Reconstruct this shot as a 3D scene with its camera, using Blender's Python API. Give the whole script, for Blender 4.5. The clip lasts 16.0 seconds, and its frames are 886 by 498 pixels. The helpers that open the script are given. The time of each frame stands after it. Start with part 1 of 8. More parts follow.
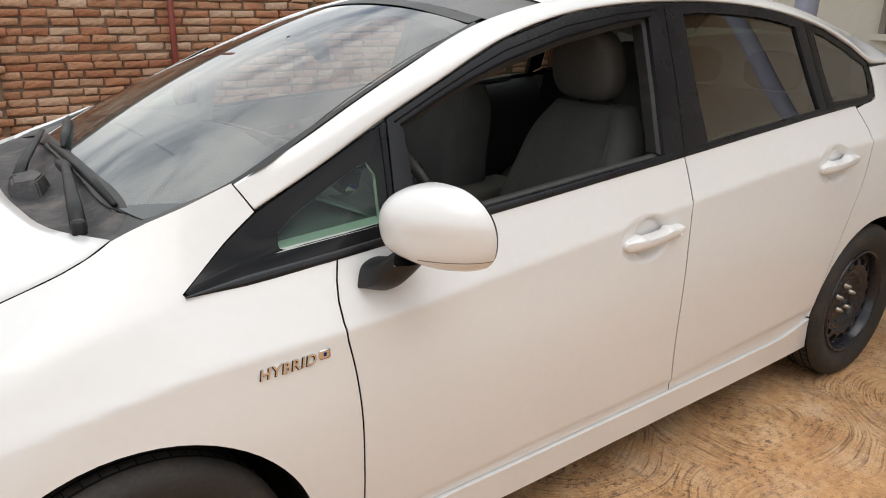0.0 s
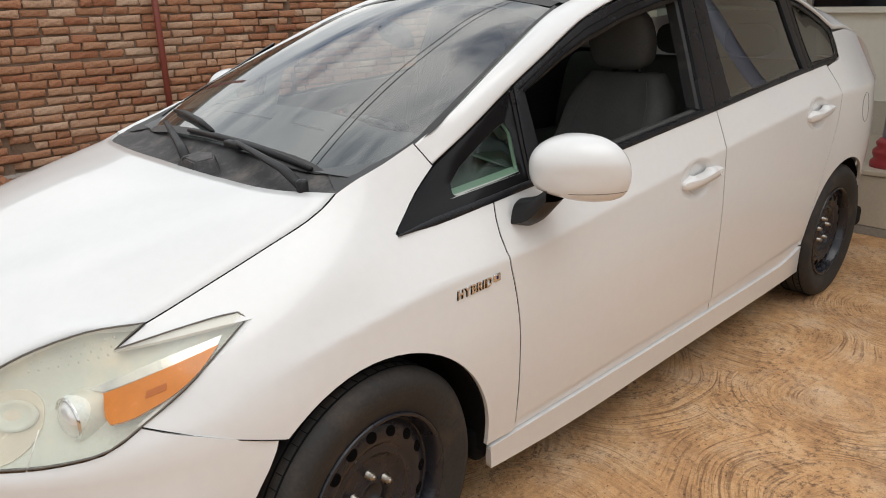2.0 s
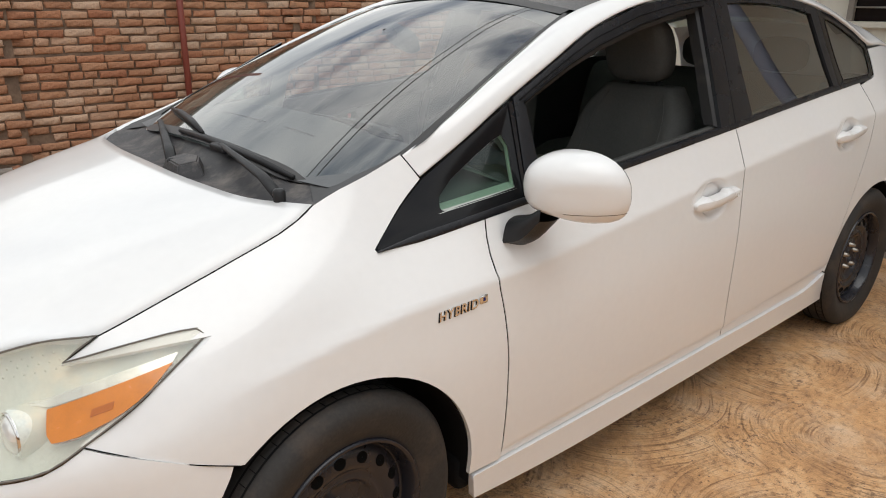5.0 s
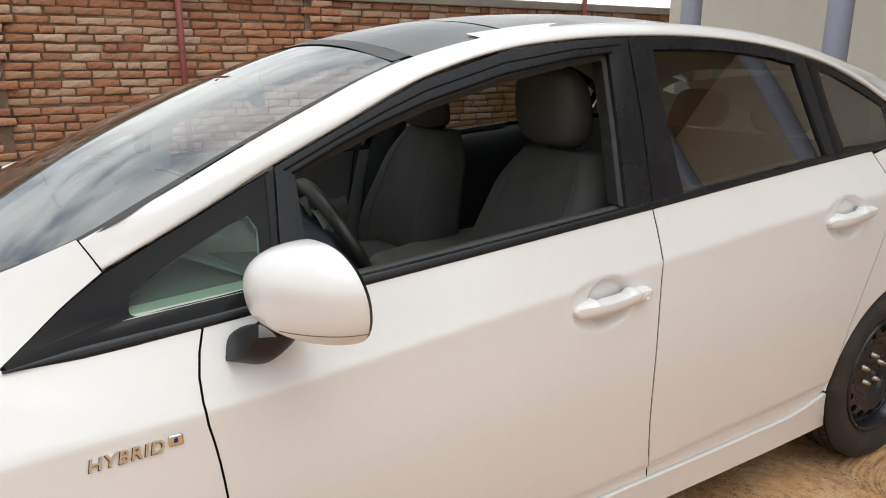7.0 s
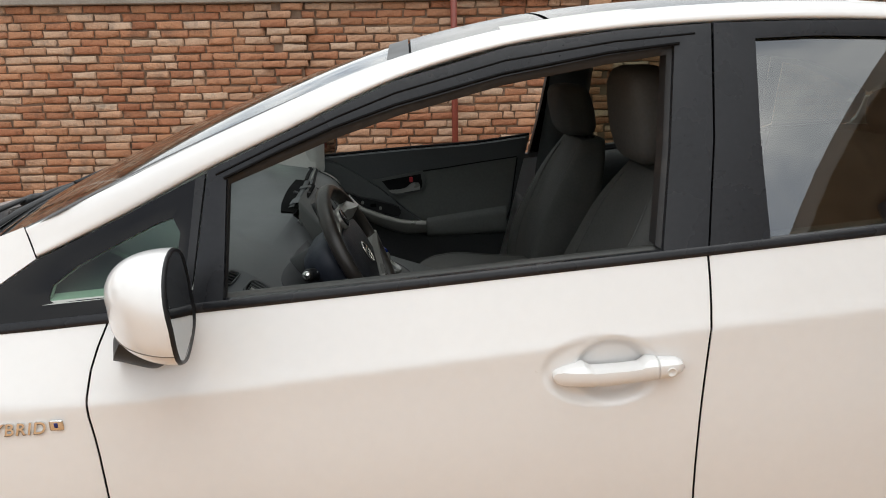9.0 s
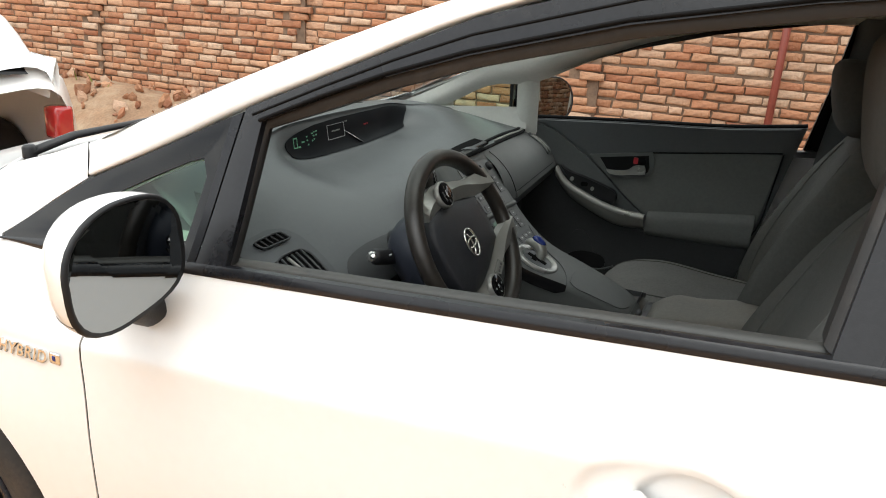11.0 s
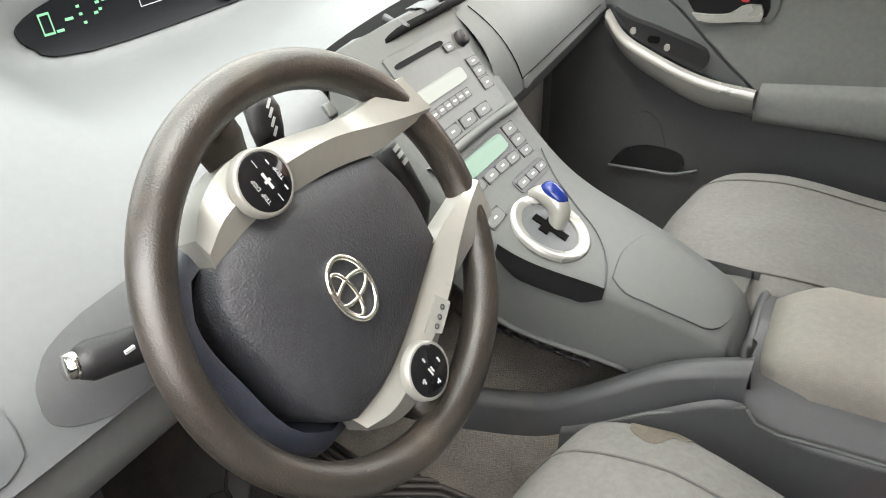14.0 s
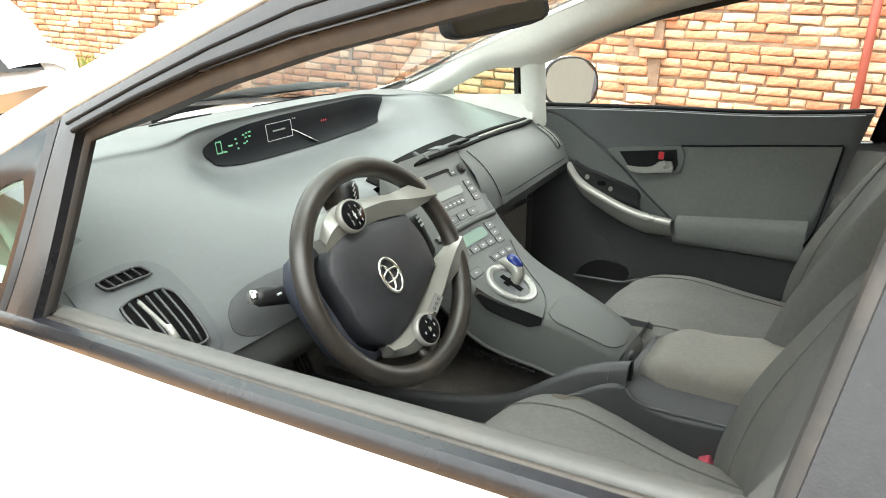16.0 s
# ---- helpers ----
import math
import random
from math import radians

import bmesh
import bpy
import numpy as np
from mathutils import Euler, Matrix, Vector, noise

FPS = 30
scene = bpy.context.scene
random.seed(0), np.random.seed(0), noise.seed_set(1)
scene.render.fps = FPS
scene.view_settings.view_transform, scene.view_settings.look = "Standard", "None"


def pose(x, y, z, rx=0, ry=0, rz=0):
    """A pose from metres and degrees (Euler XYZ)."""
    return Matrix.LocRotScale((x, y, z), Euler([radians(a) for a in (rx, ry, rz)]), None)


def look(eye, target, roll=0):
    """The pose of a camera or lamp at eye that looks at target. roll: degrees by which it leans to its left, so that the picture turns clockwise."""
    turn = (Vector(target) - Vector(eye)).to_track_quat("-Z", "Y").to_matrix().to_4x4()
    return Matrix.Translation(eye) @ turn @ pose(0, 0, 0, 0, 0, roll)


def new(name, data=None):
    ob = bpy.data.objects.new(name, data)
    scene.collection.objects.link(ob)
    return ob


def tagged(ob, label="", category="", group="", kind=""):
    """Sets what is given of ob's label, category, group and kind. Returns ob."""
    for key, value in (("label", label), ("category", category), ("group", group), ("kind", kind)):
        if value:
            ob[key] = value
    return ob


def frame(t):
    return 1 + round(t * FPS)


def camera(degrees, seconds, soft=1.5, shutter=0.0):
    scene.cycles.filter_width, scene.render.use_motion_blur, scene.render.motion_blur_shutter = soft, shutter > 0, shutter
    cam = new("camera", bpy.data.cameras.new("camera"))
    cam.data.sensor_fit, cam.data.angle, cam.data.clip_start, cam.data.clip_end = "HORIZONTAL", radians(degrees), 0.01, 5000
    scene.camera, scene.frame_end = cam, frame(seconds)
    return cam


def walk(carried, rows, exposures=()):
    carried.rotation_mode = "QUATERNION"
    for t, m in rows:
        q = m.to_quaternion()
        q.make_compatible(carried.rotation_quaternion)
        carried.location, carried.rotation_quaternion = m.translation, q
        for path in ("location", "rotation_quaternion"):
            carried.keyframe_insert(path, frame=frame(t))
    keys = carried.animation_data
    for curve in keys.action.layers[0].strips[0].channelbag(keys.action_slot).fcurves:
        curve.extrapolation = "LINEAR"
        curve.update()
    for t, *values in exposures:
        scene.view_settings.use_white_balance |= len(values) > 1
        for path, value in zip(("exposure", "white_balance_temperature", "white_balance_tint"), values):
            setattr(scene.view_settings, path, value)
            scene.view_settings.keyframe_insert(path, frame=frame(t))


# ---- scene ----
cam = camera(62.9, 16.0, soft=1.0)

PATH = [
    (0, (-0.185, -1.964, 1.399), (0.945, -0.445, 0.754), 1.1),
    (0.5, (-0.285, -1.97, 1.397), (0.886, -0.476, 0.765), 0.3),
    (1, (-0.47, -2.006, 1.392), (0.794, -0.593, 0.755), -1.4),
    (1.5, (-0.632, -1.997, 1.389), (0.595, -0.571, 0.709), -1.5),
    (2, (-0.817, -1.902, 1.384), (0.478, -0.527, 0.728), -1.4),
    (2.5, (-1.017, -1.801, 1.366), (0.324, -0.5, 0.653), -2.9),
    (3, (-1.116, -1.818, 1.374), (0.213, -0.513, 0.646), 0.1),
    (3.5, (-1.109, -1.865, 1.383), (0.241, -0.586, 0.647), 0.9),
    (4, (-1.05, -1.826, 1.386), (0.337, -0.566, 0.685), -1.0),
    (4.5, (-0.868, -1.847, 1.376), (0.451, -0.521, 0.667), -1.1),
    (5, (-0.674, -1.897, 1.387), (0.562, -0.466, 0.737), 0.2),
    (7.5, (0.408, -1.961, 1.36), (1.309, -0.253, 0.84), -1.8),
    (8, (0.609, -1.981, 1.363), (1.276, -0.173, 0.827), -3.6),
    (8.5, (0.831, -2.039, 1.346), (1.165, -0.135, 0.835), -1.0),
    (9, (1.023, -1.987, 1.347), (1.111, -0.053, 0.846), -1.0),
    (9.5, (1.173, -1.867, 1.355), (1.096, 0.064, 0.841), 0.4),
    (10, (1.317, -1.781, 1.341), (0.989, 0.114, 0.795), 2.5),
    (12.5, (1.393, -0.978, 1.301), (0.394, 0.562, 0.506), 2.0),
    (13, (1.284, -0.821, 1.278), (0.372, 0.71, 0.369), 0.4),
    (13.5, (1.222, -0.725, 1.249), (0.384, 0.779, 0.23), -0.3),
    (14, (1.194, -0.689, 1.237), (0.378, 0.78, 0.153), -0.3),
    (14.5, (1.21, -0.734, 1.253), (0.377, 0.757, 0.212), -0.3),
    (15, (1.317, -0.87, 1.29), (0.375, 0.657, 0.407), -0.1),
    (15.5, (1.44, -1.016, 1.309), (0.411, 0.517, 0.541), 0.9),
    (16, (1.48, -1.134, 1.316), (0.521, 0.481, 0.629), 1.5),
]
walk(cam, [(t, look(eye, target, roll)) for t, eye, target, roll in PATH], exposures=((0, 0.0, 6250, 8), (1.5, -0.14, 6250, 8), (3.5, -0.24, 6250, 8), (5.2, -0.10, 6250, 8), (7.3, 0.06, 6200, 7), (9, 0.12, 6200, 7), (10.2, 0.26, 6250, 7), (12.3, 2.44, 6350, 2), (12.8, 2.90, 6400, 4), (13.4, 3.20, 6480, 7), (14, 3.34, 6600, 10), (14.6, 3.39, 6550, 10), (15.1, 3.33, 6550, 9), (15.6, 2.84, 6450, 5), (16, 2.72, 6400, 2)))

# ---- light: bright broken cloud, sun behind thin cloud ----
world = bpy.data.worlds.new("world")
scene.world = world
world.use_nodes = True
wn, wl = world.node_tree.nodes, world.node_tree.links
wbg = wn["Background"]
sky = wn.new("ShaderNodeTexSky")
sky.sky_type, sky.sun_disc = "NISHITA", False
sky.sun_elevation, sky.sun_rotation = radians(70), radians(190)
sky.dust_density, sky.air_density = 2.0, 1.0
wtc, wmap = wn.new("ShaderNodeTexCoord"), wn.new("ShaderNodeMapping")
wmap.inputs["Location"].default_value = (0.9, 0.35, 0.2)
wmap.inputs["Scale"].default_value = (1.0, 1.5, 2.6)
wnoise = wn.new("ShaderNodeTexNoise")
wnoise.inputs["Scale"].default_value, wnoise.inputs["Detail"].default_value = 2.3, 9.0
wnoise.inputs["Roughness"].default_value, wnoise.inputs["Distortion"].default_value = 0.56, 0.5
wramp = wn.new("ShaderNodeValToRGB")
wramp.color_ramp.elements[0].position, wramp.color_ramp.elements[1].position = 0.30, 0.50
wmix, wgain = wn.new("ShaderNodeMix"), wn.new("ShaderNodeMix")
wmix.data_type = wgain.data_type = "RGBA"
wgain.inputs["A"].default_value, wgain.inputs["B"].default_value = (9.5, 9.6, 9.8, 1), (15.5, 15.0, 14.3, 1)
wbroad = wn.new("ShaderNodeTexNoise")
wbroad.inputs["Scale"].default_value, wbroad.inputs["Detail"].default_value = 3.4, 6.0
wspread = wn.new("ShaderNodeMapRange")
wspread.inputs["From Min"].default_value, wspread.inputs["From Max"].default_value = 0.34, 0.60
wl.new(wtc.outputs["Generated"], wmap.inputs["Vector"])
wl.new(wmap.outputs["Vector"], wnoise.inputs["Vector"])
wl.new(wmap.outputs["Vector"], wbroad.inputs["Vector"])
wl.new(wbroad.outputs["Fac"], wspread.inputs["Value"])
wl.new(wspread.outputs["Result"], wgain.inputs["Factor"])
wl.new(wgain.outputs["Result"], wmix.inputs["B"])
wl.new(wnoise.outputs["Fac"], wramp.inputs["Fac"])
wl.new(wramp.outputs["Color"], wmix.inputs["Factor"])
wl.new(sky.outputs["Color"], wmix.inputs["A"])
wl.new(wmix.outputs["Result"], wbg.inputs["Color"])
wbg.inputs["Strength"].default_value = 0.099

sun = new("sun", bpy.data.lights.new("sun", "SUN"))
sun.data.energy, sun.data.angle, sun.data.color = 1.1, radians(48), (1.0, 0.97, 0.93)
sun.matrix_world = look((1.2, -3.4, 10), (0.5, 0, 0))

# ---- shaping helpers ----
def herm(xk, yk, x):
    """Smooth curve through knots."""
    xk, yk, x = np.asarray(xk, float), np.asarray(yk, float), np.asarray(x, float)
    d = np.diff(yk) / np.diff(xk)
    m = np.empty(len(xk))
    m[1:-1] = (d[:-1] * np.diff(xk)[1:] + d[1:] * np.diff(xk)[:-1]) / (xk[2:] - xk[:-2])
    m[0], m[-1] = d[0], d[-1]
    i = np.clip(np.searchsorted(xk, x) - 1, 0, len(xk) - 2)
    h = xk[i + 1] - xk[i]
    t = (x - xk[i]) / h
    y = (2*t**3 - 3*t**2 + 1) * yk[i] + (t**3 - 2*t**2 + t) * h * m[i] + (3*t**2 - 2*t**3) * yk[i+1] + (t**3 - t**2) * h * m[i+1]
    y = np.where(t < 0, yk[0] + m[0] * (x - xk[0]), y)
    return np.where(t > 1, yk[-1] + m[-1] * (x - xk[-1]), y)


def curve(pts, n):
    """n points along a smooth curve through pts."""
    p = np.asarray(pts, float)
    s = np.r_[0, np.cumsum(np.maximum(np.linalg.norm(np.diff(p, axis=0), axis=1), 1e-6))]
    q = np.linspace(0, s[-1], n)
    if len(p) == 2:
        return p[0] + (p[1] - p[0]) * (q / s[-1])[:, None]
    return np.stack([herm(s, p[:, k], q) for k in range(p.shape[1])], 1)


def joined(*segs):
    """A closed outline from smooth segments (points, count)."""
    out = []
    for pts, n in segs:
        for p in curve(pts, n):
            if not out or np.linalg.norm(p - out[-1]) > 1e-4:
                out.append(p)
    if np.linalg.norm(out[0] - out[-1]) < 1e-4:
        out.pop()
    return out


def arc(cx, cz, r, a0, a1, n=16):
    return [(cx + r * math.cos(radians(a)), cz + r * math.sin(radians(a))) for a in np.linspace(a0, a1, n)]


def table(us, vs, grid):
    """Smooth lookup in a grid of values."""
    g = np.pad(grid, 1, mode="reflect", reflect_type="odd")

    def weights(t):
        return np.array((((2 - t) * t - 1) * t, (3 * t - 5) * t * t + 2, ((4 - 3 * t) * t + 1) * t, (t - 1) * t * t)) * .5

    def get(u, v):
        a = min(max((u - us[0]) / (us[-1] - us[0]) * (len(us) - 1), 0), len(us) - 1.001)
        b = min(max((v - vs[0]) / (vs[-1] - vs[0]) * (len(vs) - 1), 0), len(vs) - 1.001)
        i, j = int(a), int(b)
        return float(weights(a - i) @ g[i:i + 4, j:j + 4] @ weights(b - j))
    return get


# flank of the car: stations along x, each a section of (height, half width) from sill to roof
FLANK = {
    -0.46: ((.18, .745), (.45, .773), (.58, .757), (.68, .735), (.735, .682), (.78, .637), (.83, .592)),
    -0.30: ((.18, .785), (.45, .806), (.58, .804), (.67, .789), (.74, .755), (.79, .713), (.845, .640)),
    0.00: ((.18, .783), (.45, .812), (.60, .817), (.732, .801), (.762, .789), (.885, .707), (.955, .625)),
    0.16: ((.18, .780), (.45, .812), (.60, .816), (.750, .799), (.780, .786), (.883, .712), (1.01, .625)),
    0.47: ((.18, .780), (.45, .810), (.60, .814), (.765, .800), (.795, .787), (.896, .725), (1.08, .640)),
    1.00: ((.18, .780), (.45, .810), (.63, .817), (.815, .803), (.845, .792), (.947, .742), (1.30, .597)),
    1.56: ((.18, .780), (.45, .810), (.65, .818), (.870, .803), (.900, .793), (.998, .751), (1.40, .585)),
    2.45: ((.18, .780), (.45, .812), (.70, .822), (.94, .808), (.970, .797), (1.065, .744), (1.40, .595)),
    3.00: ((.18, .755), (.45, .798), (.72, .812), (.93, .795), (.98, .780), (1.10, .715), (1.30, .610)),
    3.45: ((.18, .620), (.45, .660), (.72, .685), (.93, .675), (.98, .665), (1.08, .620), (1.20, .555)),
}
XS, ZS = np.linspace(-0.5, 3.5, 201), np.linspace(0.1, 1.5, 141)
_st = np.array(list(FLANK.values()))
_kz = np.stack([herm(list(FLANK), _st[:, k, 0], XS) for k in range(7)], 1)
_kw = np.stack([herm(list(FLANK), _st[:, k, 1], XS) for k in range(7)], 1)


def section(i):
    """One cross-section; behind the front wheel it breaks sharply at the shoulder line."""
    soft = herm(_kz[i], _kw[i], ZS)
    below, above = herm(_kz[i][:4], _kw[i][:4], ZS), herm(_kz[i][4:], _kw[i][4:], ZS)
    w = np.clip((ZS - (_kz[i][3] + _kz[i][4]) / 2) / 0.012 + 0.5, 0, 1)
    k = np.clip((XS[i] + 0.22) / 0.2, 0, 1)
    return soft * (1 - k) + (below * (1 - w) + above * w) * k


half_width = table(XS, ZS, np.stack([section(i) for i in range(len(XS))]))

# nose: levels of height, each a plan curve of (x, half width) from the middle to the wheel arch
NOSE = {
    .18: ((-.84, 0), (-.82, .25), (-.76, .45), (-.65, .61), (-.52, .72), (-.42, .765), (-.35, .785)),
    .30: ((-.90, 0), (-.88, .25), (-.815, .45), (-.70, .62), (-.54, .745), (-.43, .785), (-.35, .800)),
    .45: ((-.935, 0), (-.912, .25), (-.835, .45), (-.71, .62), (-.53, .750), (-.41, .790), (-.315, .805)),
    .58: ((-.925, 0), (-.90, .24), (-.80, .45), (-.675, .61), (-.49, .745), (-.35, .795), (-.235, .812)),
    .615: ((-.921, 0), (-.897, .24), (-.798, .45), (-.672, .61), (-.488, .744), (-.348, .793), (-.222, .809)),
    .66: ((-.88, 0), (-.855, .23), (-.755, .45), (-.64, .595), (-.475, .735), (-.34, .785), (-.20, .800)),
    .72: ((-.825, 0), (-.805, .22), (-.705, .45), (-.595, .570), (-.45, .700), (-.33, .760), (-.18, .780)),
    .78: ((-.765, 0), (-.742, .22), (-.655, .46), (-.55, .565), (-.43, .655), (-.31, .715), (-.16, .760)),
    .84: ((-.70, 0), (-.68, .20), (-.59, .45), (-.50, .550), (-.38, .620), (-.27, .670), (-.12, .720)),
}
US, NZ = np.linspace(0, 1, 81), np.linspace(0.16, 0.86, 71)
_lv = np.stack([curve(p, 81) for p in NOSE.values()])
nose_x = table(US, NZ, np.stack([herm(list(NOSE), _lv[:, i, 0], NZ) for i in range(81)]))
nose_w = table(US, NZ, np.stack([herm(list(NOSE), _lv[:, i, 1], NZ) for i in range(81)]))
_crown = herm((.05, .1, .35, .7, 1.03, 1.3, 1.6, 2.0, 2.5, 3.0, 3.45), (1.0, 1.025, 1.147, 1.292, 1.402, 1.458, 1.487, 1.485, 1.43, 1.32, 1.17), np.linspace(0, 3.5, 351))


def flank(x, z):
    return (x, -half_width(x, z), z)


def nose(u, z):
    return (nose_x(u, z), -nose_w(u, z), z)


def crown(x, y):
    """Windscreen and roof."""
    return (x, y, float(np.interp(x, np.linspace(0, 3.5, 351), _crown)) - 0.18 * y * y)
# ---- end of shapes ----


def finish(name, bm, material, parent, label="", smooth=True, normals=None):
    me = bpy.data.meshes.new(name)
    bm.to_mesh(me)
    bm.free()
    for p in me.polygons:
        p.use_smooth = smooth
    if normals is not None:
        me.normals_split_custom_set_from_vertices(normals)
    me.materials.append(material)
    ob = new(name, me)
    if parent is not None:
        ob.parent = parent
    if label:
        ob["label"] = label
    return ob


part = finish


def mirrored(ob, parent=None):
    """The same part on the far side of the car."""
    me = ob.data.copy()
    me.transform(Matrix.Diagonal((1, -1, 1, 1)))
    me.flip_normals()
    twin = new(ob.name.split(".")[0], me)
    twin.parent = parent or ob.parent
    if "label" in ob:
        twin["label"] = ob["label"]
    return twin


def sheet(name, outline, fn, material, parent, label="", step=0.04, off=0.0, lip=0.012, steps=None, fine=None):
    """A panel: an outline in two coordinates, laid on the surface fn, with a turned-in edge."""
    bm = bmesh.new()
    bm.faces.new([bm.verts.new((a, b, 0)) for a, b in outline])
    lo, hi = np.min(outline, axis=0), np.max(outline, axis=0)
    sx, sy = steps or (step, step)
    for k, s in ((0, sx), (1, sy)):
        cuts = list(np.arange(math.ceil(lo[k] / s) * s, hi[k], s))
        if fine:
            cuts = [c for c in cuts if not fine[2 * k] < c < fine[2 * k + 1]] + list(np.arange(fine[2 * k], fine[2 * k + 1], fine[4]))
        for c in cuts:
            co, no = [0, 0, 0], [0, 0, 0]
            co[k], no[k] = c + 1e-5, 1
            bmesh.ops.bisect_plane(bm, geom=bm.verts[:] + bm.edges[:] + bm.faces[:], plane_co=co, plane_no=no, dist=1e-6)
    bmesh.ops.triangulate(bm, faces=bm.faces[:])
    bm.normal_update()
    ns, e = [], 0.9e-2
    for v in bm.verts:
        a, b = v.co.x, v.co.y
        p = Vector(fn(a, b))
        n = (Vector(fn(a + e, b)) - Vector(fn(a - e, b))).cross(Vector(fn(a, b + e)) - Vector(fn(a, b - e))).normalized()
        ns.append((p, n))
    mid = sum((p for p, n in ns), Vector()) / len(ns)
    out = Vector((mid.x - 1.2, mid.y, mid.z - 0.6))
    if sum(n.dot(p - Vector((1.2, 0, 0.6))) for p, n in ns) < 0:
        ns = [(p, -n) for p, n in ns]
    for v, (p, n) in zip(bm.verts, ns):
        v.co = p + n * off
    bm.normal_update()
    bm.faces.ensure_lookup_table()
    bm.verts.index_update()
    if sum(f.normal.dot(ns[f.verts[0].index][1]) * f.calc_area() for f in bm.faces) < 0:
        bmesh.ops.reverse_faces(bm, faces=bm.faces[:])
    normals = [n for p, n in ns]
    if lip:
        edges = [ed for ed in bm.edges if ed.is_boundary]
        made = {}
        for ed in edges:
            for v in ed.verts:
                if v not in made:
                    n = ns[v.index][1]
                    made[v] = (v.co.copy(), v.co - n * lip)
        pairs = [tuple(v for v in ed.verts) for ed in edges]
        new_v = {}
        for v, (a, b) in made.items():
            new_v[v] = (bm.verts.new(a), bm.verts.new(b))
            normals += [None, None]
        for a, b in pairs:
            bm.faces.new((new_v[a][0], new_v[b][0], new_v[b][1], new_v[a][1]))
        bm.normal_update()
        bm.verts.index_update()
        fill = [v.normal.copy() for v in bm.verts]
        normals = [n if n is not None else fill[i] for i, n in enumerate(normals)]
    return finish(name, bm, material, parent, label, True, normals)


def loft(rails, n=24, m=None, closed=False, bm=None, straight=False):
    """A skin over rails, each a list of 3D points."""
    bm = bm or bmesh.new()
    r = np.stack([curve(p, n) for p in rails])
    if m and len(rails) > 2 and not straight:
        r = np.stack([curve(r[:, i], m) for i in range(n)], 1)
    rows = [[bm.verts.new(p) for p in row] for row in r]
    k = len(rows)
    for i in range(k if closed else k - 1):
        a, b = rows[i], rows[(i + 1) % k]
        for j in range(n - 1):
            bm.faces.new((a[j], a[j+1], b[j+1], b[j]))
    return bm


def outward(bm):
    bmesh.ops.recalc_face_normals(bm, faces=bm.faces[:])
    return bm


def box(x0, x1, y0, y1, z0, z1, r=0.0, seg=2, bm=None):
    one = bmesh.new()
    bmesh.ops.create_cube(one, size=1)
    for v in one.verts:
        v.co = ((x0 + x1) / 2 + v.co.x * (x1 - x0), (y0 + y1) / 2 + v.co.y * (y1 - y0), (z0 + z1) / 2 + v.co.z * (z1 - z0))
    if r:
        bmesh.ops.bevel(one, geom=one.edges[:], offset=r, segments=seg, profile=0.5, affect="EDGES")
    return merge(bm, one)


def merge(bm, one, m=None):
    if m is not None:
        bmesh.ops.transform(one, matrix=m, verts=one.verts[:])
    if bm is None:
        return one
    made = {}
    for v in one.verts:
        made[v] = bm.verts.new(v.co)
    for f in one.faces:
        try:
            bm.faces.new([made[v] for v in f.verts])
        except ValueError:
            pass
    one.free()
    return bm


def tube(pts, r, seg=10, bm=None, closed=False, cap=True, flat=1.0, up=None):
    """A round bar along points; r one number or one each."""
    bm = bm or bmesh.new()
    p = [Vector(q) for q in pts]
    rr = [r] * len(p) if np.isscalar(r) else list(r)
    rows, side = [], None
    for i, q in enumerate(p):
        a = p[(i - 1) % len(p)] if (closed or i > 0) else q
        b = p[(i + 1) % len(p)] if (closed or i < len(p) - 1) else q
        t = (b - a).normalized()
        if side is None:
            ref = Vector(up) if up else (Vector((0, 0, 1)) if abs(t.z) < 0.9 else Vector((1, 0, 0)))
            side = t.cross(ref).normalized()
        side = (side - t * side.dot(t)).normalized()
        w = t.cross(side)
        rows.append([bm.verts.new(q + (side * math.cos(k * math.tau / seg) + w * math.sin(k * math.tau / seg) * flat) * rr[i]) for k in range(seg)])
    for i in range(len(rows) if closed else len(rows) - 1):
        a, b = rows[i], rows[(i + 1) % len(rows)]
        for k in range(seg):
            bm.faces.new((a[k], a[(k+1) % seg], b[(k+1) % seg], b[k]))
    if cap and not closed:
        bm.faces.new(rows[0][::-1])
        bm.faces.new(rows[-1])
    return bm


def lathe(profile, seg=48, m=None, bm=None):
    """A turned body about its y axis; profile of (radius, y)."""
    one = bmesh.new()
    rows = [[one.verts.new((r * math.cos(k * math.tau / seg), y, r * math.sin(k * math.tau / seg))) for k in range(seg)] for r, y in profile]
    for a, b in zip(rows, rows[1:]):
        for k in range(seg):
            one.faces.new((a[k], b[k], b[(k+1) % seg], a[(k+1) % seg]))
    return merge(bm, one, m) if (m is not None or bm is not None) else one


def thing(name, label, category, group="", kind="", m=None):
    ob = new(name)
    ob.empty_display_size = 0.1
    if m is not None:
        ob.matrix_world = m
    return tagged(ob, label, category, group, kind)

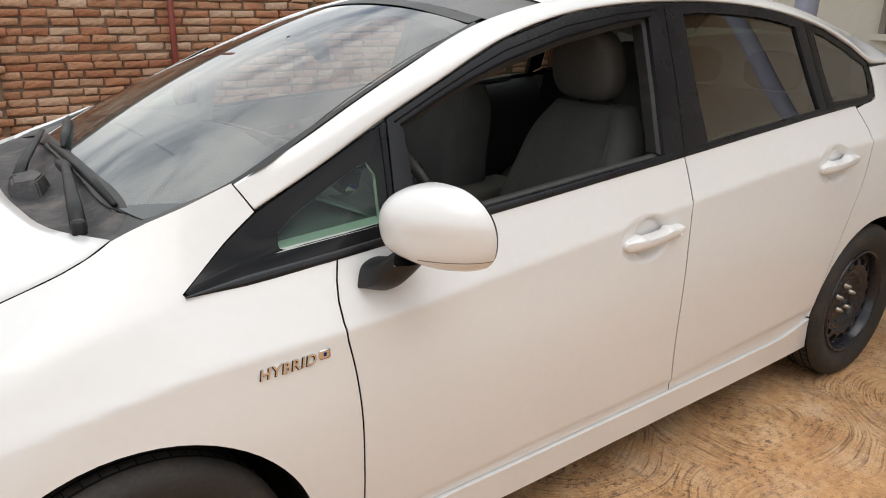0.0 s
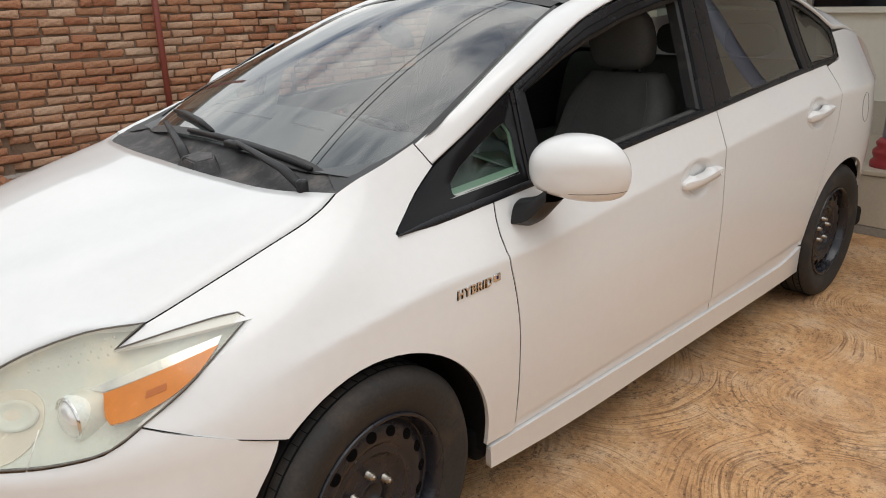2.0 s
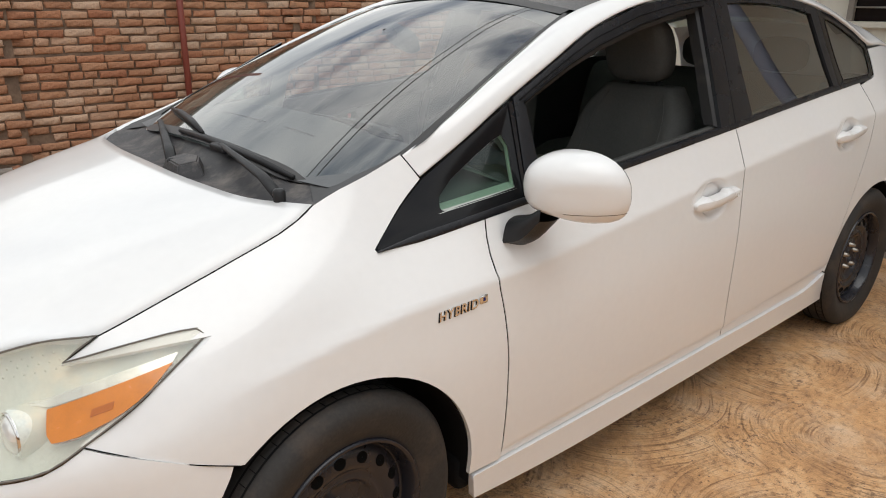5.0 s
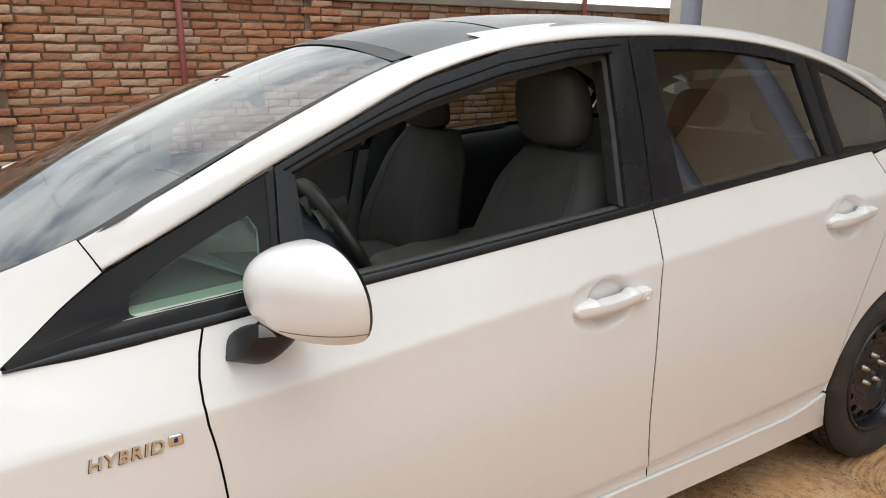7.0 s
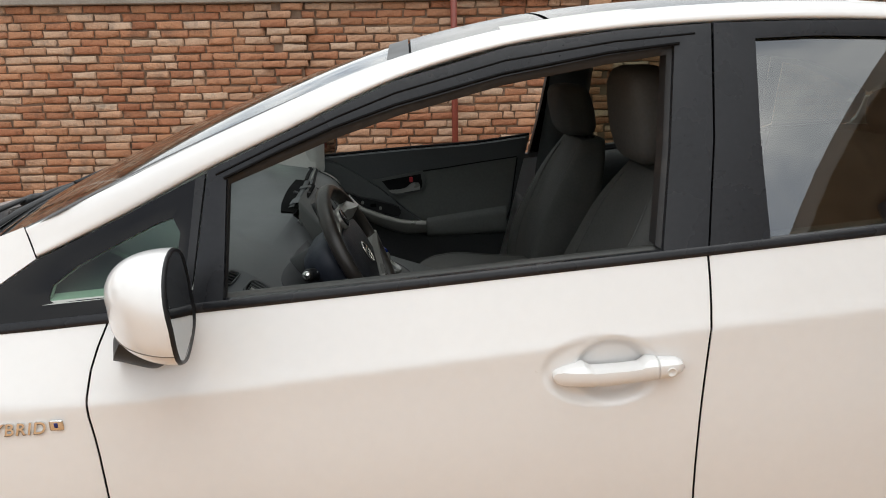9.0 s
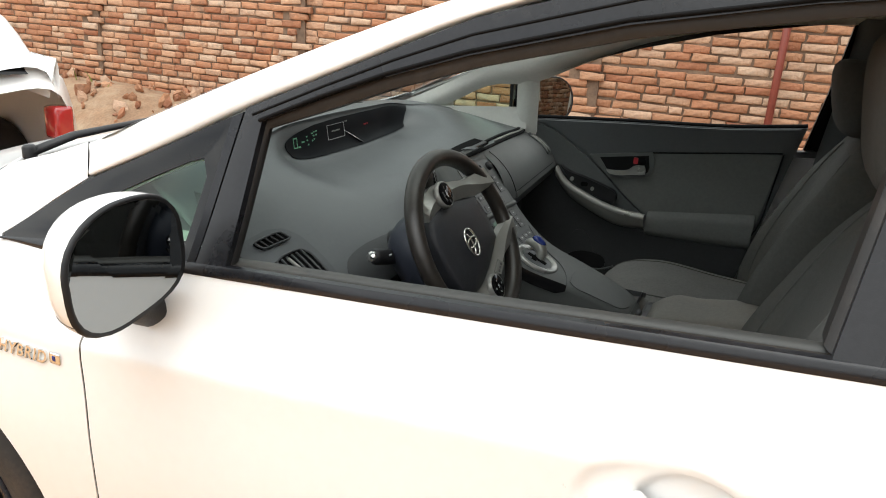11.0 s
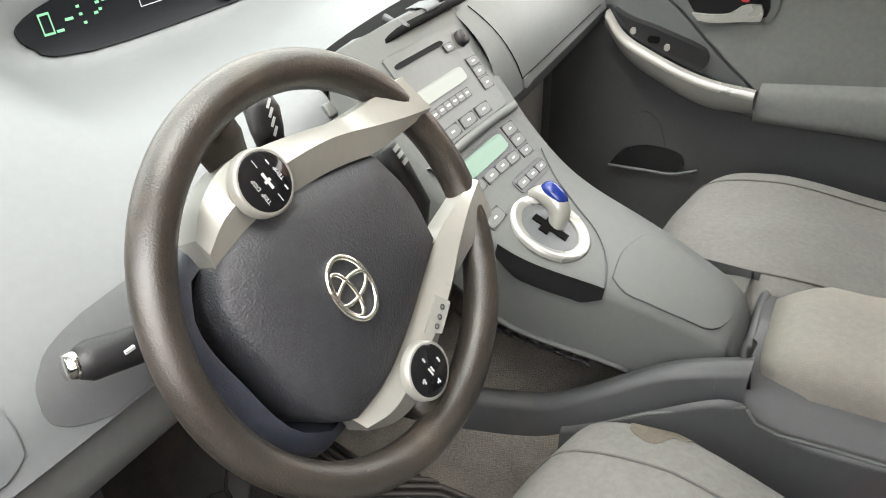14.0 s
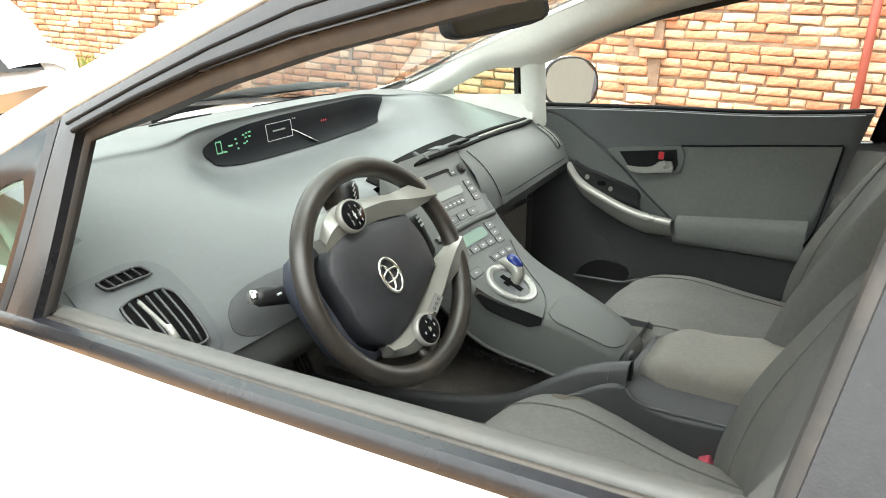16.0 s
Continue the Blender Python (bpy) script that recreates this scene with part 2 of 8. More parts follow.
# ---- cabin surfaces ----
DASH_Y = (-.69, -.60, -.45, -.31, -.255, -.12, 0.0, .12, .265, .32, .45, .60, .69)
DASH_K = (  # per knot from windscreen to driver: x along y, z along y
    ((.19, .15, .12, .11, .10, .10, .10, .10, .10, .11, .12, .15, .19), (1.0, 1.0, 1.0, 1.0, 1.0, 1.0, 1.0, 1.0, 1.0, 1.0, 1.0, 1.0, 1.0)),
    ((.28, .27, .26, .26, .26, .26, .26, .26, .26, .26, .26, .27, .28), (1.022, 1.032, 1.038, 1.04, 1.042, 1.044, 1.045, 1.045, 1.044, 1.042, 1.04, 1.03, 1.018)),
    ((.42, .42, .42, .415, .415, .415, .415, .415, .415, .42, .42, .42, .42), (1.022, 1.038, 1.047, 1.050, 1.058, 1.066, 1.069, 1.069, 1.066, 1.060, 1.050, 1.028, 1.010)),
    ((.45, .45, .45, .44, .430, .430, .430, .430, .430, .44, .45, .45, .45), (1.014, 1.030, 1.038, 1.036, 1.046, 1.053, 1.056, 1.058, 1.057, 1.053, 1.044, 1.022, 1.005)),
    ((.51, .51, .50, .49, .462, .460, .460, .460, .462, .49, .50, .50, .50), (.990, 1.005, 1.012, .998, .984, .978, .982, .990, 1.006, 1.034, 1.034, 1.015, .998)),
    ((.60, .60, .60, .60, .60, .60, .60, .60, .60, .60, .60, .60, .58), (.950, .962, .968, .962, .955, .957, .968, .985, 1.002, 1.008, 1.008, .998, .987)),
    ((.68, .68, .69, .69, .69, .71, .735, .735, .727, .722, .71, .695, .672), (.908, .920, .925, .925, .928, .955, .988, .992, .992, .991, .988, .982, .976)),
    ((.745, .750, .760, .765, .765, .765), (.868, .874, .876, .878, .878, .885)),
    ((.775, .782, .790, .792, .79, .785), (.830, .832, .838, .842, .842, .85)),
)


def dash(s, y):
    """Top of the dashboard; s runs over the knots 0..6, and on to 8 on the driver's side."""
    ys = DASH_Y
    px = [float(herm(ys[:len(k[0])], k[0], y)) for k in DASH_K]
    pz = [float(herm(ys[:len(k[0])], k[1], y)) for k in DASH_K]
    m = 9 if y <= -.10 else 7
    return (float(herm(range(m), px[:m], s)), y, float(herm(range(m), pz[:m], s)))


def glove(s, y):
    """Fascia in front of the passenger; s 0 at the ridge to 1 at its lower edge."""
    x0, z0 = float(herm((.12, .30, .50, .69), (.737, .727, .70, .675), y)), float(herm((.12, .30, .50, .69), (.990, .988, .982, .972), y))
    x1, z1 = float(herm((.12, .30, .50, .69), (.815, .808, .798, .786), y)), float(herm((.12, .30, .50, .69), (.862, .866, .872, .876), y))
    b = .022 * math.sin(math.pi * min(max(s, 0), 1))
    return (x0 + (x1 - x0) * s + b * .8, y, z0 + (z1 - z0) * s + b * .5)


STACK = ((.732, .998), (.765, .958), (.80, .914), (.85, .852), (.90, .806), (.95, .778), (1.03, .752), (1.10, .728), (1.165, .698), (1.19, .655))
STACK_L = (-.105, -.098, -.09, -.078, -.064, -.05, -.022, -.003, .012, .03)
STACK_R = (.168, .172, .174, .176, .176, .173, .165, .155, .140, .12)


def stack(s, t):
    """Centre panel and console bridge; s over the knots 0..9, t 0 at the driver's edge to 1."""
    k = range(10)
    yl, yr = float(herm(k, STACK_L, s)), float(herm(k, STACK_R, s))
    return (float(herm(k, [p[0] for p in STACK], s)), yl + (yr - yl) * t, float(herm(k, [p[1] for p in STACK], s)) + .006 * (1 - (2 * t - 1) ** 2))


def card(x, z):
    """Inner face of the passenger door."""
    return (x, float(herm((.30, .45, .60, .75, .85, .93, 1.0, 1.10), (.715, .722, .722, .712, .705, .702, .690, .672), z)), z)


SW_C, SW_N = Vector((.903, -.3158, .9172)), Vector((.8785, -.0763, .4716)).normalized()
SW_R = Vector((0, 0, 1)).cross(SW_N).normalized()
SW_U = SW_N.cross(SW_R)
SW_TURN = 105


def on_wheel(px, py, pz=0.0):
    """From the wheel's own face (right, up, towards the driver) to the car."""
    c, s = math.cos(radians(SW_TURN)), math.sin(radians(SW_TURN))
    return SW_C + SW_R * (px * c - py * s) + SW_U * (px * s + py * c) + SW_N * pz
# ---- end of cabin shapes ----

# ---- materials ----
def mat(name, color, rough=0.5, metal=0.0, vary=0.06, scale=8.0, bump=0.0, bump_scale=200.0, coat=0.0, spec=0.5, per_object=0.0, alpha=1.0, dirt=None, dirt_at=(0.55, 0.75), dirt_scale=3.0):
    """Colour with large and fine variation, optional second dirt colour and fine relief."""
    ma = bpy.data.materials.new(name)
    ma.use_nodes = True
    nt = ma.node_tree
    n, l = nt.nodes, nt.links
    b = n["Principled BSDF"]
    tc = n.new("ShaderNodeTexCoord")
    a, c = n.new("ShaderNodeTexNoise"), n.new("ShaderNodeTexNoise")
    a.inputs["Scale"].default_value, a.inputs["Detail"].default_value = scale, 5
    c.inputs["Scale"].default_value, c.inputs["Detail"].default_value = scale * 14, 3
    l.new(tc.outputs["Object"], a.inputs["Vector"])
    l.new(tc.outputs["Object"], c.inputs["Vector"])
    add = n.new("ShaderNodeMath")
    add.operation = "ADD"
    l.new(a.outputs["Fac"], add.inputs[0])
    l.new(c.outputs["Fac"], add.inputs[1])
    rng = n.new("ShaderNodeMapRange")
    rng.inputs["From Min"].default_value, rng.inputs["From Max"].default_value = 0.6, 1.4
    rng.inputs["To Min"].default_value, rng.inputs["To Max"].default_value = 1 - vary, 1 + vary
    l.new(add.outputs[0], rng.inputs["Value"])
    last = rng.outputs["Result"]
    if per_object:
        oi = n.new("ShaderNodeObjectInfo")
        r2 = n.new("ShaderNodeMapRange")
        r2.inputs["To Min"].default_value, r2.inputs["To Max"].default_value = 1 - per_object, 1 + per_object
        l.new(oi.outputs["Random"], r2.inputs["Value"])
        mu = n.new("ShaderNodeMath")
        mu.operation = "MULTIPLY"
        l.new(last, mu.inputs[0])
        l.new(r2.outputs["Result"], mu.inputs[1])
        last = mu.outputs[0]
    mix = n.new("ShaderNodeVectorMath")
    mix.operation = "SCALE"
    mix.inputs[0].default_value = color
    l.new(last, mix.inputs["Scale"])
    col = mix.outputs[0]
    if dirt:
        d = n.new("ShaderNodeTexNoise")
        d.inputs["Scale"].default_value, d.inputs["Detail"].default_value, d.inputs["Roughness"].default_value = dirt_scale, 8, 0.65
        l.new(tc.outputs["Object"], d.inputs["Vector"])
        dr = n.new("ShaderNodeMapRange")
        dr.inputs["From Min"].default_value, dr.inputs["From Max"].default_value = dirt_at
        l.new(d.outputs["Fac"], dr.inputs["Value"])
        dm = n.new("ShaderNodeMix")
        dm.data_type = "RGBA"
        l.new(dr.outputs["Result"], dm.inputs["Factor"])
        l.new(col, dm.inputs["A"])
        dm.inputs["B"].default_value = (*dirt, 1)
        col = dm.outputs["Result"]
    l.new(col, b.inputs["Base Color"])
    rr = n.new("ShaderNodeMapRange")
    rr.inputs["From Min"].default_value, rr.inputs["From Max"].default_value = 0.3, 0.7
    rr.inputs["To Min"].default_value, rr.inputs["To Max"].default_value = max(rough - min(0.06, rough * 0.11), 0.02), min(rough + min(0.06, rough * 0.11), 1)
    rr.clamp = False
    l.new(a.outputs["Fac"], rr.inputs["Value"])
    l.new(rr.outputs["Result"], b.inputs["Roughness"])
    b.inputs["Metallic"].default_value = metal
    b.inputs["Coat Weight"].default_value = coat
    b.inputs["Coat Roughness"].default_value = 0.06
    b.inputs["Specular IOR Level"].default_value = spec
    if bump:
        f = n.new("ShaderNodeTexNoise")
        f.inputs["Scale"].default_value, f.inputs["Detail"].default_value = bump_scale, 4
        l.new(tc.outputs["Object"], f.inputs["Vector"])
        bp = n.new("ShaderNodeBump")
        bp.inputs["Strength"].default_value, bp.inputs["Distance"].default_value = bump, 0.004
        l.new(f.outputs["Fac"], bp.inputs["Height"])
        l.new(bp.outputs["Normal"], b.inputs["Normal"])
    return ma


def glass(name, tint, rough=0.0, gloss=1.0, haze=0.0, ior=1.75):
    """Thin pane: see-through with a tint, and a mirror share that grows at grazing angles."""
    ma = bpy.data.materials.new(name)
    ma.use_nodes = True
    n, l = ma.node_tree.nodes, ma.node_tree.links
    n.remove(n["Principled BSDF"])
    out = n["Material Output"]
    tr, gl, mx, fr = n.new("ShaderNodeBsdfTransparent"), n.new("ShaderNodeBsdfGlossy"), n.new("ShaderNodeMixShader"), n.new("ShaderNodeLayerWeight")
    tr.inputs["Color"].default_value = (*tint, 1)
    gl.inputs["Roughness"].default_value = rough
    gl.inputs["Color"].default_value = (gloss, gloss, gloss, 1)
    fr.inputs["Blend"].default_value = 0.5
    pw, mr = n.new("ShaderNodeMath"), n.new("ShaderNodeMapRange")
    pw.operation = "POWER"
    pw.inputs[1].default_value = 5.0
    mr.inputs["To Min"].default_value = ((ior - 1) / (ior + 1)) ** 2
    l.new(fr.outputs["Facing"], pw.inputs[0])
    l.new(pw.outputs[0], mr.inputs["Value"])
    l.new(mr.outputs["Result"], mx.inputs["Fac"])
    l.new(tr.outputs[0], mx.inputs[1])
    l.new(gl.outputs[0], mx.inputs[2])
    last = mx.outputs[0]
    if haze:
        df, m2 = n.new("ShaderNodeBsdfDiffuse"), n.new("ShaderNodeMixShader")
        df.inputs["Color"].default_value = (0.72, 0.72, 0.66, 1)
        m2.inputs["Fac"].default_value = haze
        l.new(last, m2.inputs[1])
        l.new(df.outputs[0], m2.inputs[2])
        last = m2.outputs[0]
    l.new(last, out.inputs["Surface"])
    return ma


def glow(name, color, strength):
    ma = bpy.data.materials.new(name)
    ma.use_nodes = True
    b = ma.node_tree.nodes["Principled BSDF"]
    b.inputs["Base Color"].default_value = (*color, 1)
    b.inputs["Emission Color"].default_value = (*color, 1)
    b.inputs["Emission Strength"].default_value = strength
    return ma


PAINT = mat("white_paint", (0.745, 0.74, 0.73), 0.33, vary=0.02, scale=3, coat=0.8, spec=0.4, dirt=(0.42, 0.37, 0.31), dirt_at=(0.735, 0.80), dirt_scale=28)
GAP = mat("dark_gap", (0.006, 0.006, 0.0065), 0.85, spec=0.15)
TRIM = mat("satin_black_trim", (0.012, 0.0125, 0.015), 0.28, spec=0.34, vary=0.3, bump=0.05, bump_scale=500, dirt=(0.060, 0.054, 0.048), dirt_at=(0.60, 0.9), dirt_scale=5)
RUBBER = mat("seal_rubber", (0.013, 0.012, 0.012), 0.55, vary=0.25, dirt=(0.060, 0.050, 0.042), dirt_at=(0.55, 0.85), dirt_scale=9)
SILLRUBBER = mat("dusty_sill_rubber", (0.026, 0.023, 0.020), 0.6, vary=0.3, bump=0.1, bump_scale=400, spec=0.35, dirt=(0.052, 0.043, 0.034), dirt_at=(0.48, 0.75), dirt_scale=12)
SILLTRIM = mat("dusty_door_plastic", (0.042, 0.0425, 0.040), 0.5, vary=0.12, bump=0.08, bump_scale=900, spec=0.35, dirt=(0.060, 0.055, 0.047), dirt_at=(0.5, 0.8), dirt_scale=7)
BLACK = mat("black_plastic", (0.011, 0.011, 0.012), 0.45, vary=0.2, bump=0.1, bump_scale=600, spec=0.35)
COWL = mat("weathered_plastic", (0.032, 0.030, 0.032), 0.55, vary=0.25, bump=0.15, bump_scale=400, dirt=(0.15, 0.13, 0.115), dirt_at=(0.48, 0.75), dirt_scale=14)
DUSTBLACK = mat("dusty_screen_border", (0.022, 0.021, 0.021), 0.42, vary=0.2, dirt=(0.055, 0.050, 0.046), dirt_at=(0.48, 0.80), dirt_scale=6)
GLOSSBLACK = mat("gloss_black", (0.008, 0.008, 0.009), 0.10, vary=0.1, spec=0.22)
TYRE = mat("tyre_rubber", (0.021, 0.0185, 0.0165), 0.75, vary=0.35, bump=0.2, bump_scale=150, dirt=(0.070, 0.048, 0.033), dirt_at=(0.50, 0.85), dirt_scale=7)
# hole shade put into the colour: wells and gaps are shallow near-black pads
HOLE = mat("hole_black", (0.002, 0.002, 0.002), 0.9, spec=0.1)
NUT = mat("dull_nut", (0.36, 0.33, 0.29), 0.36, metal=1.0, vary=0.2, scale=90)
STEEL = mat("black_steel", (0.014, 0.0145, 0.020), 0.27, vary=0.2, dirt=(0.024, 0.019, 0.017), dirt_at=(0.58, 0.95), dirt_scale=12)
CHROME = mat("chrome", (0.75, 0.74, 0.72), 0.14, metal=1.0, vary=0.05)
PALECHROME = mat("worn_chrome", (0.88, 0.86, 0.80), 0.2, metal=1.0, vary=0.2, scale=60)
GLASS = glass("clear_glass", (0.50, 0.68, 0.56), ior=1.45)
TINTED = glass("tinted_glass", (0.30, 0.36, 0.32), ior=2.6)
SCREENGLASS = glass("windscreen_glass", (0.52, 0.56, 0.54), ior=2.65)
ROOFGLASS = mat("black_roof_glass", (0.03, 0.028, 0.027), 0.22, vary=0.2, dirt=(0.10, 0.09, 0.08), dirt_at=(0.45, 0.8), dirt_scale=2.5)
LENS = glass("hazed_lens", (0.97, 0.955, 0.90), rough=0.08, haze=0.24, ior=1.5)
LAMPBOWL = mat("lamp_bowl", (0.66, 0.69, 0.63), 0.38, metal=0.0, vary=0.15, scale=14, dirt=(0.93, 0.80, 0.60), dirt_at=(0.48, 0.66), dirt_scale=4)
BRIGHTBOWL = mat("silver_bowl", (0.62, 0.62, 0.58), 0.2, metal=0.6, vary=0.12, scale=30)
WARMBOWL = mat("yellowed_bowl", (0.74, 0.67, 0.55), 0.25, metal=0.35, vary=0.15, scale=20)
FOGGLASS = mat("ribbed_glass", (0.80, 0.80, 0.77), 0.12, metal=0.3, vary=0.2, scale=60, coat=1.0)
SEALGREY = mat("grey_seal", (0.13, 0.115, 0.095), 0.6, vary=0.25, scale=20)
PALEPAINT = mat("pale_satin", (0.74, 0.73, 0.70), 0.4, vary=0.05)
AMBERDARK = mat("amber_shade", (0.42, 0.12, 0.02), 0.3)
AMBER = mat("amber_reflector", (0.60, 0.195, 0.018), 0.25, vary=0.15, scale=40, coat=0.5)
RED = mat("red_lamp", (0.35, 0.02, 0.02), 0.15, coat=1.0)
MIRROR = mat("mirror_glass", (0.27, 0.28, 0.28), 0.02, metal=1.0, vary=0.0)
REDTAB = mat("red_tab", (0.42, 0.03, 0.04), 0.4)
KNEE = mat("knee_plastic", (0.115, 0.119, 0.115), 0.5, vary=0.08, bump=0.1, bump_scale=900)
RINGSILVER = mat("pale_silver_ring", (0.33, 0.33, 0.31), 0.28, metal=0.4, vary=0.05)
DASH = mat("dash_plastic", (0.078, 0.083, 0.086), 0.42, vary=0.08, bump=0.09, bump_scale=1300, spec=0.6)
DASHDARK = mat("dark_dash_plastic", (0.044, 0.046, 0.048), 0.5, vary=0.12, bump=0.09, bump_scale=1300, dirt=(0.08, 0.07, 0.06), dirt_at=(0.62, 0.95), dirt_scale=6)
BUTTON = mat("button_grey", (0.088, 0.092, 0.088), 0.45, vary=0.05, metal=0.15)
CONSOLE = mat("grey_console", (0.094, 0.099, 0.096), 0.60, spec=0.32, vary=0.06, bump=0.08, bump_scale=900)
SILVER = mat("silver_plastic", (0.285, 0.283, 0.262), 0.30, metal=0.35, vary=0.05)
LEATHER = mat("worn_leather", (0.023, 0.0196, 0.0165), 0.34, vary=0.30, scale=14, bump=0.16, bump_scale=620, spec=0.6, dirt=(0.052, 0.043, 0.033), dirt_at=(0.5, 0.72), dirt_scale=13)
PAD = mat("airbag_vinyl", (0.021, 0.022, 0.026), 0.46, vary=0.25, bump=0.35, bump_scale=520)
HUBBLUE = mat("blue_black_plastic", (0.022, 0.026, 0.038), 0.5, vary=0.2, bump=0.2, bump_scale=700)
# one fabric in two tones: light on cushions, shade on backs put into colour
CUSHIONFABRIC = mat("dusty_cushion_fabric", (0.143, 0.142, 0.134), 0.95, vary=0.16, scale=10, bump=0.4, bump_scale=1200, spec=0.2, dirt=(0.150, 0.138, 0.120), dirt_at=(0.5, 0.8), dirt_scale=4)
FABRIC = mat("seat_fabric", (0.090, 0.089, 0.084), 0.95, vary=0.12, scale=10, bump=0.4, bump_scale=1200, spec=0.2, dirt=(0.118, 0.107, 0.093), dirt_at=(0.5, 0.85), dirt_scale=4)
DISPLAY = mat("display_black", (0.004, 0.0045, 0.006), 0.5, vary=0.1, spec=0.12)
STAIN = mat("stained_fabric", (0.105, 0.093, 0.075), 0.95, vary=0.2, scale=14, bump=0.4, bump_scale=1200, spec=0.2)
FABRICDARK = mat("bolster_fabric", (0.105, 0.105, 0.098), 0.95, vary=0.12, scale=10, bump=0.4, bump_scale=1200, spec=0.2)
ARMREST = mat("armrest_vinyl", (0.172, 0.161, 0.142), 0.7, vary=0.15, scale=9, bump=0.2, bump_scale=700, dirt=(0.20, 0.178, 0.148), dirt_at=(0.45, 0.8), dirt_scale=7)
VENTGREY = mat("vent_panel_plastic", (0.070, 0.075, 0.079), 0.5, vary=0.1, bump=0.09, bump_scale=1300)
CORNERTRIM = mat("dark_corner_plastic", (0.078, 0.083, 0.083), 0.5, vary=0.08, bump=0.08, bump_scale=1000)
GRIPGREY = mat("grip_grey", (0.19, 0.19, 0.178), 0.45, vary=0.06, metal=0.15)
DOORFABRIC = mat("door_fabric", (0.142, 0.146, 0.139), 0.9, vary=0.10, bump=0.3, bump_scale=1400, spec=0.2)
LINER = mat("headliner", (0.72, 0.72, 0.68), 0.9, vary=0.05, bump=0.2, bump_scale=900, spec=0.2)
LEDGE = mat("pale_ledge", (0.40, 0.41, 0.385), 0.7, vary=0.08)
CARPET = mat("carpet", (0.190, 0.176, 0.156), 1.0, vary=0.35, scale=20, bump=1.0, bump_scale=500, spec=0.1, dirt=(0.25, 0.22, 0.175), dirt_at=(0.5, 0.8), dirt_scale=8)
MATRUB = mat("rubber_mat", (0.020, 0.018, 0.016), 0.55, vary=0.3, dirt=(0.060, 0.038, 0.025), dirt_at=(0.5, 0.75), dirt_scale=7)
BLUE = mat("blue_plastic", (0.008, 0.020, 0.135), 0.25, vary=0.1)
PINK = mat("faded_red_plastic", (0.75, 0.12, 0.18), 0.35, vary=0.1)
WHITEINK = mat("pale_print", (0.46, 0.47, 0.47), 0.6, vary=0.02)
GREENGLOW = glow("green_display", (0.16, 0.40, 0.24), 0.012)
REDGLOW = glow("red_display", (0.5, 0.03, 0.04), 0.02)
LCD = glow("pale_lcd", (0.19, 0.205, 0.19), 0.01)

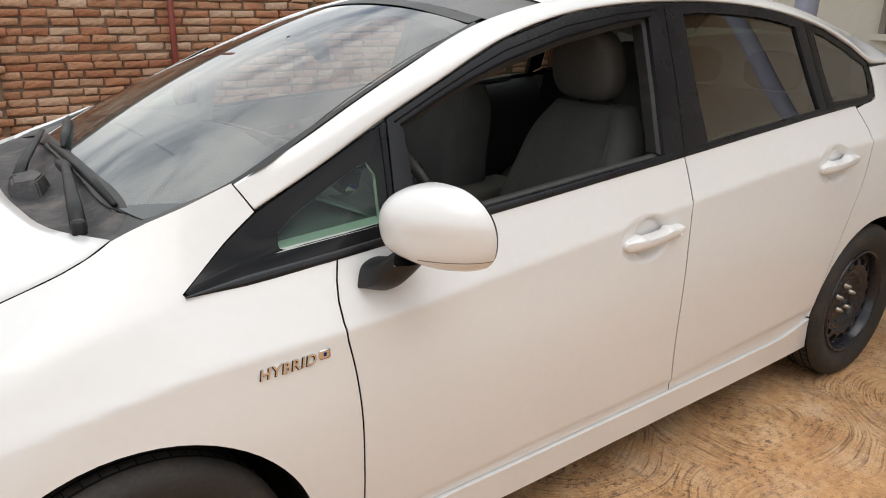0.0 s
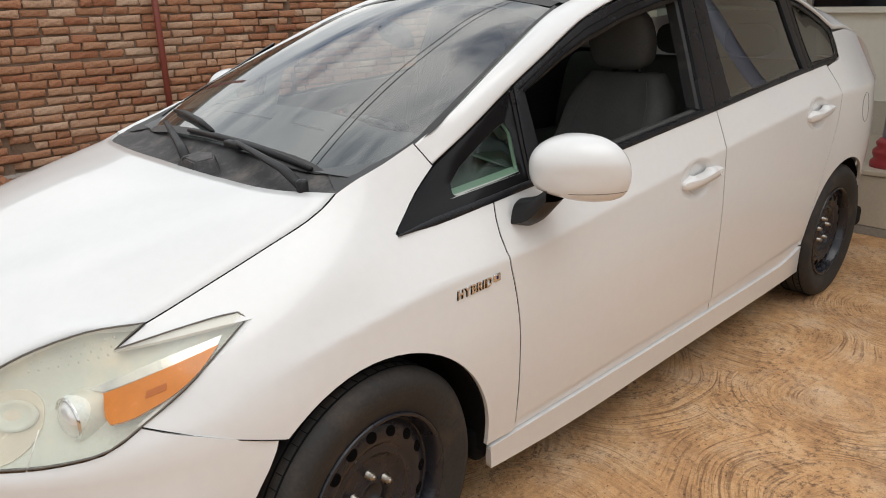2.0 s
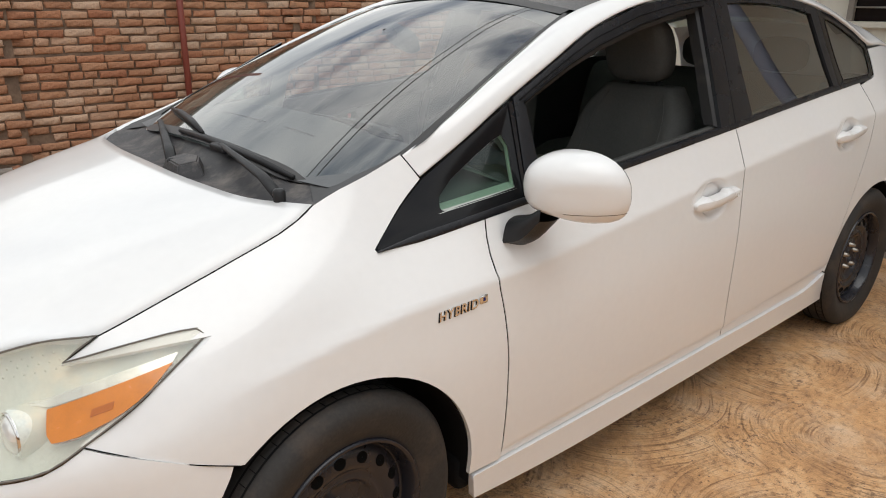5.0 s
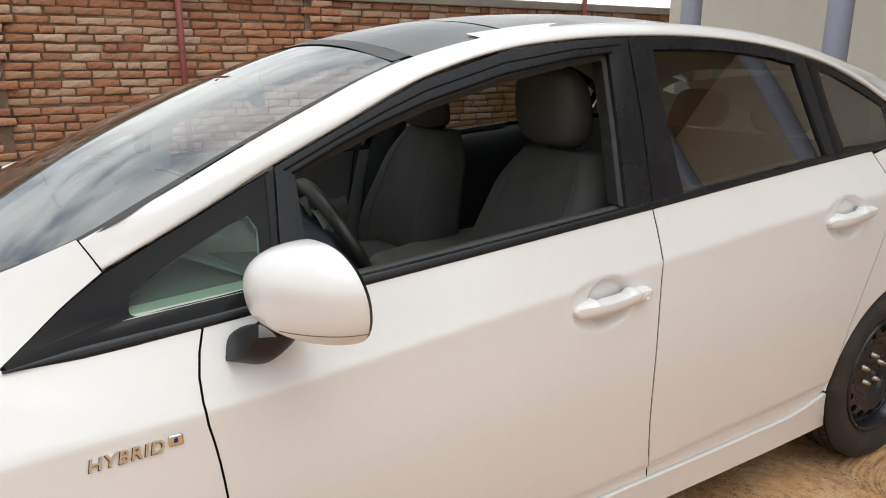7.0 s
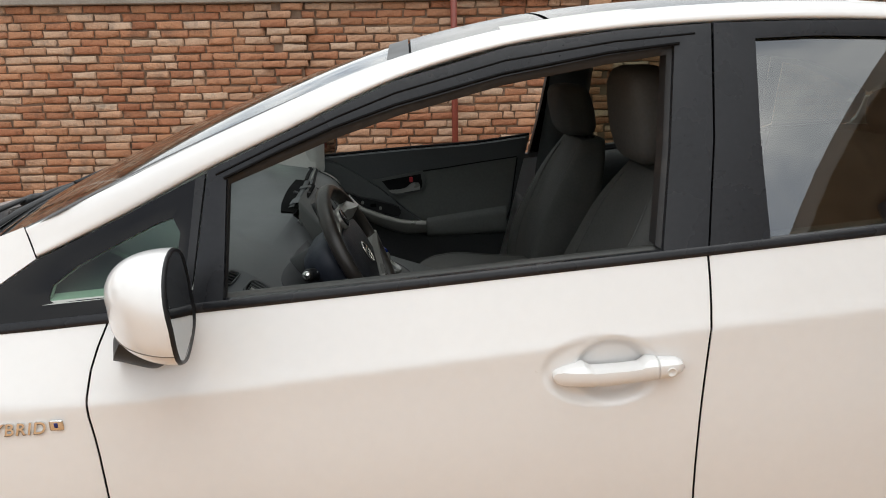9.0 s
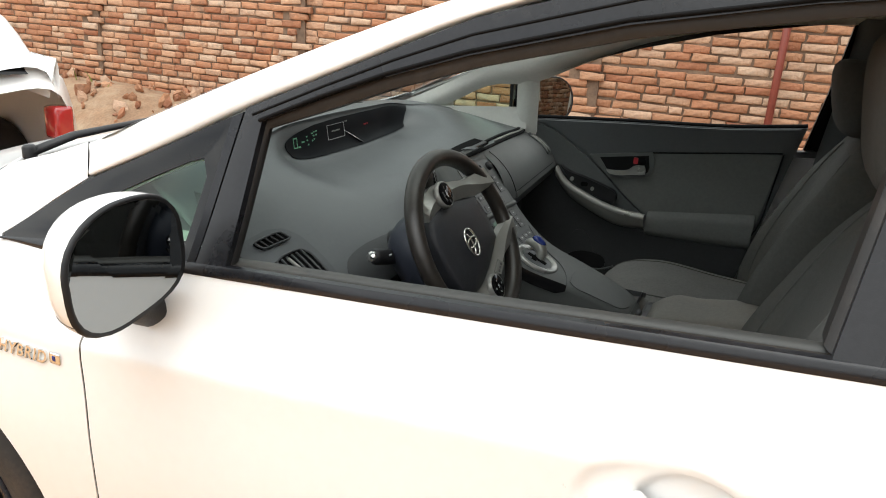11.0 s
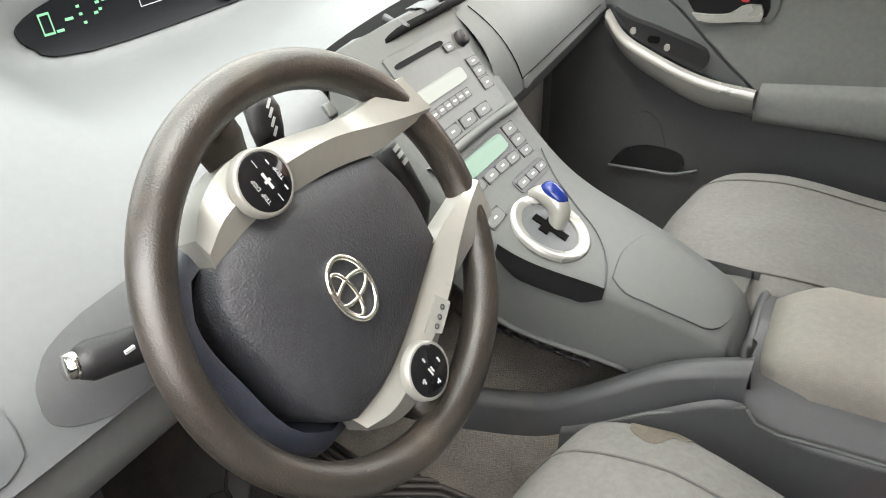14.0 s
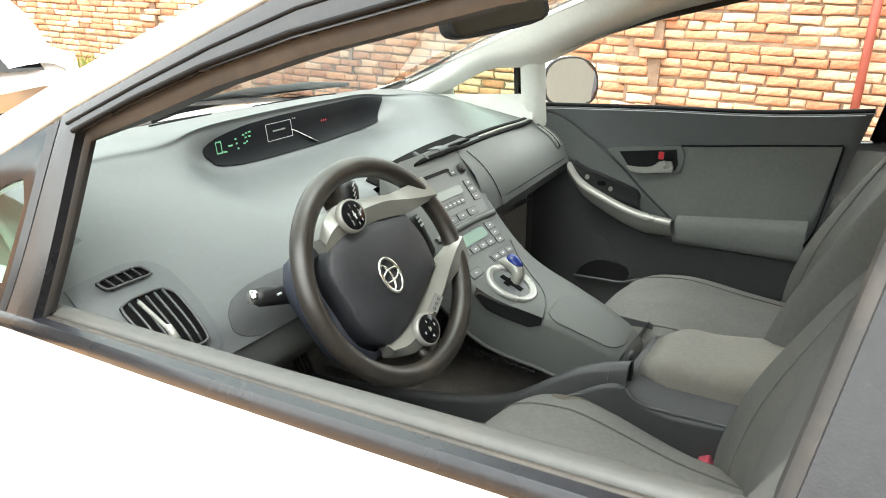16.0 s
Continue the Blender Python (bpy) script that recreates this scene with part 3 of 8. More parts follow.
# ---- yard: stamped concrete, brick boundary wall, veranda ----
def ground_material():
    ma = bpy.data.materials.new("swirled_concrete")
    ma.use_nodes = True
    nt = ma.node_tree
    n, l = nt.nodes, nt.links
    b = n["Principled BSDF"]
    tc = n.new("ShaderNodeTexCoord")

    def noise_tex(scale, detail=6, rough=0.6):
        t = n.new("ShaderNodeTexNoise")
        t.inputs["Scale"].default_value, t.inputs["Detail"].default_value, t.inputs["Roughness"].default_value = scale, detail, rough
        l.new(tc.outputs["Object"], t.inputs["Vector"])
        return t

    def rng(src, a, c, lo=0.0, hi=1.0):
        r = n.new("ShaderNodeMapRange")
        r.inputs["From Min"].default_value, r.inputs["From Max"].default_value = a, c
        r.inputs["To Min"].default_value, r.inputs["To Max"].default_value = lo, hi
        l.new(src, r.inputs["Value"])
        return r.outputs["Result"]

    def op(kind, a, c):
        m = n.new("ShaderNodeMath")
        m.operation = kind
        for i, s in enumerate((a, c)):
            if isinstance(s, (int, float)):
                m.inputs[i].default_value = s
            else:
                l.new(s, m.inputs[i])
        return m.outputs[0]

    # broom swirls: fine rings round scattered centres, worn away in patches
    flat = n.new("ShaderNodeVectorMath")
    flat.operation = "MULTIPLY"
    flat.inputs[1].default_value = (1, 1, 0)
    l.new(tc.outputs["Object"], flat.inputs[0])
    wob = noise_tex(1.3, 2)
    vm = n.new("ShaderNodeVectorMath")
    vm.operation = "MULTIPLY_ADD"
    l.new(wob.outputs["Color"], vm.inputs[0])
    vm.inputs[1].default_value = (0.22, 0.22, 0)
    l.new(flat.outputs[0], vm.inputs[2])
    vo = n.new("ShaderNodeTexVoronoi")
    vo.inputs["Scale"].default_value, vo.inputs["Randomness"].default_value = 1.45, 0.9
    l.new(vm.outputs[0], vo.inputs["Vector"])
    off = n.new("ShaderNodeVectorMath")
    off.operation = "SUBTRACT"
    l.new(vm.outputs[0], off.inputs[0])
    l.new(vo.outputs["Position"], off.inputs[1])
    sep = n.new("ShaderNodeSeparateXYZ")
    l.new(off.outputs[0], sep.inputs[0])
    rad = op("SQRT", op("ADD", op("MULTIPLY", sep.outputs["X"], sep.outputs["X"]), op("MULTIPLY", sep.outputs["Y"], sep.outputs["Y"])), 0)
    polar = n.new("ShaderNodeCombineXYZ")
    l.new(op("MULTIPLY", rad, 150.0), polar.inputs["X"])
    l.new(op("MULTIPLY", op("ARCTAN2", sep.outputs["Y"], sep.outputs["X"]), 1.6), polar.inputs["Y"])
    l.new(op("MULTIPLY", vo.outputs["Color"], 40.0), polar.inputs["Z"])
    brush = n.new("ShaderNodeTexNoise")
    brush.inputs["Scale"].default_value, brush.inputs["Detail"].default_value, brush.inputs["Roughness"].default_value = 1.0, 3, 0.6
    l.new(polar.outputs[0], brush.inputs["Vector"])
    streak = brush.outputs["Fac"]
    amt = rng(noise_tex(2.2, 5, 0.65).outputs["Fac"], 0.36, 0.58)
    grit = noise_tex(75, 6, 0.75).outputs["Fac"]
    groove = op("MULTIPLY", rng(op("ADD", streak, op("MULTIPLY", grit, 0.55)), 0.77, 0.94), amt)
    rings = op("SUBTRACT", op("MULTIPLY", streak, 4.0), 2.0)
    base = n.new("ShaderNodeValToRGB")
    e = base.color_ramp.elements
    e[0].position, e[1].position = 0.28, 0.74
    e[0].color, e[1].color = (0.235, 0.115, 0.052, 1), (0.66, 0.47, 0.29, 1)
    mid = e.new(0.5)
    mid.color = (0.50, 0.28, 0.125, 1)
    l.new(noise_tex(4.2, 14, 0.80).outputs["Fac"], base.inputs["Fac"])

    def over(fac, under, colour):
        m = n.new("ShaderNodeMix")
        m.data_type = "RGBA"
        l.new(fac, m.inputs["Factor"])
        l.new(under, m.inputs["A"])
        m.inputs["B"].default_value = (*colour, 1)
        return m.outputs["Result"]

    pale = rng(noise_tex(1.6, 6, 0.7).outputs["Fac"], 0.52, 0.72, 0, 0.6)
    col = over(pale, base.outputs["Color"], (0.53, 0.42, 0.31))
    col = over(op("MULTIPLY", groove, 0.70), col, (0.145, 0.072, 0.035))
    ridge = op("MULTIPLY", rng(op("SUBTRACT", op("MULTIPLY", grit, 2.4), rings), 1.5, 2.6), amt)
    col = over(op("MULTIPLY", ridge, 0.22), col, (0.74, 0.56, 0.36))
    spots = op("MULTIPLY", rng(noise_tex(34, 9, 0.8).outputs["Fac"], 0.52, 0.58), rng(noise_tex(1.9, 5).outputs["Fac"], 0.42, 0.60))
    col = over(op("MULTIPLY", spots, 0.8), col, (0.105, 0.055, 0.032))
    dots = op("MULTIPLY", rng(noise_tex(90, 2, 0.5).outputs["Fac"], 0.66, 0.71), 0.8)
    col = over(dots, col, (0.05, 0.03, 0.022))
    grain = n.new("ShaderNodeVectorMath")
    grain.operation = "SCALE"
    l.new(col, grain.inputs[0])
    l.new(rng(noise_tex(190, 4, 0.8).outputs["Fac"], 0.3, 0.7, 0.98, 1.45), grain.inputs["Scale"])
    l.new(grain.outputs[0], b.inputs["Base Color"])
    b.inputs["Roughness"].default_value = 0.8
    bp = n.new("ShaderNodeBump")
    bp.inputs["Strength"].default_value, bp.inputs["Distance"].default_value = 0.8, 0.005
    l.new(op("SUBTRACT", op("MULTIPLY", noise_tex(60, 6, 0.7).outputs["Fac"], 1.2), op("MULTIPLY", groove, 0.7)), bp.inputs["Height"])
    l.new(bp.outputs["Normal"], b.inputs["Normal"])
    return ma


GROUND = ground_material()
EARTH = mat("red_earth", (0.26, 0.16, 0.095), 0.95, vary=0.35, scale=4, bump=1.0, bump_scale=40, dirt=(0.36, 0.27, 0.18), dirt_at=(0.45, 0.75), dirt_scale=5)
MORTAR = mat("mud_mortar", (0.160, 0.108, 0.074), 0.95, vary=0.3, scale=3, bump=1.0, bump_scale=60, dirt=(0.24, 0.165, 0.11), dirt_at=(0.48, 0.72), dirt_scale=6)
CEMENT = mat("grey_cement", (0.30, 0.27, 0.235), 0.9, vary=0.2, scale=5, bump=0.6, bump_scale=80, dirt=(0.12, 0.10, 0.08), dirt_at=(0.5, 0.8), dirt_scale=2)
REDPOLE = mat("red_oxide_paint", (0.20, 0.045, 0.03), 0.55, vary=0.2, scale=12)
PLASTER = mat("cream_plaster", (0.72, 0.69, 0.60), 0.85, vary=0.04, scale=2, bump=0.15, bump_scale=90)
TILE = mat("beige_tile", (0.50, 0.45, 0.36), 0.35, vary=0.08, scale=6, per_object=0.06)
LILAC = mat("grey_blue_paint", (0.33, 0.35, 0.44), 0.5, vary=0.05)
REDPAINT = mat("dark_red_paint", (0.33, 0.035, 0.04), 0.45, vary=0.12)


def brick_material():
    ma = mat("burnt_brick", (0.415, 0.258, 0.162), 0.9, vary=0.22, scale=9, bump=1.0, bump_scale=45, per_object=0.12, dirt=(0.23, 0.165, 0.12), dirt_at=(0.53, 0.72), dirt_scale=8)
    n, l = ma.node_tree.nodes, ma.node_tree.links
    b = n["Principled BSDF"]
    src = b.inputs["Base Color"].links[0].from_socket
    oi, ge, ad, fr, ramp, mx = n.new("ShaderNodeObjectInfo"), n.new("ShaderNodeNewGeometry"), n.new("ShaderNodeMath"), n.new("ShaderNodeMath"), n.new("ShaderNodeValToRGB"), n.new("ShaderNodeMix")
    mx.data_type, mx.blend_type = "RGBA", "MULTIPLY"
    mx.inputs["Factor"].default_value = 1.0
    fr.operation = "FRACT"
    l.new(oi.outputs["Random"], ad.inputs[0])
    l.new(ge.outputs["Random Per Island"], ad.inputs[1])
    l.new(ad.outputs[0], fr.inputs[0])
    l.new(fr.outputs[0], ramp.inputs["Fac"])
    e = ramp.color_ramp.elements
    e[0].color, e[1].color = (0.74, 0.50, 0.42, 1), (1.22, 1.42, 1.62, 1)
    mid = e.new(0.55)
    mid.color = (1.06, 0.90, 0.80, 1)
    l.new(src, mx.inputs["A"])
    l.new(ramp.outputs["Color"], mx.inputs["B"])
    l.new(mx.outputs["Result"], b.inputs["Base Color"])
    for nd in n:
        if nd.type == "BUMP":
            nd.inputs["Distance"].default_value = 0.011
    return ma


BRICK = brick_material()

# ground sheet out to the horizon, finer round the car
bm = bmesh.new()
gx = [-400, -60, -12, *np.linspace(-6, 9, 31), 14, 60, 400]
gy = [-400, -60, -12, *np.linspace(-6, 4.5, 22), 14, 60, 400]
grid = [[bm.verts.new((x, y, 0.006 * noise.noise((x, y, 3)) if -6 < x < 9 and -6 < y < 2 else 0)) for y in gy] for x in gx]
for i in range(len(gx) - 1):
    for j in range(len(gy) - 1):
        bm.faces.new((grid[i][j], grid[i+1][j], grid[i+1][j+1], grid[i][j+1]))
ground = tagged(finish("ground", bm, GROUND, None), "swirl-brushed orange-tan concrete yard, dusty and stained", "ground", kind="structure")

WALL_Y = 3.27
# bank of earth and rubble along the foot of the wall
bm = bmesh.new()
bx, by = np.linspace(-9, 12, 127), np.linspace(1.75, 3.35, 15)
grid = []
for x in bx:
    row = []
    for y in by:
        s = min(max((y - 1.9) / 1.1, 0), 1)
        h = (0.37 + 0.16 * min(max((-1 - x) / 2.5, 0), 1)) * s * s * (3 - 2 * s)
        row.append(bm.verts.new((x, y, h - 0.02 + 0.05 * s * noise.noise((x * 2.2, y * 2.2, 0)) + 0.03 * s * noise.noise((x * 7, y * 7, 5)))))
    grid.append(row)
for i in range(len(bx) - 1):
    for j in range(len(by) - 1):
        bm.faces.new((grid[i][j], grid[i+1][j], grid[i+1][j+1], grid[i][j+1]))
tagged(finish("bank", bm, EARTH, None), "bank of reddish earth along the brick wall", "earth bank", kind="structure")

rnd = random.Random(7)
bm = bmesh.new()
for _ in range(420):
    x, y = rnd.uniform(-6, 3), rnd.uniform(2.2, 3.2)
    s = min(max((y - 1.9) / 1.1, 0), 1)
    h = (0.37 + 0.16 * min(max((-1 - x) / 2.5, 0), 1)) * s * s * (3 - 2 * s)
    r = rnd.choice((0.02, 0.03, 0.045, 0.07)) * rnd.uniform(0.6, 1.1)
    one = bmesh.new()
    bmesh.ops.create_icosphere(one, subdivisions=1, radius=r)
    for v in one.verts:
        v.co *= rnd.uniform(0.7, 1.2)
    merge(bm, one, pose(x, y, h, rnd.uniform(0, 90), rnd.uniform(0, 90), rnd.uniform(0, 360)) @ Matrix.Diagonal((1.3, 1, 0.6, 1)))
tagged(finish("rubble", bm, BRICK, None, smooth=False), "broken brick and stone rubble on the earth bank", "rubble", kind="stuff")

# boundary wall: core, footing, coping; bricks are laid at the end
wall = tagged(finish("wall_north", box(-9, 12, WALL_Y + 0.004, WALL_Y + 0.22, 0.2, 1.755), MORTAR, None, smooth=False), "rough burnt-brick boundary wall with mud mortar", "wall", kind="structure")
part("footing", box(-9, 12, WALL_Y - 0.10, WALL_Y + 0.01, 0.22, 0.385, 0.01), CEMENT, wall, "grey cement footing strip", smooth=False)
PILASTERS = (-6.4, -4.2, -2.05, 0.22, 2.35, 4.5, 6.7, 8.9, 11.0)
for px in PILASTERS:
    part("pilaster", box(px - 0.10, px + 0.10, WALL_Y - 0.022, WALL_Y + 0.02, 0.3, 1.755), MORTAR, wall, smooth=False)
part("coping", box(-9, 12, WALL_Y - 0.055, WALL_Y + 0.26, 1.755, 1.82, 0.008), CEMENT, wall, "weathered grey cement coping", smooth=False)

for k, px in enumerate((1.36, 4.9, 7.9)):
    pole = tagged(finish("pole", tube([(px, 3.20, 0.2), (px, 3.20, 2.02)], 0.022, 12), REDPOLE, None), "red-oxide painted steel pole standing at the brick wall", "pole", "poles along the wall")

# house with a tiled plinth and a row of columns behind the car
house = thing("house", "cream plastered house with tiled plinth and painted veranda columns", "house")
HX = 3.78
part("plinth", box(HX + 0.012, 9.0, -6, 2.3, -0.02, 0.355), CEMENT, house, smooth=False)
part("veranda_floor", box(HX - 0.01, 5.2, -6, 2.3, 0.355, 0.385, 0.006), TILE, house, "beige tiled veranda floor", smooth=False)
for i in range(18):
    ty = 2.3 - 0.46 * (i + 1)
    for z0, z1 in ((0.0, 0.05), (0.056, 0.35)):
        part("tile", box(HX, HX + 0.012, ty + 0.003, ty + 0.457, z0, z1, 0.002, 1), TILE if z0 else CEMENT, house, smooth=False)
part("house_wall", box(5.0, 5.22, -6, 2.3, 0.35, 3.0), PLASTER, house, smooth=False)
part("end_wall", box(5.22, 9.0, 2.08, 2.3, 0.35, 3.0), PLASTER, house, smooth=False)
for i in range(18):
    ty = 2.3 - 0.46 * (i + 1)
    part("tile", box(4.985, 5.0, ty + 0.003, ty + 0.457, 0.385, 0.62, 0.002, 1), TILE, house, smooth=False)
part("roof", box(3.5, 9.3, -6.2, 2.6, 3.0, 3.15, 0.01), CEMENT, house, smooth=False)
for cy in (-3.5, -2.55, -1.62, -0.68, 0.26, 1.2):
    col = part("column", tube([(3.95, cy, 0.385), (3.95, cy, 3.0)], 0.062, 20), LILAC, house, "grey-blue painted round column")
    part("base", lathe([(0.0, 0), (0.105, 0), (0.105, 0.03), (0.088, 0.05), (0.10, 0.075), (0.10, 0.095), (0.08, 0.115), (0.09, 0.14), (0.07, 0.165), (0.06, 0.17)], 24, Matrix.Translation((3.95, cy, 0.385)) @ pose(0, 0, 0, 90, 0, 0)), REDPAINT, col, "dark red moulded base")
win = part("window", box(4.97, 5.0, -1.35, 0.29, 1.257, 2.35, 0.004), GLOSSBLACK, house, smooth=False)
for y0, y1, z0, z1 in ((-1.39, 0.33, 1.215, 1.257), (0.25, 0.29, 1.257, 2.35), (-1.35, -1.31, 1.257, 2.35), (-0.55, -0.51, 1.257, 2.35), (-1.35, 0.29, 2.31, 2.35)):
    part("frame", box(4.93, 5.0, y0, y1, z0, z1, 0.004), PLASTER if z0 < 1.25 else CEMENT, win, smooth=False)
for k in range(7):
    part("bar", tube([(4.945, -1.35, 1.35 + 0.14 * k), (4.945, 0.29, 1.35 + 0.14 * k)], 0.007, 6), CEMENT, win)

# unseen plain walls added to close the yard behind the camera and darken low reflections, a tree beyond them, cables
# overhead
REARWALL = mat("brown_render", (0.30, 0.20, 0.13), 0.9, vary=0.2, scale=2, bump=0.6, bump_scale=40)
for name, b in (("wall_south", (-12.2, 12, -9.2, -9.0, -.02, 2.0)), ("wall_west", (-12.2, -12.0, -9.0, 3.5, -.02, 2.0))):
    tagged(finish(name, box(*b), REARWALL, None, smooth=False), "unseen brown rendered wall, added to close the yard", "wall", kind="structure")
CABLE = mat("cable_sheath", (0.02, 0.02, 0.02), 0.6)
for k, (p, q) in enumerate((((-13.0, 2.5, 6.8), (14.2, 6.0, 6.8)), ((-13.0, 2.85, 6.95), (14.2, 6.4, 6.95)))):
    p, q = Vector(p), Vector(q)
    pts = [p.lerp(q, t) - Vector((0, 0, .5 * 4 * t * (1 - t))) for t in np.linspace(0, 1, 15)]
    tagged(finish("cable", tube(pts, .016, 6), CABLE, None), "black overhead power cable across the yard", "cable", "overhead cables")
for px, py, pz in ((-13.0, 2.68, 7.1), (14.2, 6.2, 7.1)):
    tagged(finish("utility_pole", tube([(px, py, -.1), (px, py, pz)], [.13, .09], 12), mat("pole_wood", (.20, .15, .11), .9, vary=.3), None), "wooden utility pole carrying the overhead cables", "utility pole", "utility poles")
tree = thing("tree", "tall leafy tree beyond the yard wall", "tree", m=pose(8.6, -11.5, 0))
rnd = random.Random(11)
BARK = mat("grey_bark", (0.16, 0.12, 0.09), 0.9, vary=0.3, bump=0.8, bump_scale=40)
LEAF = mat("green_leaf", (0.06, 0.10, 0.03), 0.6, vary=0.4, scale=2)
bm = tube([(0, 0, 0), (.1, .05, 2), (.05, -.1, 4), (.2, .0, 6.2)], [.20, .16, .11, .04], 10)
tips = []
for k in range(16):
    a, h = rnd.uniform(0, math.tau), rnd.uniform(2.6, 6.0)
    r = rnd.uniform(.9, 1.9) * (1.2 - h / 9)
    q = Vector((.1 + r * math.cos(a), r * math.sin(a), h + rnd.uniform(.5, 1.3)))
    tube([(.08, 0, h), (.08 + .5 * r * math.cos(a), .5 * r * math.sin(a), h + .35), q], [.05, .035, .012], 6, bm)
    tips += [q, q.lerp(Vector((.1, 0, h)), .35)]
part("trunk", bm, BARK, tree)
vs, fs = [], []
for q in tips:
    for _ in range(55):
        c = q + Vector((rnd.gauss(0, .38), rnd.gauss(0, .38), rnd.gauss(0, .28)))
        m = Matrix.Translation(c) @ pose(0, 0, 0, rnd.uniform(0, 180), rnd.uniform(0, 180), rnd.uniform(0, 360))
        k = len(vs)
        vs += [tuple(m @ Vector(p)) for p in ((-.09, 0, 0), (0, -.035, .01), (.09, 0, 0), (0, .035, .01))]
        fs.append((k, k + 1, k + 2, k + 3))
me = bpy.data.meshes.new("crown")
me.from_pydata(vs, [], fs)
me.materials.append(LEAF)
leaves = new("crown", me)
leaves.parent = tree

# grass at the foot of the wall
rnd = random.Random(21)
GRASS = mat("yellow_green_grass", (0.16, 0.20, 0.04), 0.7, vary=0.4, scale=6)
vs, fs = [], []
for _ in range(420):
    x, y = rnd.gauss(-5.2, .45), rnd.uniform(2.75, 3.15)
    h, a = rnd.uniform(.05, .17), rnd.uniform(0, math.tau)
    k, z = len(vs), .46 + .05 * (y - 2.8)
    dx, dy = .008 * math.cos(a), .008 * math.sin(a)
    lx, ly = rnd.gauss(0, .05), rnd.gauss(0, .05)
    vs += [(x - dx, y - dy, z), (x + dx, y + dy, z), (x + lx * .5 + dx * .7, y + ly * .5 + dy * .7, z + h * .6), (x + lx * .5 - dx * .7, y + ly * .5 - dy * .7, z + h * .6), (x + lx, y + ly, z + h)]
    fs += [(k, k + 1, k + 2, k + 3), (k + 3, k + 2, k + 4)]
me = bpy.data.meshes.new("grass")
me.from_pydata(vs, [], fs)
me.materials.append(GRASS)
tagged(new("grass", me), "yellow-green grass tufts below the brick wall", "grass", kind="stuff")


# another car parked ahead, its tail towards the first one
def parked_car(m):
    ob = thing("car", "white hatchback parked ahead beside the brick wall", "car", m=m)
    def ring(x, w, z0, z1, crown_z):
        return [(x, -w * .92, z0), (x, -w, z0 + .18), (x, -w * .99, z1 - .12), (x, -w * .94, z1), (x, -w * .4, crown_z), (x, w * .4, crown_z), (x, w * .94, z1), (x, w * .99, z1 - .12), (x, w, z0 + .18), (x, w * .92, z0)]
    part("body", outward(loft([ring(0, .74, .25, .80, .83), ring(-.08, .80, .22, .90, .93), ring(-.5, .82, .20, .93, .96), ring(-2.4, .82, .20, .90, .94), ring(-3.1, .81, .22, .80, .86), ring(-3.7, .70, .26, .62, .66)], 40, 30)), PAINT, ob)
    part("greenhouse", outward(loft([ring(-.02, .70, .80, .90, .92), ring(-.25, .66, .84, 1.14, 1.18), ring(-.6, .60, .88, 1.36, 1.42), ring(-1.5, .60, .88, 1.40, 1.46), ring(-2.0, .62, .86, 1.28, 1.33), ring(-2.7, .70, .80, .90, .93)], 40, 30)), PAINT, ob)
    part("rear_window", outward(loft([[(-.015, -.55, .915), (.005, 0, .925), (-.015, .55, .915)], [(-.215, -.52, 1.13), (-.215, 0, 1.17), (-.215, .52, 1.13)], [(-.50, -.46, 1.345), (-.50, 0, 1.405), (-.50, .46, 1.345)]], 14, 10)), GLOSSBLACK, ob, "dark rear window")
    for sy in (-1, 1):
        part("tail_lamp", box(-.10, .004, sy * .70 - .05, sy * .70 + .05, .60, .76, .02), RED, ob, "red tail lamp")
        for x in (-.75, -3.05):
            part("wheel", lathe([(.20, -.09), (.29, -.09), (.31, -.06), (.31, .06), (.29, .09), (.001, .07)], 30, Matrix.Translation((x, sy * .74, .31))), TYRE, ob)
    part("bumper", box(-.16, .07, -.76, .76, .28, .56, .05, 3), PAINT, ob)
    return ob
parked_car(pose(-1.75, .22, 0, 0, 0, -4))

# ---- the car: outer body ----
car = thing("car", "white hatchback with black steel wheels and open driver's window", "car")

BELT = [(.165, .884), (.28, .886), (.47, .902), (.70, .924), (1.0, .952), (1.30, .980), (1.56, 1.003), (1.88, 1.032), (2.2, 1.058), (2.5, 1.078), (2.63, 1.084)]
GAPF = [(.470, .897), (.451, .840), (.447, .780), (.460, .698), (.470, .60), (.476, .45), (.480, .275)]
GAPR = [(1.558, 1.003), (1.557, .94), (1.550, .86), (1.537, .70), (1.536, .55), (1.550, .40), (1.578, .272)]
GAPQ = [(2.545, 1.066), (2.578, .99), (2.560, .87), (2.480, .70), (2.425, .56), (2.395, .45), (2.372, .33)]


def shift(pts, dx=0.0, dz=0.0):
    return [(a + dx, b + dz) for a, b in pts]


def low_belt(x0, x1, n=8):
    xs = np.linspace(x0, x1, n)
    return [(x, float(herm([b[0] for b in BELT], [b[1] for b in BELT], x)) - 0.003) for x in xs]


G = 0.0022
both = []


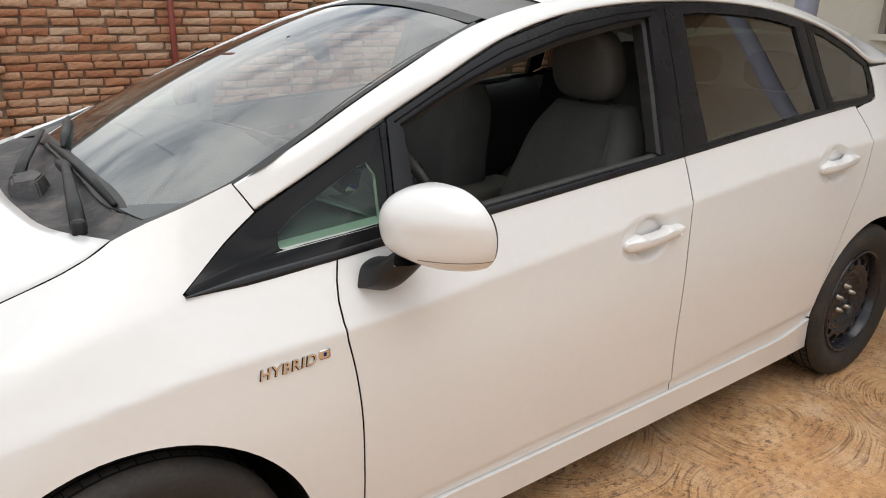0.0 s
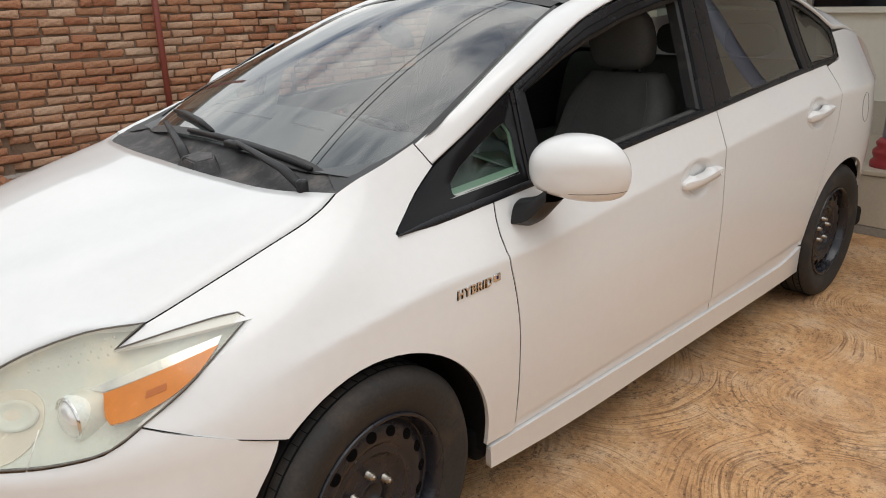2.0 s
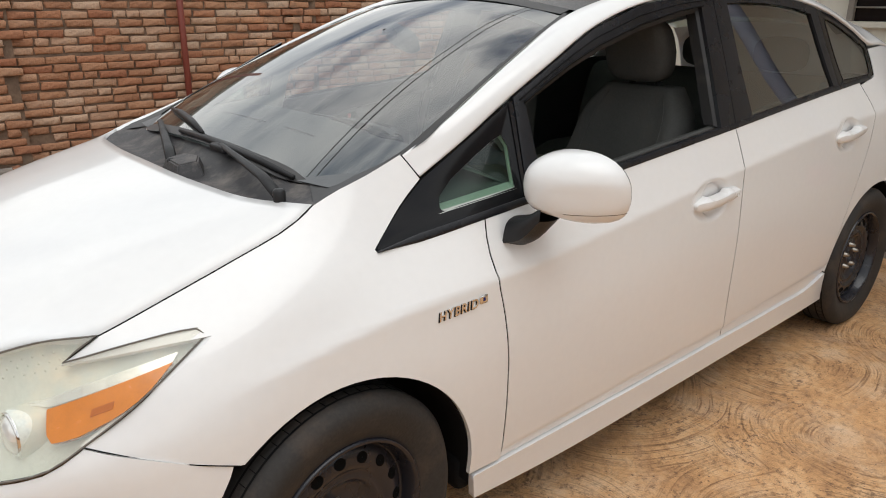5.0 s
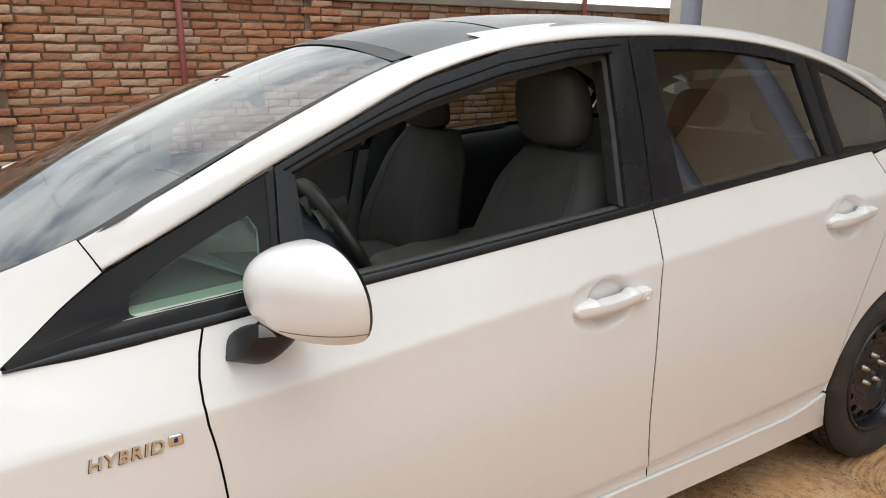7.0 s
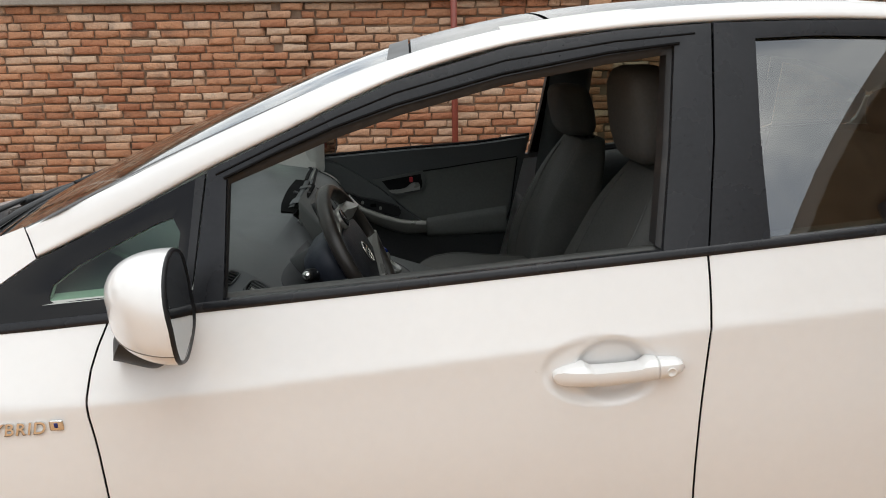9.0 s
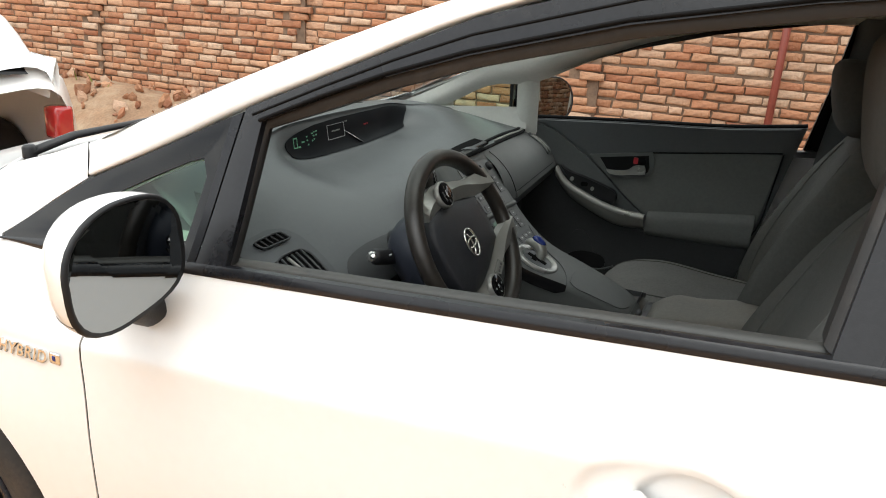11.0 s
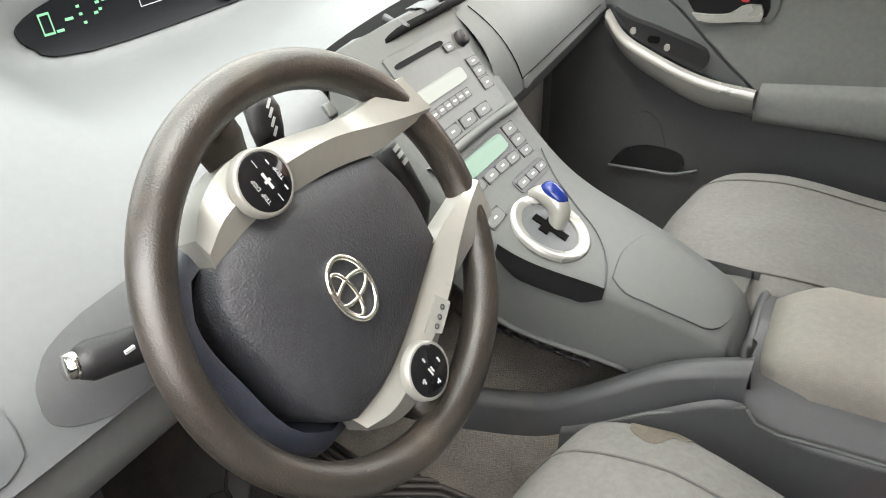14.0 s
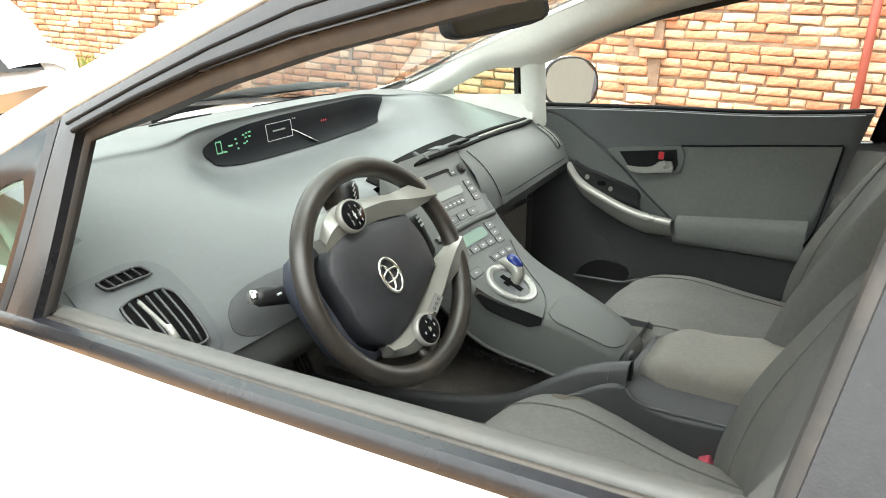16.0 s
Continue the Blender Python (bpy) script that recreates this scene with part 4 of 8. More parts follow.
def dished(hx, hz, rx, rz):
    """The flank with a shallow oval hand recess and a tucked-in lower edge."""
    def fn(x, z):
        q = min(math.hypot((x - hx) / rx, (z - hz) / rz), 1)
        t = min(max((q - .88) / .12, 0), 1)
        bowl = min(max((math.hypot((x - hx - .020) / (rx * .64), (z - hz) / (rz * .95)) - .78) / .22, 0), 1)
        crease = float(np.interp(x, (.5, .63, 1.1, 1.57, 1.89, 2.3), (.294, .297, .308, .315, .338, .358)))
        tuck = .42 * max(crease - z, 0) - .42 * max(crease - .018 - z, 0)
        return (x, -half_width(x, z) + tuck + .006 * (1 - t * t * (3 - 2 * t)) + .015 * (1 - bowl * bowl * (3 - 2 * bowl)), z)
    return fn


fender = sheet("front_fender", joined(
    ([(-.378, .826), (-.288, .854), (-.186, .886), (-.100, .914), (.001, .948), (.036, .963), (.070, .982)], 16),
    ([(.070, .982), (.12, 1.001), (.20, 1.025), (.300, 1.060)], 8),
    ([(.300, 1.060), (.328, 1.006)], 3),
    ([(.328, 1.006), (.262, .962), (.20, .915), (.162, .888)], 8),
    (low_belt(.166, .470 - G), 8),
    (shift(GAPF, -G), 18),
    ([(.478, .270), (.383, .275)], 4),
    (arc(.008, .300, .362, -4, 128), 26),
    ([(-.226, .588), (-.34, .634), (-.458, .688)], 8),
    ([(-.458, .688), (-.36, .733), (-.281, .772), (-.214, .812)], 10),
    ([(-.214, .812), (-.30, .806), (-.40, .797), (-.445, .794)], 8),
    ([(-.445, .794), (-.378, .826)], 3),
), flank, PAINT, car, steps=(.03, .012))
both.append(fender)
door_outline = joined(
    (low_belt(.470 + G, 1.558 - G, 14), 16), (shift(GAPR, -G), 18), ([(1.576, .270), (1.0, .266), (.482, .266)], 12), (shift(GAPF, G)[::-1], 18))
front_door = sheet("front_door", door_outline, dished(1.358, .8075, .112, .062), PAINT, car, steps=(.045, .010), fine=(1.24, 1.48, .74, .876, .005))
rear_door = sheet("rear_door", joined(
    (low_belt(1.558 + G, 2.54, 14), 14), (shift(GAPQ, -G), 20), ([(2.368, .326), (2.25, .292), (2.0, .279), (1.58, .270)], 12), (shift(GAPR, G)[::-1], 18)), dished(2.322, .9025, .112, .062), PAINT, car, steps=(.045, .010), fine=(2.215, 2.455, .825, .96, .008))
quarter = sheet("rear_quarter_panel", joined(
    ([(2.545 + G, 1.068), (2.63, 1.082), (2.70, 1.095), (2.718, 1.12), (2.722, 1.20)], 8),
    ([(2.722, 1.20), (2.9, 1.205), (3.1, 1.17)], 6),
    ([(3.10, 1.17), (3.12, 1.08), (3.16, .96), (3.22, .86)], 8),
    ([(3.22, .86), (3.13, .78), (3.10, .60), (3.075, .38)], 10),
    (arc(2.725, .300, .358, 12, 176), 26),
    ([(2.368, .326)], 1) if False else ([(2.366, .325), (2.372 + G, .332)], 2),
    (shift(GAPQ, G)[::-1], 20)), flank, PAINT, car, steps=(.035, .018))
# near-black tubes sunk in the door gaps take the place of shade there
for gap in (GAPF, GAPR, GAPQ):
    both.append(part("door_seal", tube([Vector(flank(*p)) + Vector((0, .0045 + .006 * (p[1] < .31), 0)) for p in curve(gap, 20)], .0040, 6), HOLE, car))
rear_bumper = sheet("rear_bumper", joined(
    ([(3.135, .777), (3.225, .857), (3.44, .86)], 8), ([(3.44, .86), (3.45, .5), (3.42, .24)], 8), ([(3.42, .24), (3.06, .22)], 4), ([(3.06, .22), (3.08, .36), (3.105, .60), (3.135, .777)], 8)), flank, PAINT, car)
sill = sheet("sill", joined(([(.383, .262), (1.0, .2615), (1.6, .266), (2.0, .274), (2.25, .287), (2.37, .318)], 24), ([(2.37, .318), (2.385, .26), (2.42, .19)], 5), ([(2.42, .185), (1.4, .17), (.60, .172), (.395, .186)], 18), ([(.395, .186), (.383, .262)], 4)), flank, PAINT, car, off=0.003, lip=.02)
both += [quarter, rear_bumper, sill]

# nose
bumper_bm = sheet("front_bumper", joined(
    ([(0, .768), (.16, .772), (.34, .770), (.486, .759)], 14),
    ([(.486, .759), (.457, .718), (.435, .667), (.427, .633)], 8),
    ([(.427, .633), (.575, .632), (.664, .638), (.724, .651), (.763, .680)], 14),
    ([(.763, .682), (.88, .639), (.998, .590)], 8),
    ([(.998, .590), (1.0, .45), (1.0, .30), (1.0, .18)], 8),
    ([(1.0, .18), (.5, .17), (0, .17)], 14),
    ([(0, .17), (0, .768)], 8)), nose, PAINT, car, steps=(.04, .03), lip=.008)
both.append(bumper_bm)
HOOD_EDGE = [tuple(p) for p in curve([(-.378, .826), (-.288, .854), (-.186, .886), (-.100, .914), (.001, .948), (.036, .963), (.070, .982)], 11)]
hood_rails = [
    [(-.772, 0, .772), (-.60, 0, .848), (-.40, 0, .912), (-.20, 0, .962), (-.045, 0, .990)],
    [(-.745, -.20, .773), (-.58, -.25, .846), (-.40, -.28, .906), (-.20, -.30, .955), (-.036, -.30, .988)],
    [(-.705, -.38, .770), (-.56, -.44, .822), (-.39, -.48, .878), (-.18, -.50, .938), (.000, -.50, .984)],
    [(-.641, -.499, .765), (-.569, -.531, .800), (-.472, -.579, .829)] + [(x, y + .0045, z + .002) for x, y, z in (flank(*p) for p in HOOD_EDGE)],
]
hood_all = hood_rails[::-1] + [[(x, -y, z) for x, y, z in r] for r in hood_rails[1:]]
bm = loft(hood_all, 30, 33)
bmesh.ops.recalc_face_normals(bm, faces=bm.faces[:])
edge = [e for e in bm.edges if e.is_boundary]
ret = bmesh.ops.extrude_edge_only(bm, edges=edge)
for v in [g for g in ret["geom"] if isinstance(g, bmesh.types.BMVert)]:
    v.co.z -= 0.012
    v.co.y *= 0.995
hood = part("hood", bm, PAINT, car)
# dark tubes laid in the hood gaps; the gap's shade is their colour
gap_line = [Vector(flank(*p)) + Vector((0, .0022, -.0015)) for p in HOOD_EDGE]
for s in (-1, 1):
    part("hood_seal", tube([(x, -s * y, z) for x, y, z in gap_line], .0030, 6), GAP, car)
front_line = [Vector(nose(u, z)) + Vector((-.001, 0, .003)) for u, z in curve([(0, .768), (.16, .772), (.34, .770), (.486, .760)], 14)]
part("hood_seal", tube([(x, -y, z) for x, y, z in front_line[:0:-1]] + front_line, .0024, 6), GAP, car)
seam = [Vector(flank(*p)) + Vector((0, -.0004, 0)) for p in curve([(-.224, .587), (-.34, .633), (-.455, .686)], 10)]
for s in (-1, 1):
    part("bumper_seam", tube([(x, -s * y, z) for x, y, z in seam], .0011, 6), GAP, car)

filler = part("bumper_flange", loft([[Vector(nose(*p)) + Vector((.001, .002, 0)) for p in curve([(.763, .682), (.88, .639), (.998, .590)], 12)], [Vector(flank(*p)) + Vector((.001, .002, 0)) for p in curve([(-.458, .688), (-.34, .634), (-.226, .588)], 12)]], 14), PAINT, car)
mirrored(filler)

# cowl between hood and windscreen
cowl_rails = [
    [(.072, -.615, .975), (.0, -.50, .972), (-.036, -.30, .974), (-.045, 0, .976), (-.036, .30, .974), (.0, .50, .972), (.072, .615, .975)],
    [(.13, -.625, .990), (.05, -.50, .970), (.02, -.30, .968), (.01, 0, .968), (.02, .30, .968), (.05, .50, .970), (.13, .625, .990)],
    [(.215, -.622, 1.012), (.135, -.50, .997), (.115, -.30, 1.004), (.108, 0, 1.012), (.115, .30, 1.004), (.135, .50, .997), (.215, .622, 1.012)],
]
cowl = part("cowl", loft(cowl_rails, 40, 12), COWL, car, "weathered black plastic cowl")

# windscreen: glass with a black printed border
WS_EDGE = [(.10, .48), (.16, .560), (.30, .625), (.50, .597), (.75, .545), (1.0, .492)]


def ws_half(x):
    return float(herm([p[0] for p in WS_EDGE], [p[1] for p in WS_EDGE], x))


xs = np.linspace(.13, 1.0, 16)
outline = [(x, -ws_half(x)) for x in xs] + [(1.015, -.3), (1.025, -.1), (1.025, .1), (1.015, .3)] + [(x, ws_half(x)) for x in xs[::-1]] + [(.112, .45), (.10, .25), (.095, 0), (.10, -.25), (.112, -.45)]
windscreen = sheet("windscreen", outline, crown, SCREENGLASS, car, step=0.06, lip=0)
windscreen.visible_shadow = False
for s in (-1, 1):
    outer = [Vector(flank(x, z)) + Vector((0, .005, -.004)) for x, z in ((.074, .979), (.12, .999), (.16, 1.011), (.20, 1.0245), (.25, 1.042), (.29, 1.056))] + [Vector(crown(x, -ws_half(x) - .004)) + Vector((0, .002, .002)) for x in (.36, .44, .55, .7, .85, 1.0)]
    inner = [Vector(crown(x, -y)) + Vector((0, 0, .0025)) for x, y in ((.135, .50), (.155, .535), (.18, .565), (.215, .585), (.26, .602), (.31, .611), (.38, .604), (.46, .592), (.56, .575), (.7, .546), (.85, .514), (1.0, .482))]
    part("screen_border", loft([[(x, -s * y, z) for x, y, z in r] for r in (outer, inner)], 40), DUSTBLACK, windscreen)
part("screen_border", loft([[Vector(crown(x, y)) + Vector((0, 0, .003)) for x, y in ((.128, -.503), (.112, -.45), (.10, -.25), (.095, 0), (.10, .25), (.112, .45), (.128, .503))], [Vector(crown(x, y)) + Vector((0, 0, .003)) for x, y in ((.134, -.503), (.138, -.45), (.128, -.25), (.122, 0), (.128, .25), (.138, .45), (.134, .503))]], 30), DUSTBLACK, windscreen)
part("screen_border", loft([[Vector(crown(.985, y)) + Vector((0, 0, .003)) for y in (-.48, -.2, 0, .2, .48)], [Vector(crown(1.03, y)) + Vector((0, 0, .003)) for y in (-.48, -.2, 0, .2, .48)]], 20), DUSTBLACK, windscreen)

# roof: black glass panels between white rails, then hatch
RAIL = [(.30, .637), (.50, .603), (.75, .550), (1.0, .497), (1.3, .500), (1.6, .512), (2.0, .515), (2.4, .505), (2.8, .49), (3.1, .475)]


def rail_half(x):
    return float(herm([p[0] for p in RAIL], [p[1] for p in RAIL], x))


def roof_panel(name, x0, x1, material, label="", off=0.0):
    rails = [[Vector(crown(x, s * rail_half(x))) + Vector((0, 0, off)) for x in np.linspace(x0, x1, 9)] for s in (-1, -.6, -.2, .2, .6, 1)]
    return part(name, loft(rails, 18, 16), material, car, label)


roof_panel("roof_glass", 1.035, 1.315, ROOFGLASS, "dusty black roof glass")
roof_panel("roof_glass", 1.325, 1.98, ROOFGLASS, "dusty black roof glass")
roof_panel("roof_skin", 1.0, 2.0, GAP, off=-.008)
roof_panel("roof", 1.99, 2.62, PAINT)
hatch = roof_panel("hatch_glass", 2.63, 3.12, TINTED, "tinted rear hatch glass")
part("hatch", loft([[(3.12, -.5, 1.245), (3.13, 0, 1.29), (3.12, .5, 1.245)], [(3.36, -.60, 1.12), (3.40, 0, 1.16), (3.36, .60, 1.12)], [(3.40, -.60, 1.0), (3.46, 0, 1.02), (3.40, .60, 1.0)], [(3.42, -.64, .86), (3.52, 0, .86), (3.42, .64, .86)], [(3.44, -.65, .5), (3.55, 0, .5), (3.44, .65, .5)], [(3.40, -.6, .24), (3.50, 0, .24), (3.40, .6, .24)]], 20, 24), PAINT, car)

LOWRAIL = [(.330, 1.010), (.475, 1.076), (.643, 1.160), (.79, 1.226), (1.003, 1.319), (1.217, 1.377), (1.43, 1.404), (1.61, 1.414), (1.9, 1.414), (2.2, 1.388), (2.45, 1.338), (2.62, 1.275), (2.722, 1.222), (2.9, 1.21), (3.1, 1.17)]
lo = [Vector(flank(x, z)) for x, z in LOWRAIL]
hi = [Vector(crown(x, -rail_half(x))) + Vector((0, .012 if x < .31 else 0, .006 if x < .31 else 0)) for x in (.302, .44, .60, .74, 1.0, 1.17, 1.4, 1.6, 1.9, 2.2, 2.45, 2.65, 2.78, 2.92, 3.1)]
bulge = [0, .55, .85] + [1] * 12
m1 = [a.lerp(b, .33) + Vector((0, -.010, .012)) * k for a, b, k in zip(lo, hi, bulge)]
m2 = [a.lerp(b, .70) + Vector((0, -.006, .014)) * k for a, b, k in zip(lo, hi, bulge)]
lip0 = [a + Vector((0, .012, -.004)) for a in lo]
roof_rail = part("roof_rail", loft([lip0, lo, m1, m2, hi, [b + Vector((0, .008, -.010)) for b in hi]], 90, 18), PAINT, car)
both.append(roof_rail)
both.append(part("pillar_joint", tube([Vector(flank(x, z)) + Vector((0, -.0002, .0005)) for x, z in ((.329, 1.007), (.320, 1.024), (.310, 1.042), (.300, 1.059))], .0014, 6), GAP, car))

# side windows and black frames
def strip(name, a, b, material, parent, n=60, da=0.0, db=0.0, mid=None, deep=0.0, label=""):
    """A band on the flank between two outlines, proud by da and db, turned inwards by deep at the second."""
    pa, pb = curve(a, n), curve(b, n)
    r0 = [Vector(flank(*p)) + Vector((0, -da + .012, 0)) for p in pa]
    r1 = [Vector(flank(*p)) + Vector((0, -da, 0)) for p in pa]
    r2 = [Vector(flank(*(p * .5 + q * .5))) + Vector((0, -(mid if mid is not None else (da + db) / 2), 0)) for p, q in zip(pa, pb)]
    r3 = [Vector(flank(*p)) + Vector((0, -db, 0)) for p in pb]
    rails = [r0, r1, r2, r3]
    if deep:
        rails.append([p + Vector((0, deep, 0)) for p in r3])
    return part(name, loft(rails, n, straight=True), material, parent, label)


def poly(pts, per=8):
    """Densify straight-cornered outlines."""
    out = []
    for a, b in zip(pts, pts[1:]):
        for t in np.linspace(0, 1, per, endpoint=False):
            out.append((a[0] + (b[0] - a[0]) * t, a[1] + (b[1] - a[1]) * t))
    return out + [pts[-1]]


def strip_poly(name, a, b, material, parent, da=0.0, db=0.0, mid=None, deep=0.0, per=8, label="", thin_start=1.0):
    pa, pb = poly(a, per), poly(b, per)
    r1 = [Vector(flank(*p)) + Vector((0, -da, 0)) for p in pa]
    r0 = [p + Vector((0, .012, 0)) for p in r1]
    r2 = [(p + Vector(flank(*q)) + Vector((0, -db, 0))) / 2 + Vector((0, -(mid or 0), 0)) for p, q in zip(r1, pb)]
    r3 = [Vector(flank(*p)) + Vector((0, -db, 0)) for p in pb]
    bands = [[r0, r1], [r1, r2, r3]] + ([[r3, [p + Vector((0, deep * (thin_start + (1 - thin_start) * min(max((k - per) / per, 0), 1)), 0)) for k, p in enumerate(r3)]]] if deep else [])
    bm = bmesh.new()
    rows = [([bm.verts.new(p) for p in a], [bm.verts.new(p) for p in b]) for a, b in ((bands[0][0], bands[0][1]),)]
    mid3 = [[bm.verts.new(p) for p in r] for r in bands[1]]
    rows += list(zip(mid3, mid3[1:]))
    if deep:
        rows.append(tuple([bm.verts.new(p) for p in r] for r in bands[2]))
    for x, y in rows:
        for k in range(len(x) - 1):
            bm.faces.new((x[k], x[k+1], y[k+1], y[k]))
    return part(name, bm, material, parent, label)


OUT_F = [(.622, .924), (.650, 1.158), (.79, 1.221), (.90, 1.270), (1.003, 1.314), (1.217, 1.372), (1.43, 1.399), (1.600, 1.409), (1.585, 1.20), (1.5575, 1.008)]
IN_F = [(.680, .932), (.685, 1.143), (.78, 1.186), (.88, 1.226), (1.0, 1.265), (1.2, 1.317), (1.40, 1.353), (1.528, 1.368), (1.505, 1.18), (1.478, 1.010)]
strip_poly("window_frame", OUT_F, IN_F, TRIM, front_door, da=.002, db=.001, mid=.0015, deep=.018, per=6, label="satin black window frame")
seal_in = [(a[0] + dx, a[1] + dz) for a, (dx, dz) in zip(IN_F, ((.002, .004), (.003, -.012), (.006, -.016), (.006, -.016), (.005, -.016), (.004, -.016), (.002, -.017), (-.010, -.016), (-.008, 0), (-.008, .004)))]
strip_poly("window_seal", IN_F, seal_in, RUBBER, front_door, da=-.012, db=-.020, mid=.002, deep=.035, per=6, label="worn brown-black window seal", thin_start=.2)
for q, rad, ma in ((.45, .0022, GAP), (.88, .0030, GAP)):
    line = [(a[0] + (b[0] - a[0]) * q, a[1] + (b[1] - a[1]) * q) for a, b in zip(OUT_F[1:8], IN_F[1:8])]
    part("frame_groove", tube([Vector(flank(*p)) + Vector((0, -.0030, 0)) for p in poly(line, 6)], rad, 6), ma, front_door)
OUT_R = [(1.5615, 1.010), (1.589, 1.20), (1.605, 1.409), (1.75, 1.411), (1.9, 1.410), (2.05, 1.401), (2.2, 1.384), (2.315, 1.362), (2.335, 1.20), (2.342, 1.078)]
IN_R = [(1.674, 1.020), (1.674, 1.20), (1.682, 1.380), (1.80, 1.383), (1.92, 1.380), (2.05, 1.372), (2.16, 1.360), (2.262, 1.342), (2.285, 1.20), (2.302, 1.076)]
strip_poly("window_frame", OUT_R, IN_R, TRIM, rear_door, da=.002, db=.0, mid=.001, deep=.02, per=6, label="satin black window frame")
sheet("window_pane", IN_R, flank, TINTED, rear_door, "tinted window", step=.06, off=-.008, lip=0)
Q_OUT = [(2.345, 1.078), (2.340, 1.20), (2.322, 1.360), (2.45, 1.333), (2.62, 1.270), (2.716, 1.220), (2.716, 1.16), (2.70, 1.10), (2.63, 1.084), (2.50, 1.079), (2.36, 1.078)]
Q_IN = [(2.40, 1.100), (2.385, 1.20), (2.372, 1.325), (2.45, 1.306), (2.58, 1.255), (2.685, 1.205), (2.685, 1.16), (2.672, 1.115), (2.63, 1.104), (2.52, 1.10), (2.41, 1.098)]
rq_frame = strip_poly("quarter_window_frame", Q_OUT, Q_IN, GLOSSBLACK, car, da=.0, db=.0, mid=.002, per=4)
both += [rq_frame, sheet("quarter_window", Q_IN, flank, TINTED, car, "tinted rear quarter window", step=.06, off=-.004, lip=0)]
F_OUT = [(.176, .896), (.264, .960), (.332, 1.004), (.475, 1.071), (.60, 1.132), (.640, 1.150), (.632, 1.05), (.616, .922), (.47, .906), (.30, .889), (.19, .8835), (.173, .8845), (.168, .889), (.176, .896)]
F_IN = [(.359, .941), (.364, .962), (.405, .992), (.475, 1.028), (.555, 1.066), (.585, 1.076), (.599, 1.05), (.588, .954), (.50, .944), (.42, .937), (.378, .932), (.368, .932), (.361, .935), (.359, .941)]
both.append(strip_poly("quarter_window_frame", F_OUT, F_IN, GLOSSBLACK, car, da=.001, db=-.002, mid=.001, per=5, label="black printed window border"))
fq = sheet("quarter_window", F_IN, flank, GLASS, car, step=.05, off=-.004, lip=0)
both.append(fq)
both.append(strip_poly("pillar_post", [(.6185, .924), (.634, 1.06), (.645, 1.152)], [(.606, .924), (.62, 1.06), (.628, 1.144)], TRIM, car, da=.001, db=.004, per=6))
bt_hi = [(a, b + (.014 if a > .2 else .0005)) for a, b in BELT]
both.append(strip_poly("belt_moulding", [(a, b - .003) for a, b in BELT], bt_hi, TRIM, car, da=.001, db=.003, mid=.005, deep=.012, per=8, label="black belt moulding"))

# door sills inside the open window, inner pillars
def sill_rail(s, d, h):
    return [(x, s * (half_width(x, z + .012) - d), z + h) for x, z in BELT[2:9]]


part("window_channel", loft([sill_rail(-1, d, h) for d, h in ((.003, .006), (.005, .0125), (.011, .0135), (.0135, .006), (.015, .006), (.0165, .0105), (.0205, .0115), (.0225, .004))], 40, straight=True), SILLRUBBER, car, "dusty brown-grey window channel")
part("door_top_trim", loft([sill_rail(-1, d, h) for d, h in ((.0225, .004), (.0245, .0125), (.030, .0150), (.044, .0145), (.052, .0095), (.056, -.004), (.058, -.06))], 40, 18), SILLTRIM, car, "dusty pale grey door top")
part("door_top_trim", loft([sill_rail(1, d, h) for d, h in ((.002, .008), (.010, .013), (.020, .012), (.020, .002), (.021, -.004))], 40, 12), DASHDARK, car, "dusty grey door top")

FAR_SHIFT = Vector((.062, 0, .085))
for ob in list(both):
    tw = mirrored(ob)
    if ob.name.startswith("quarter_window") and min(v.co.x for v in ob.data.vertices) < 1:
        tw.data.transform(Matrix.Translation(FAR_SHIFT))
far_door = mirrored(front_door)
for c in front_door.children:
    mirrored(c, far_door)
far_rear = mirrored(rear_door)
for c in rear_door.children:
    mirrored(c, far_rear)
for ob in bpy.data.objects:
    if ob.name.split(".")[0] in ("window_pane", "quarter_window", "hatch_glass"):
        ob.visible_shadow = False

# dark under-structure: wheel housings and floor behind the panels
for x in (.005, 2.725):
    for s in (-1, 1):
        arch = [(x + a, b) for a, b in arc(0, .30, .366, -8, 188, 30)]
        part("wheel_housing", loft([[(a, s * y, b) for a, b in arch] for y in (.79, .62, .44)] + [[(x + (a - x) * .1, s * .44, .3 + (b - .3) * .1) for a, b in arch]], 30, straight=True), GAP, car)
part("floor_pan", box(.36, 3.3, -.76, .76, .20, .30, .02), GAP, car)
part("firewall", box(-.30, .30, -.58, .58, .30, .80, .04), GAP, car)

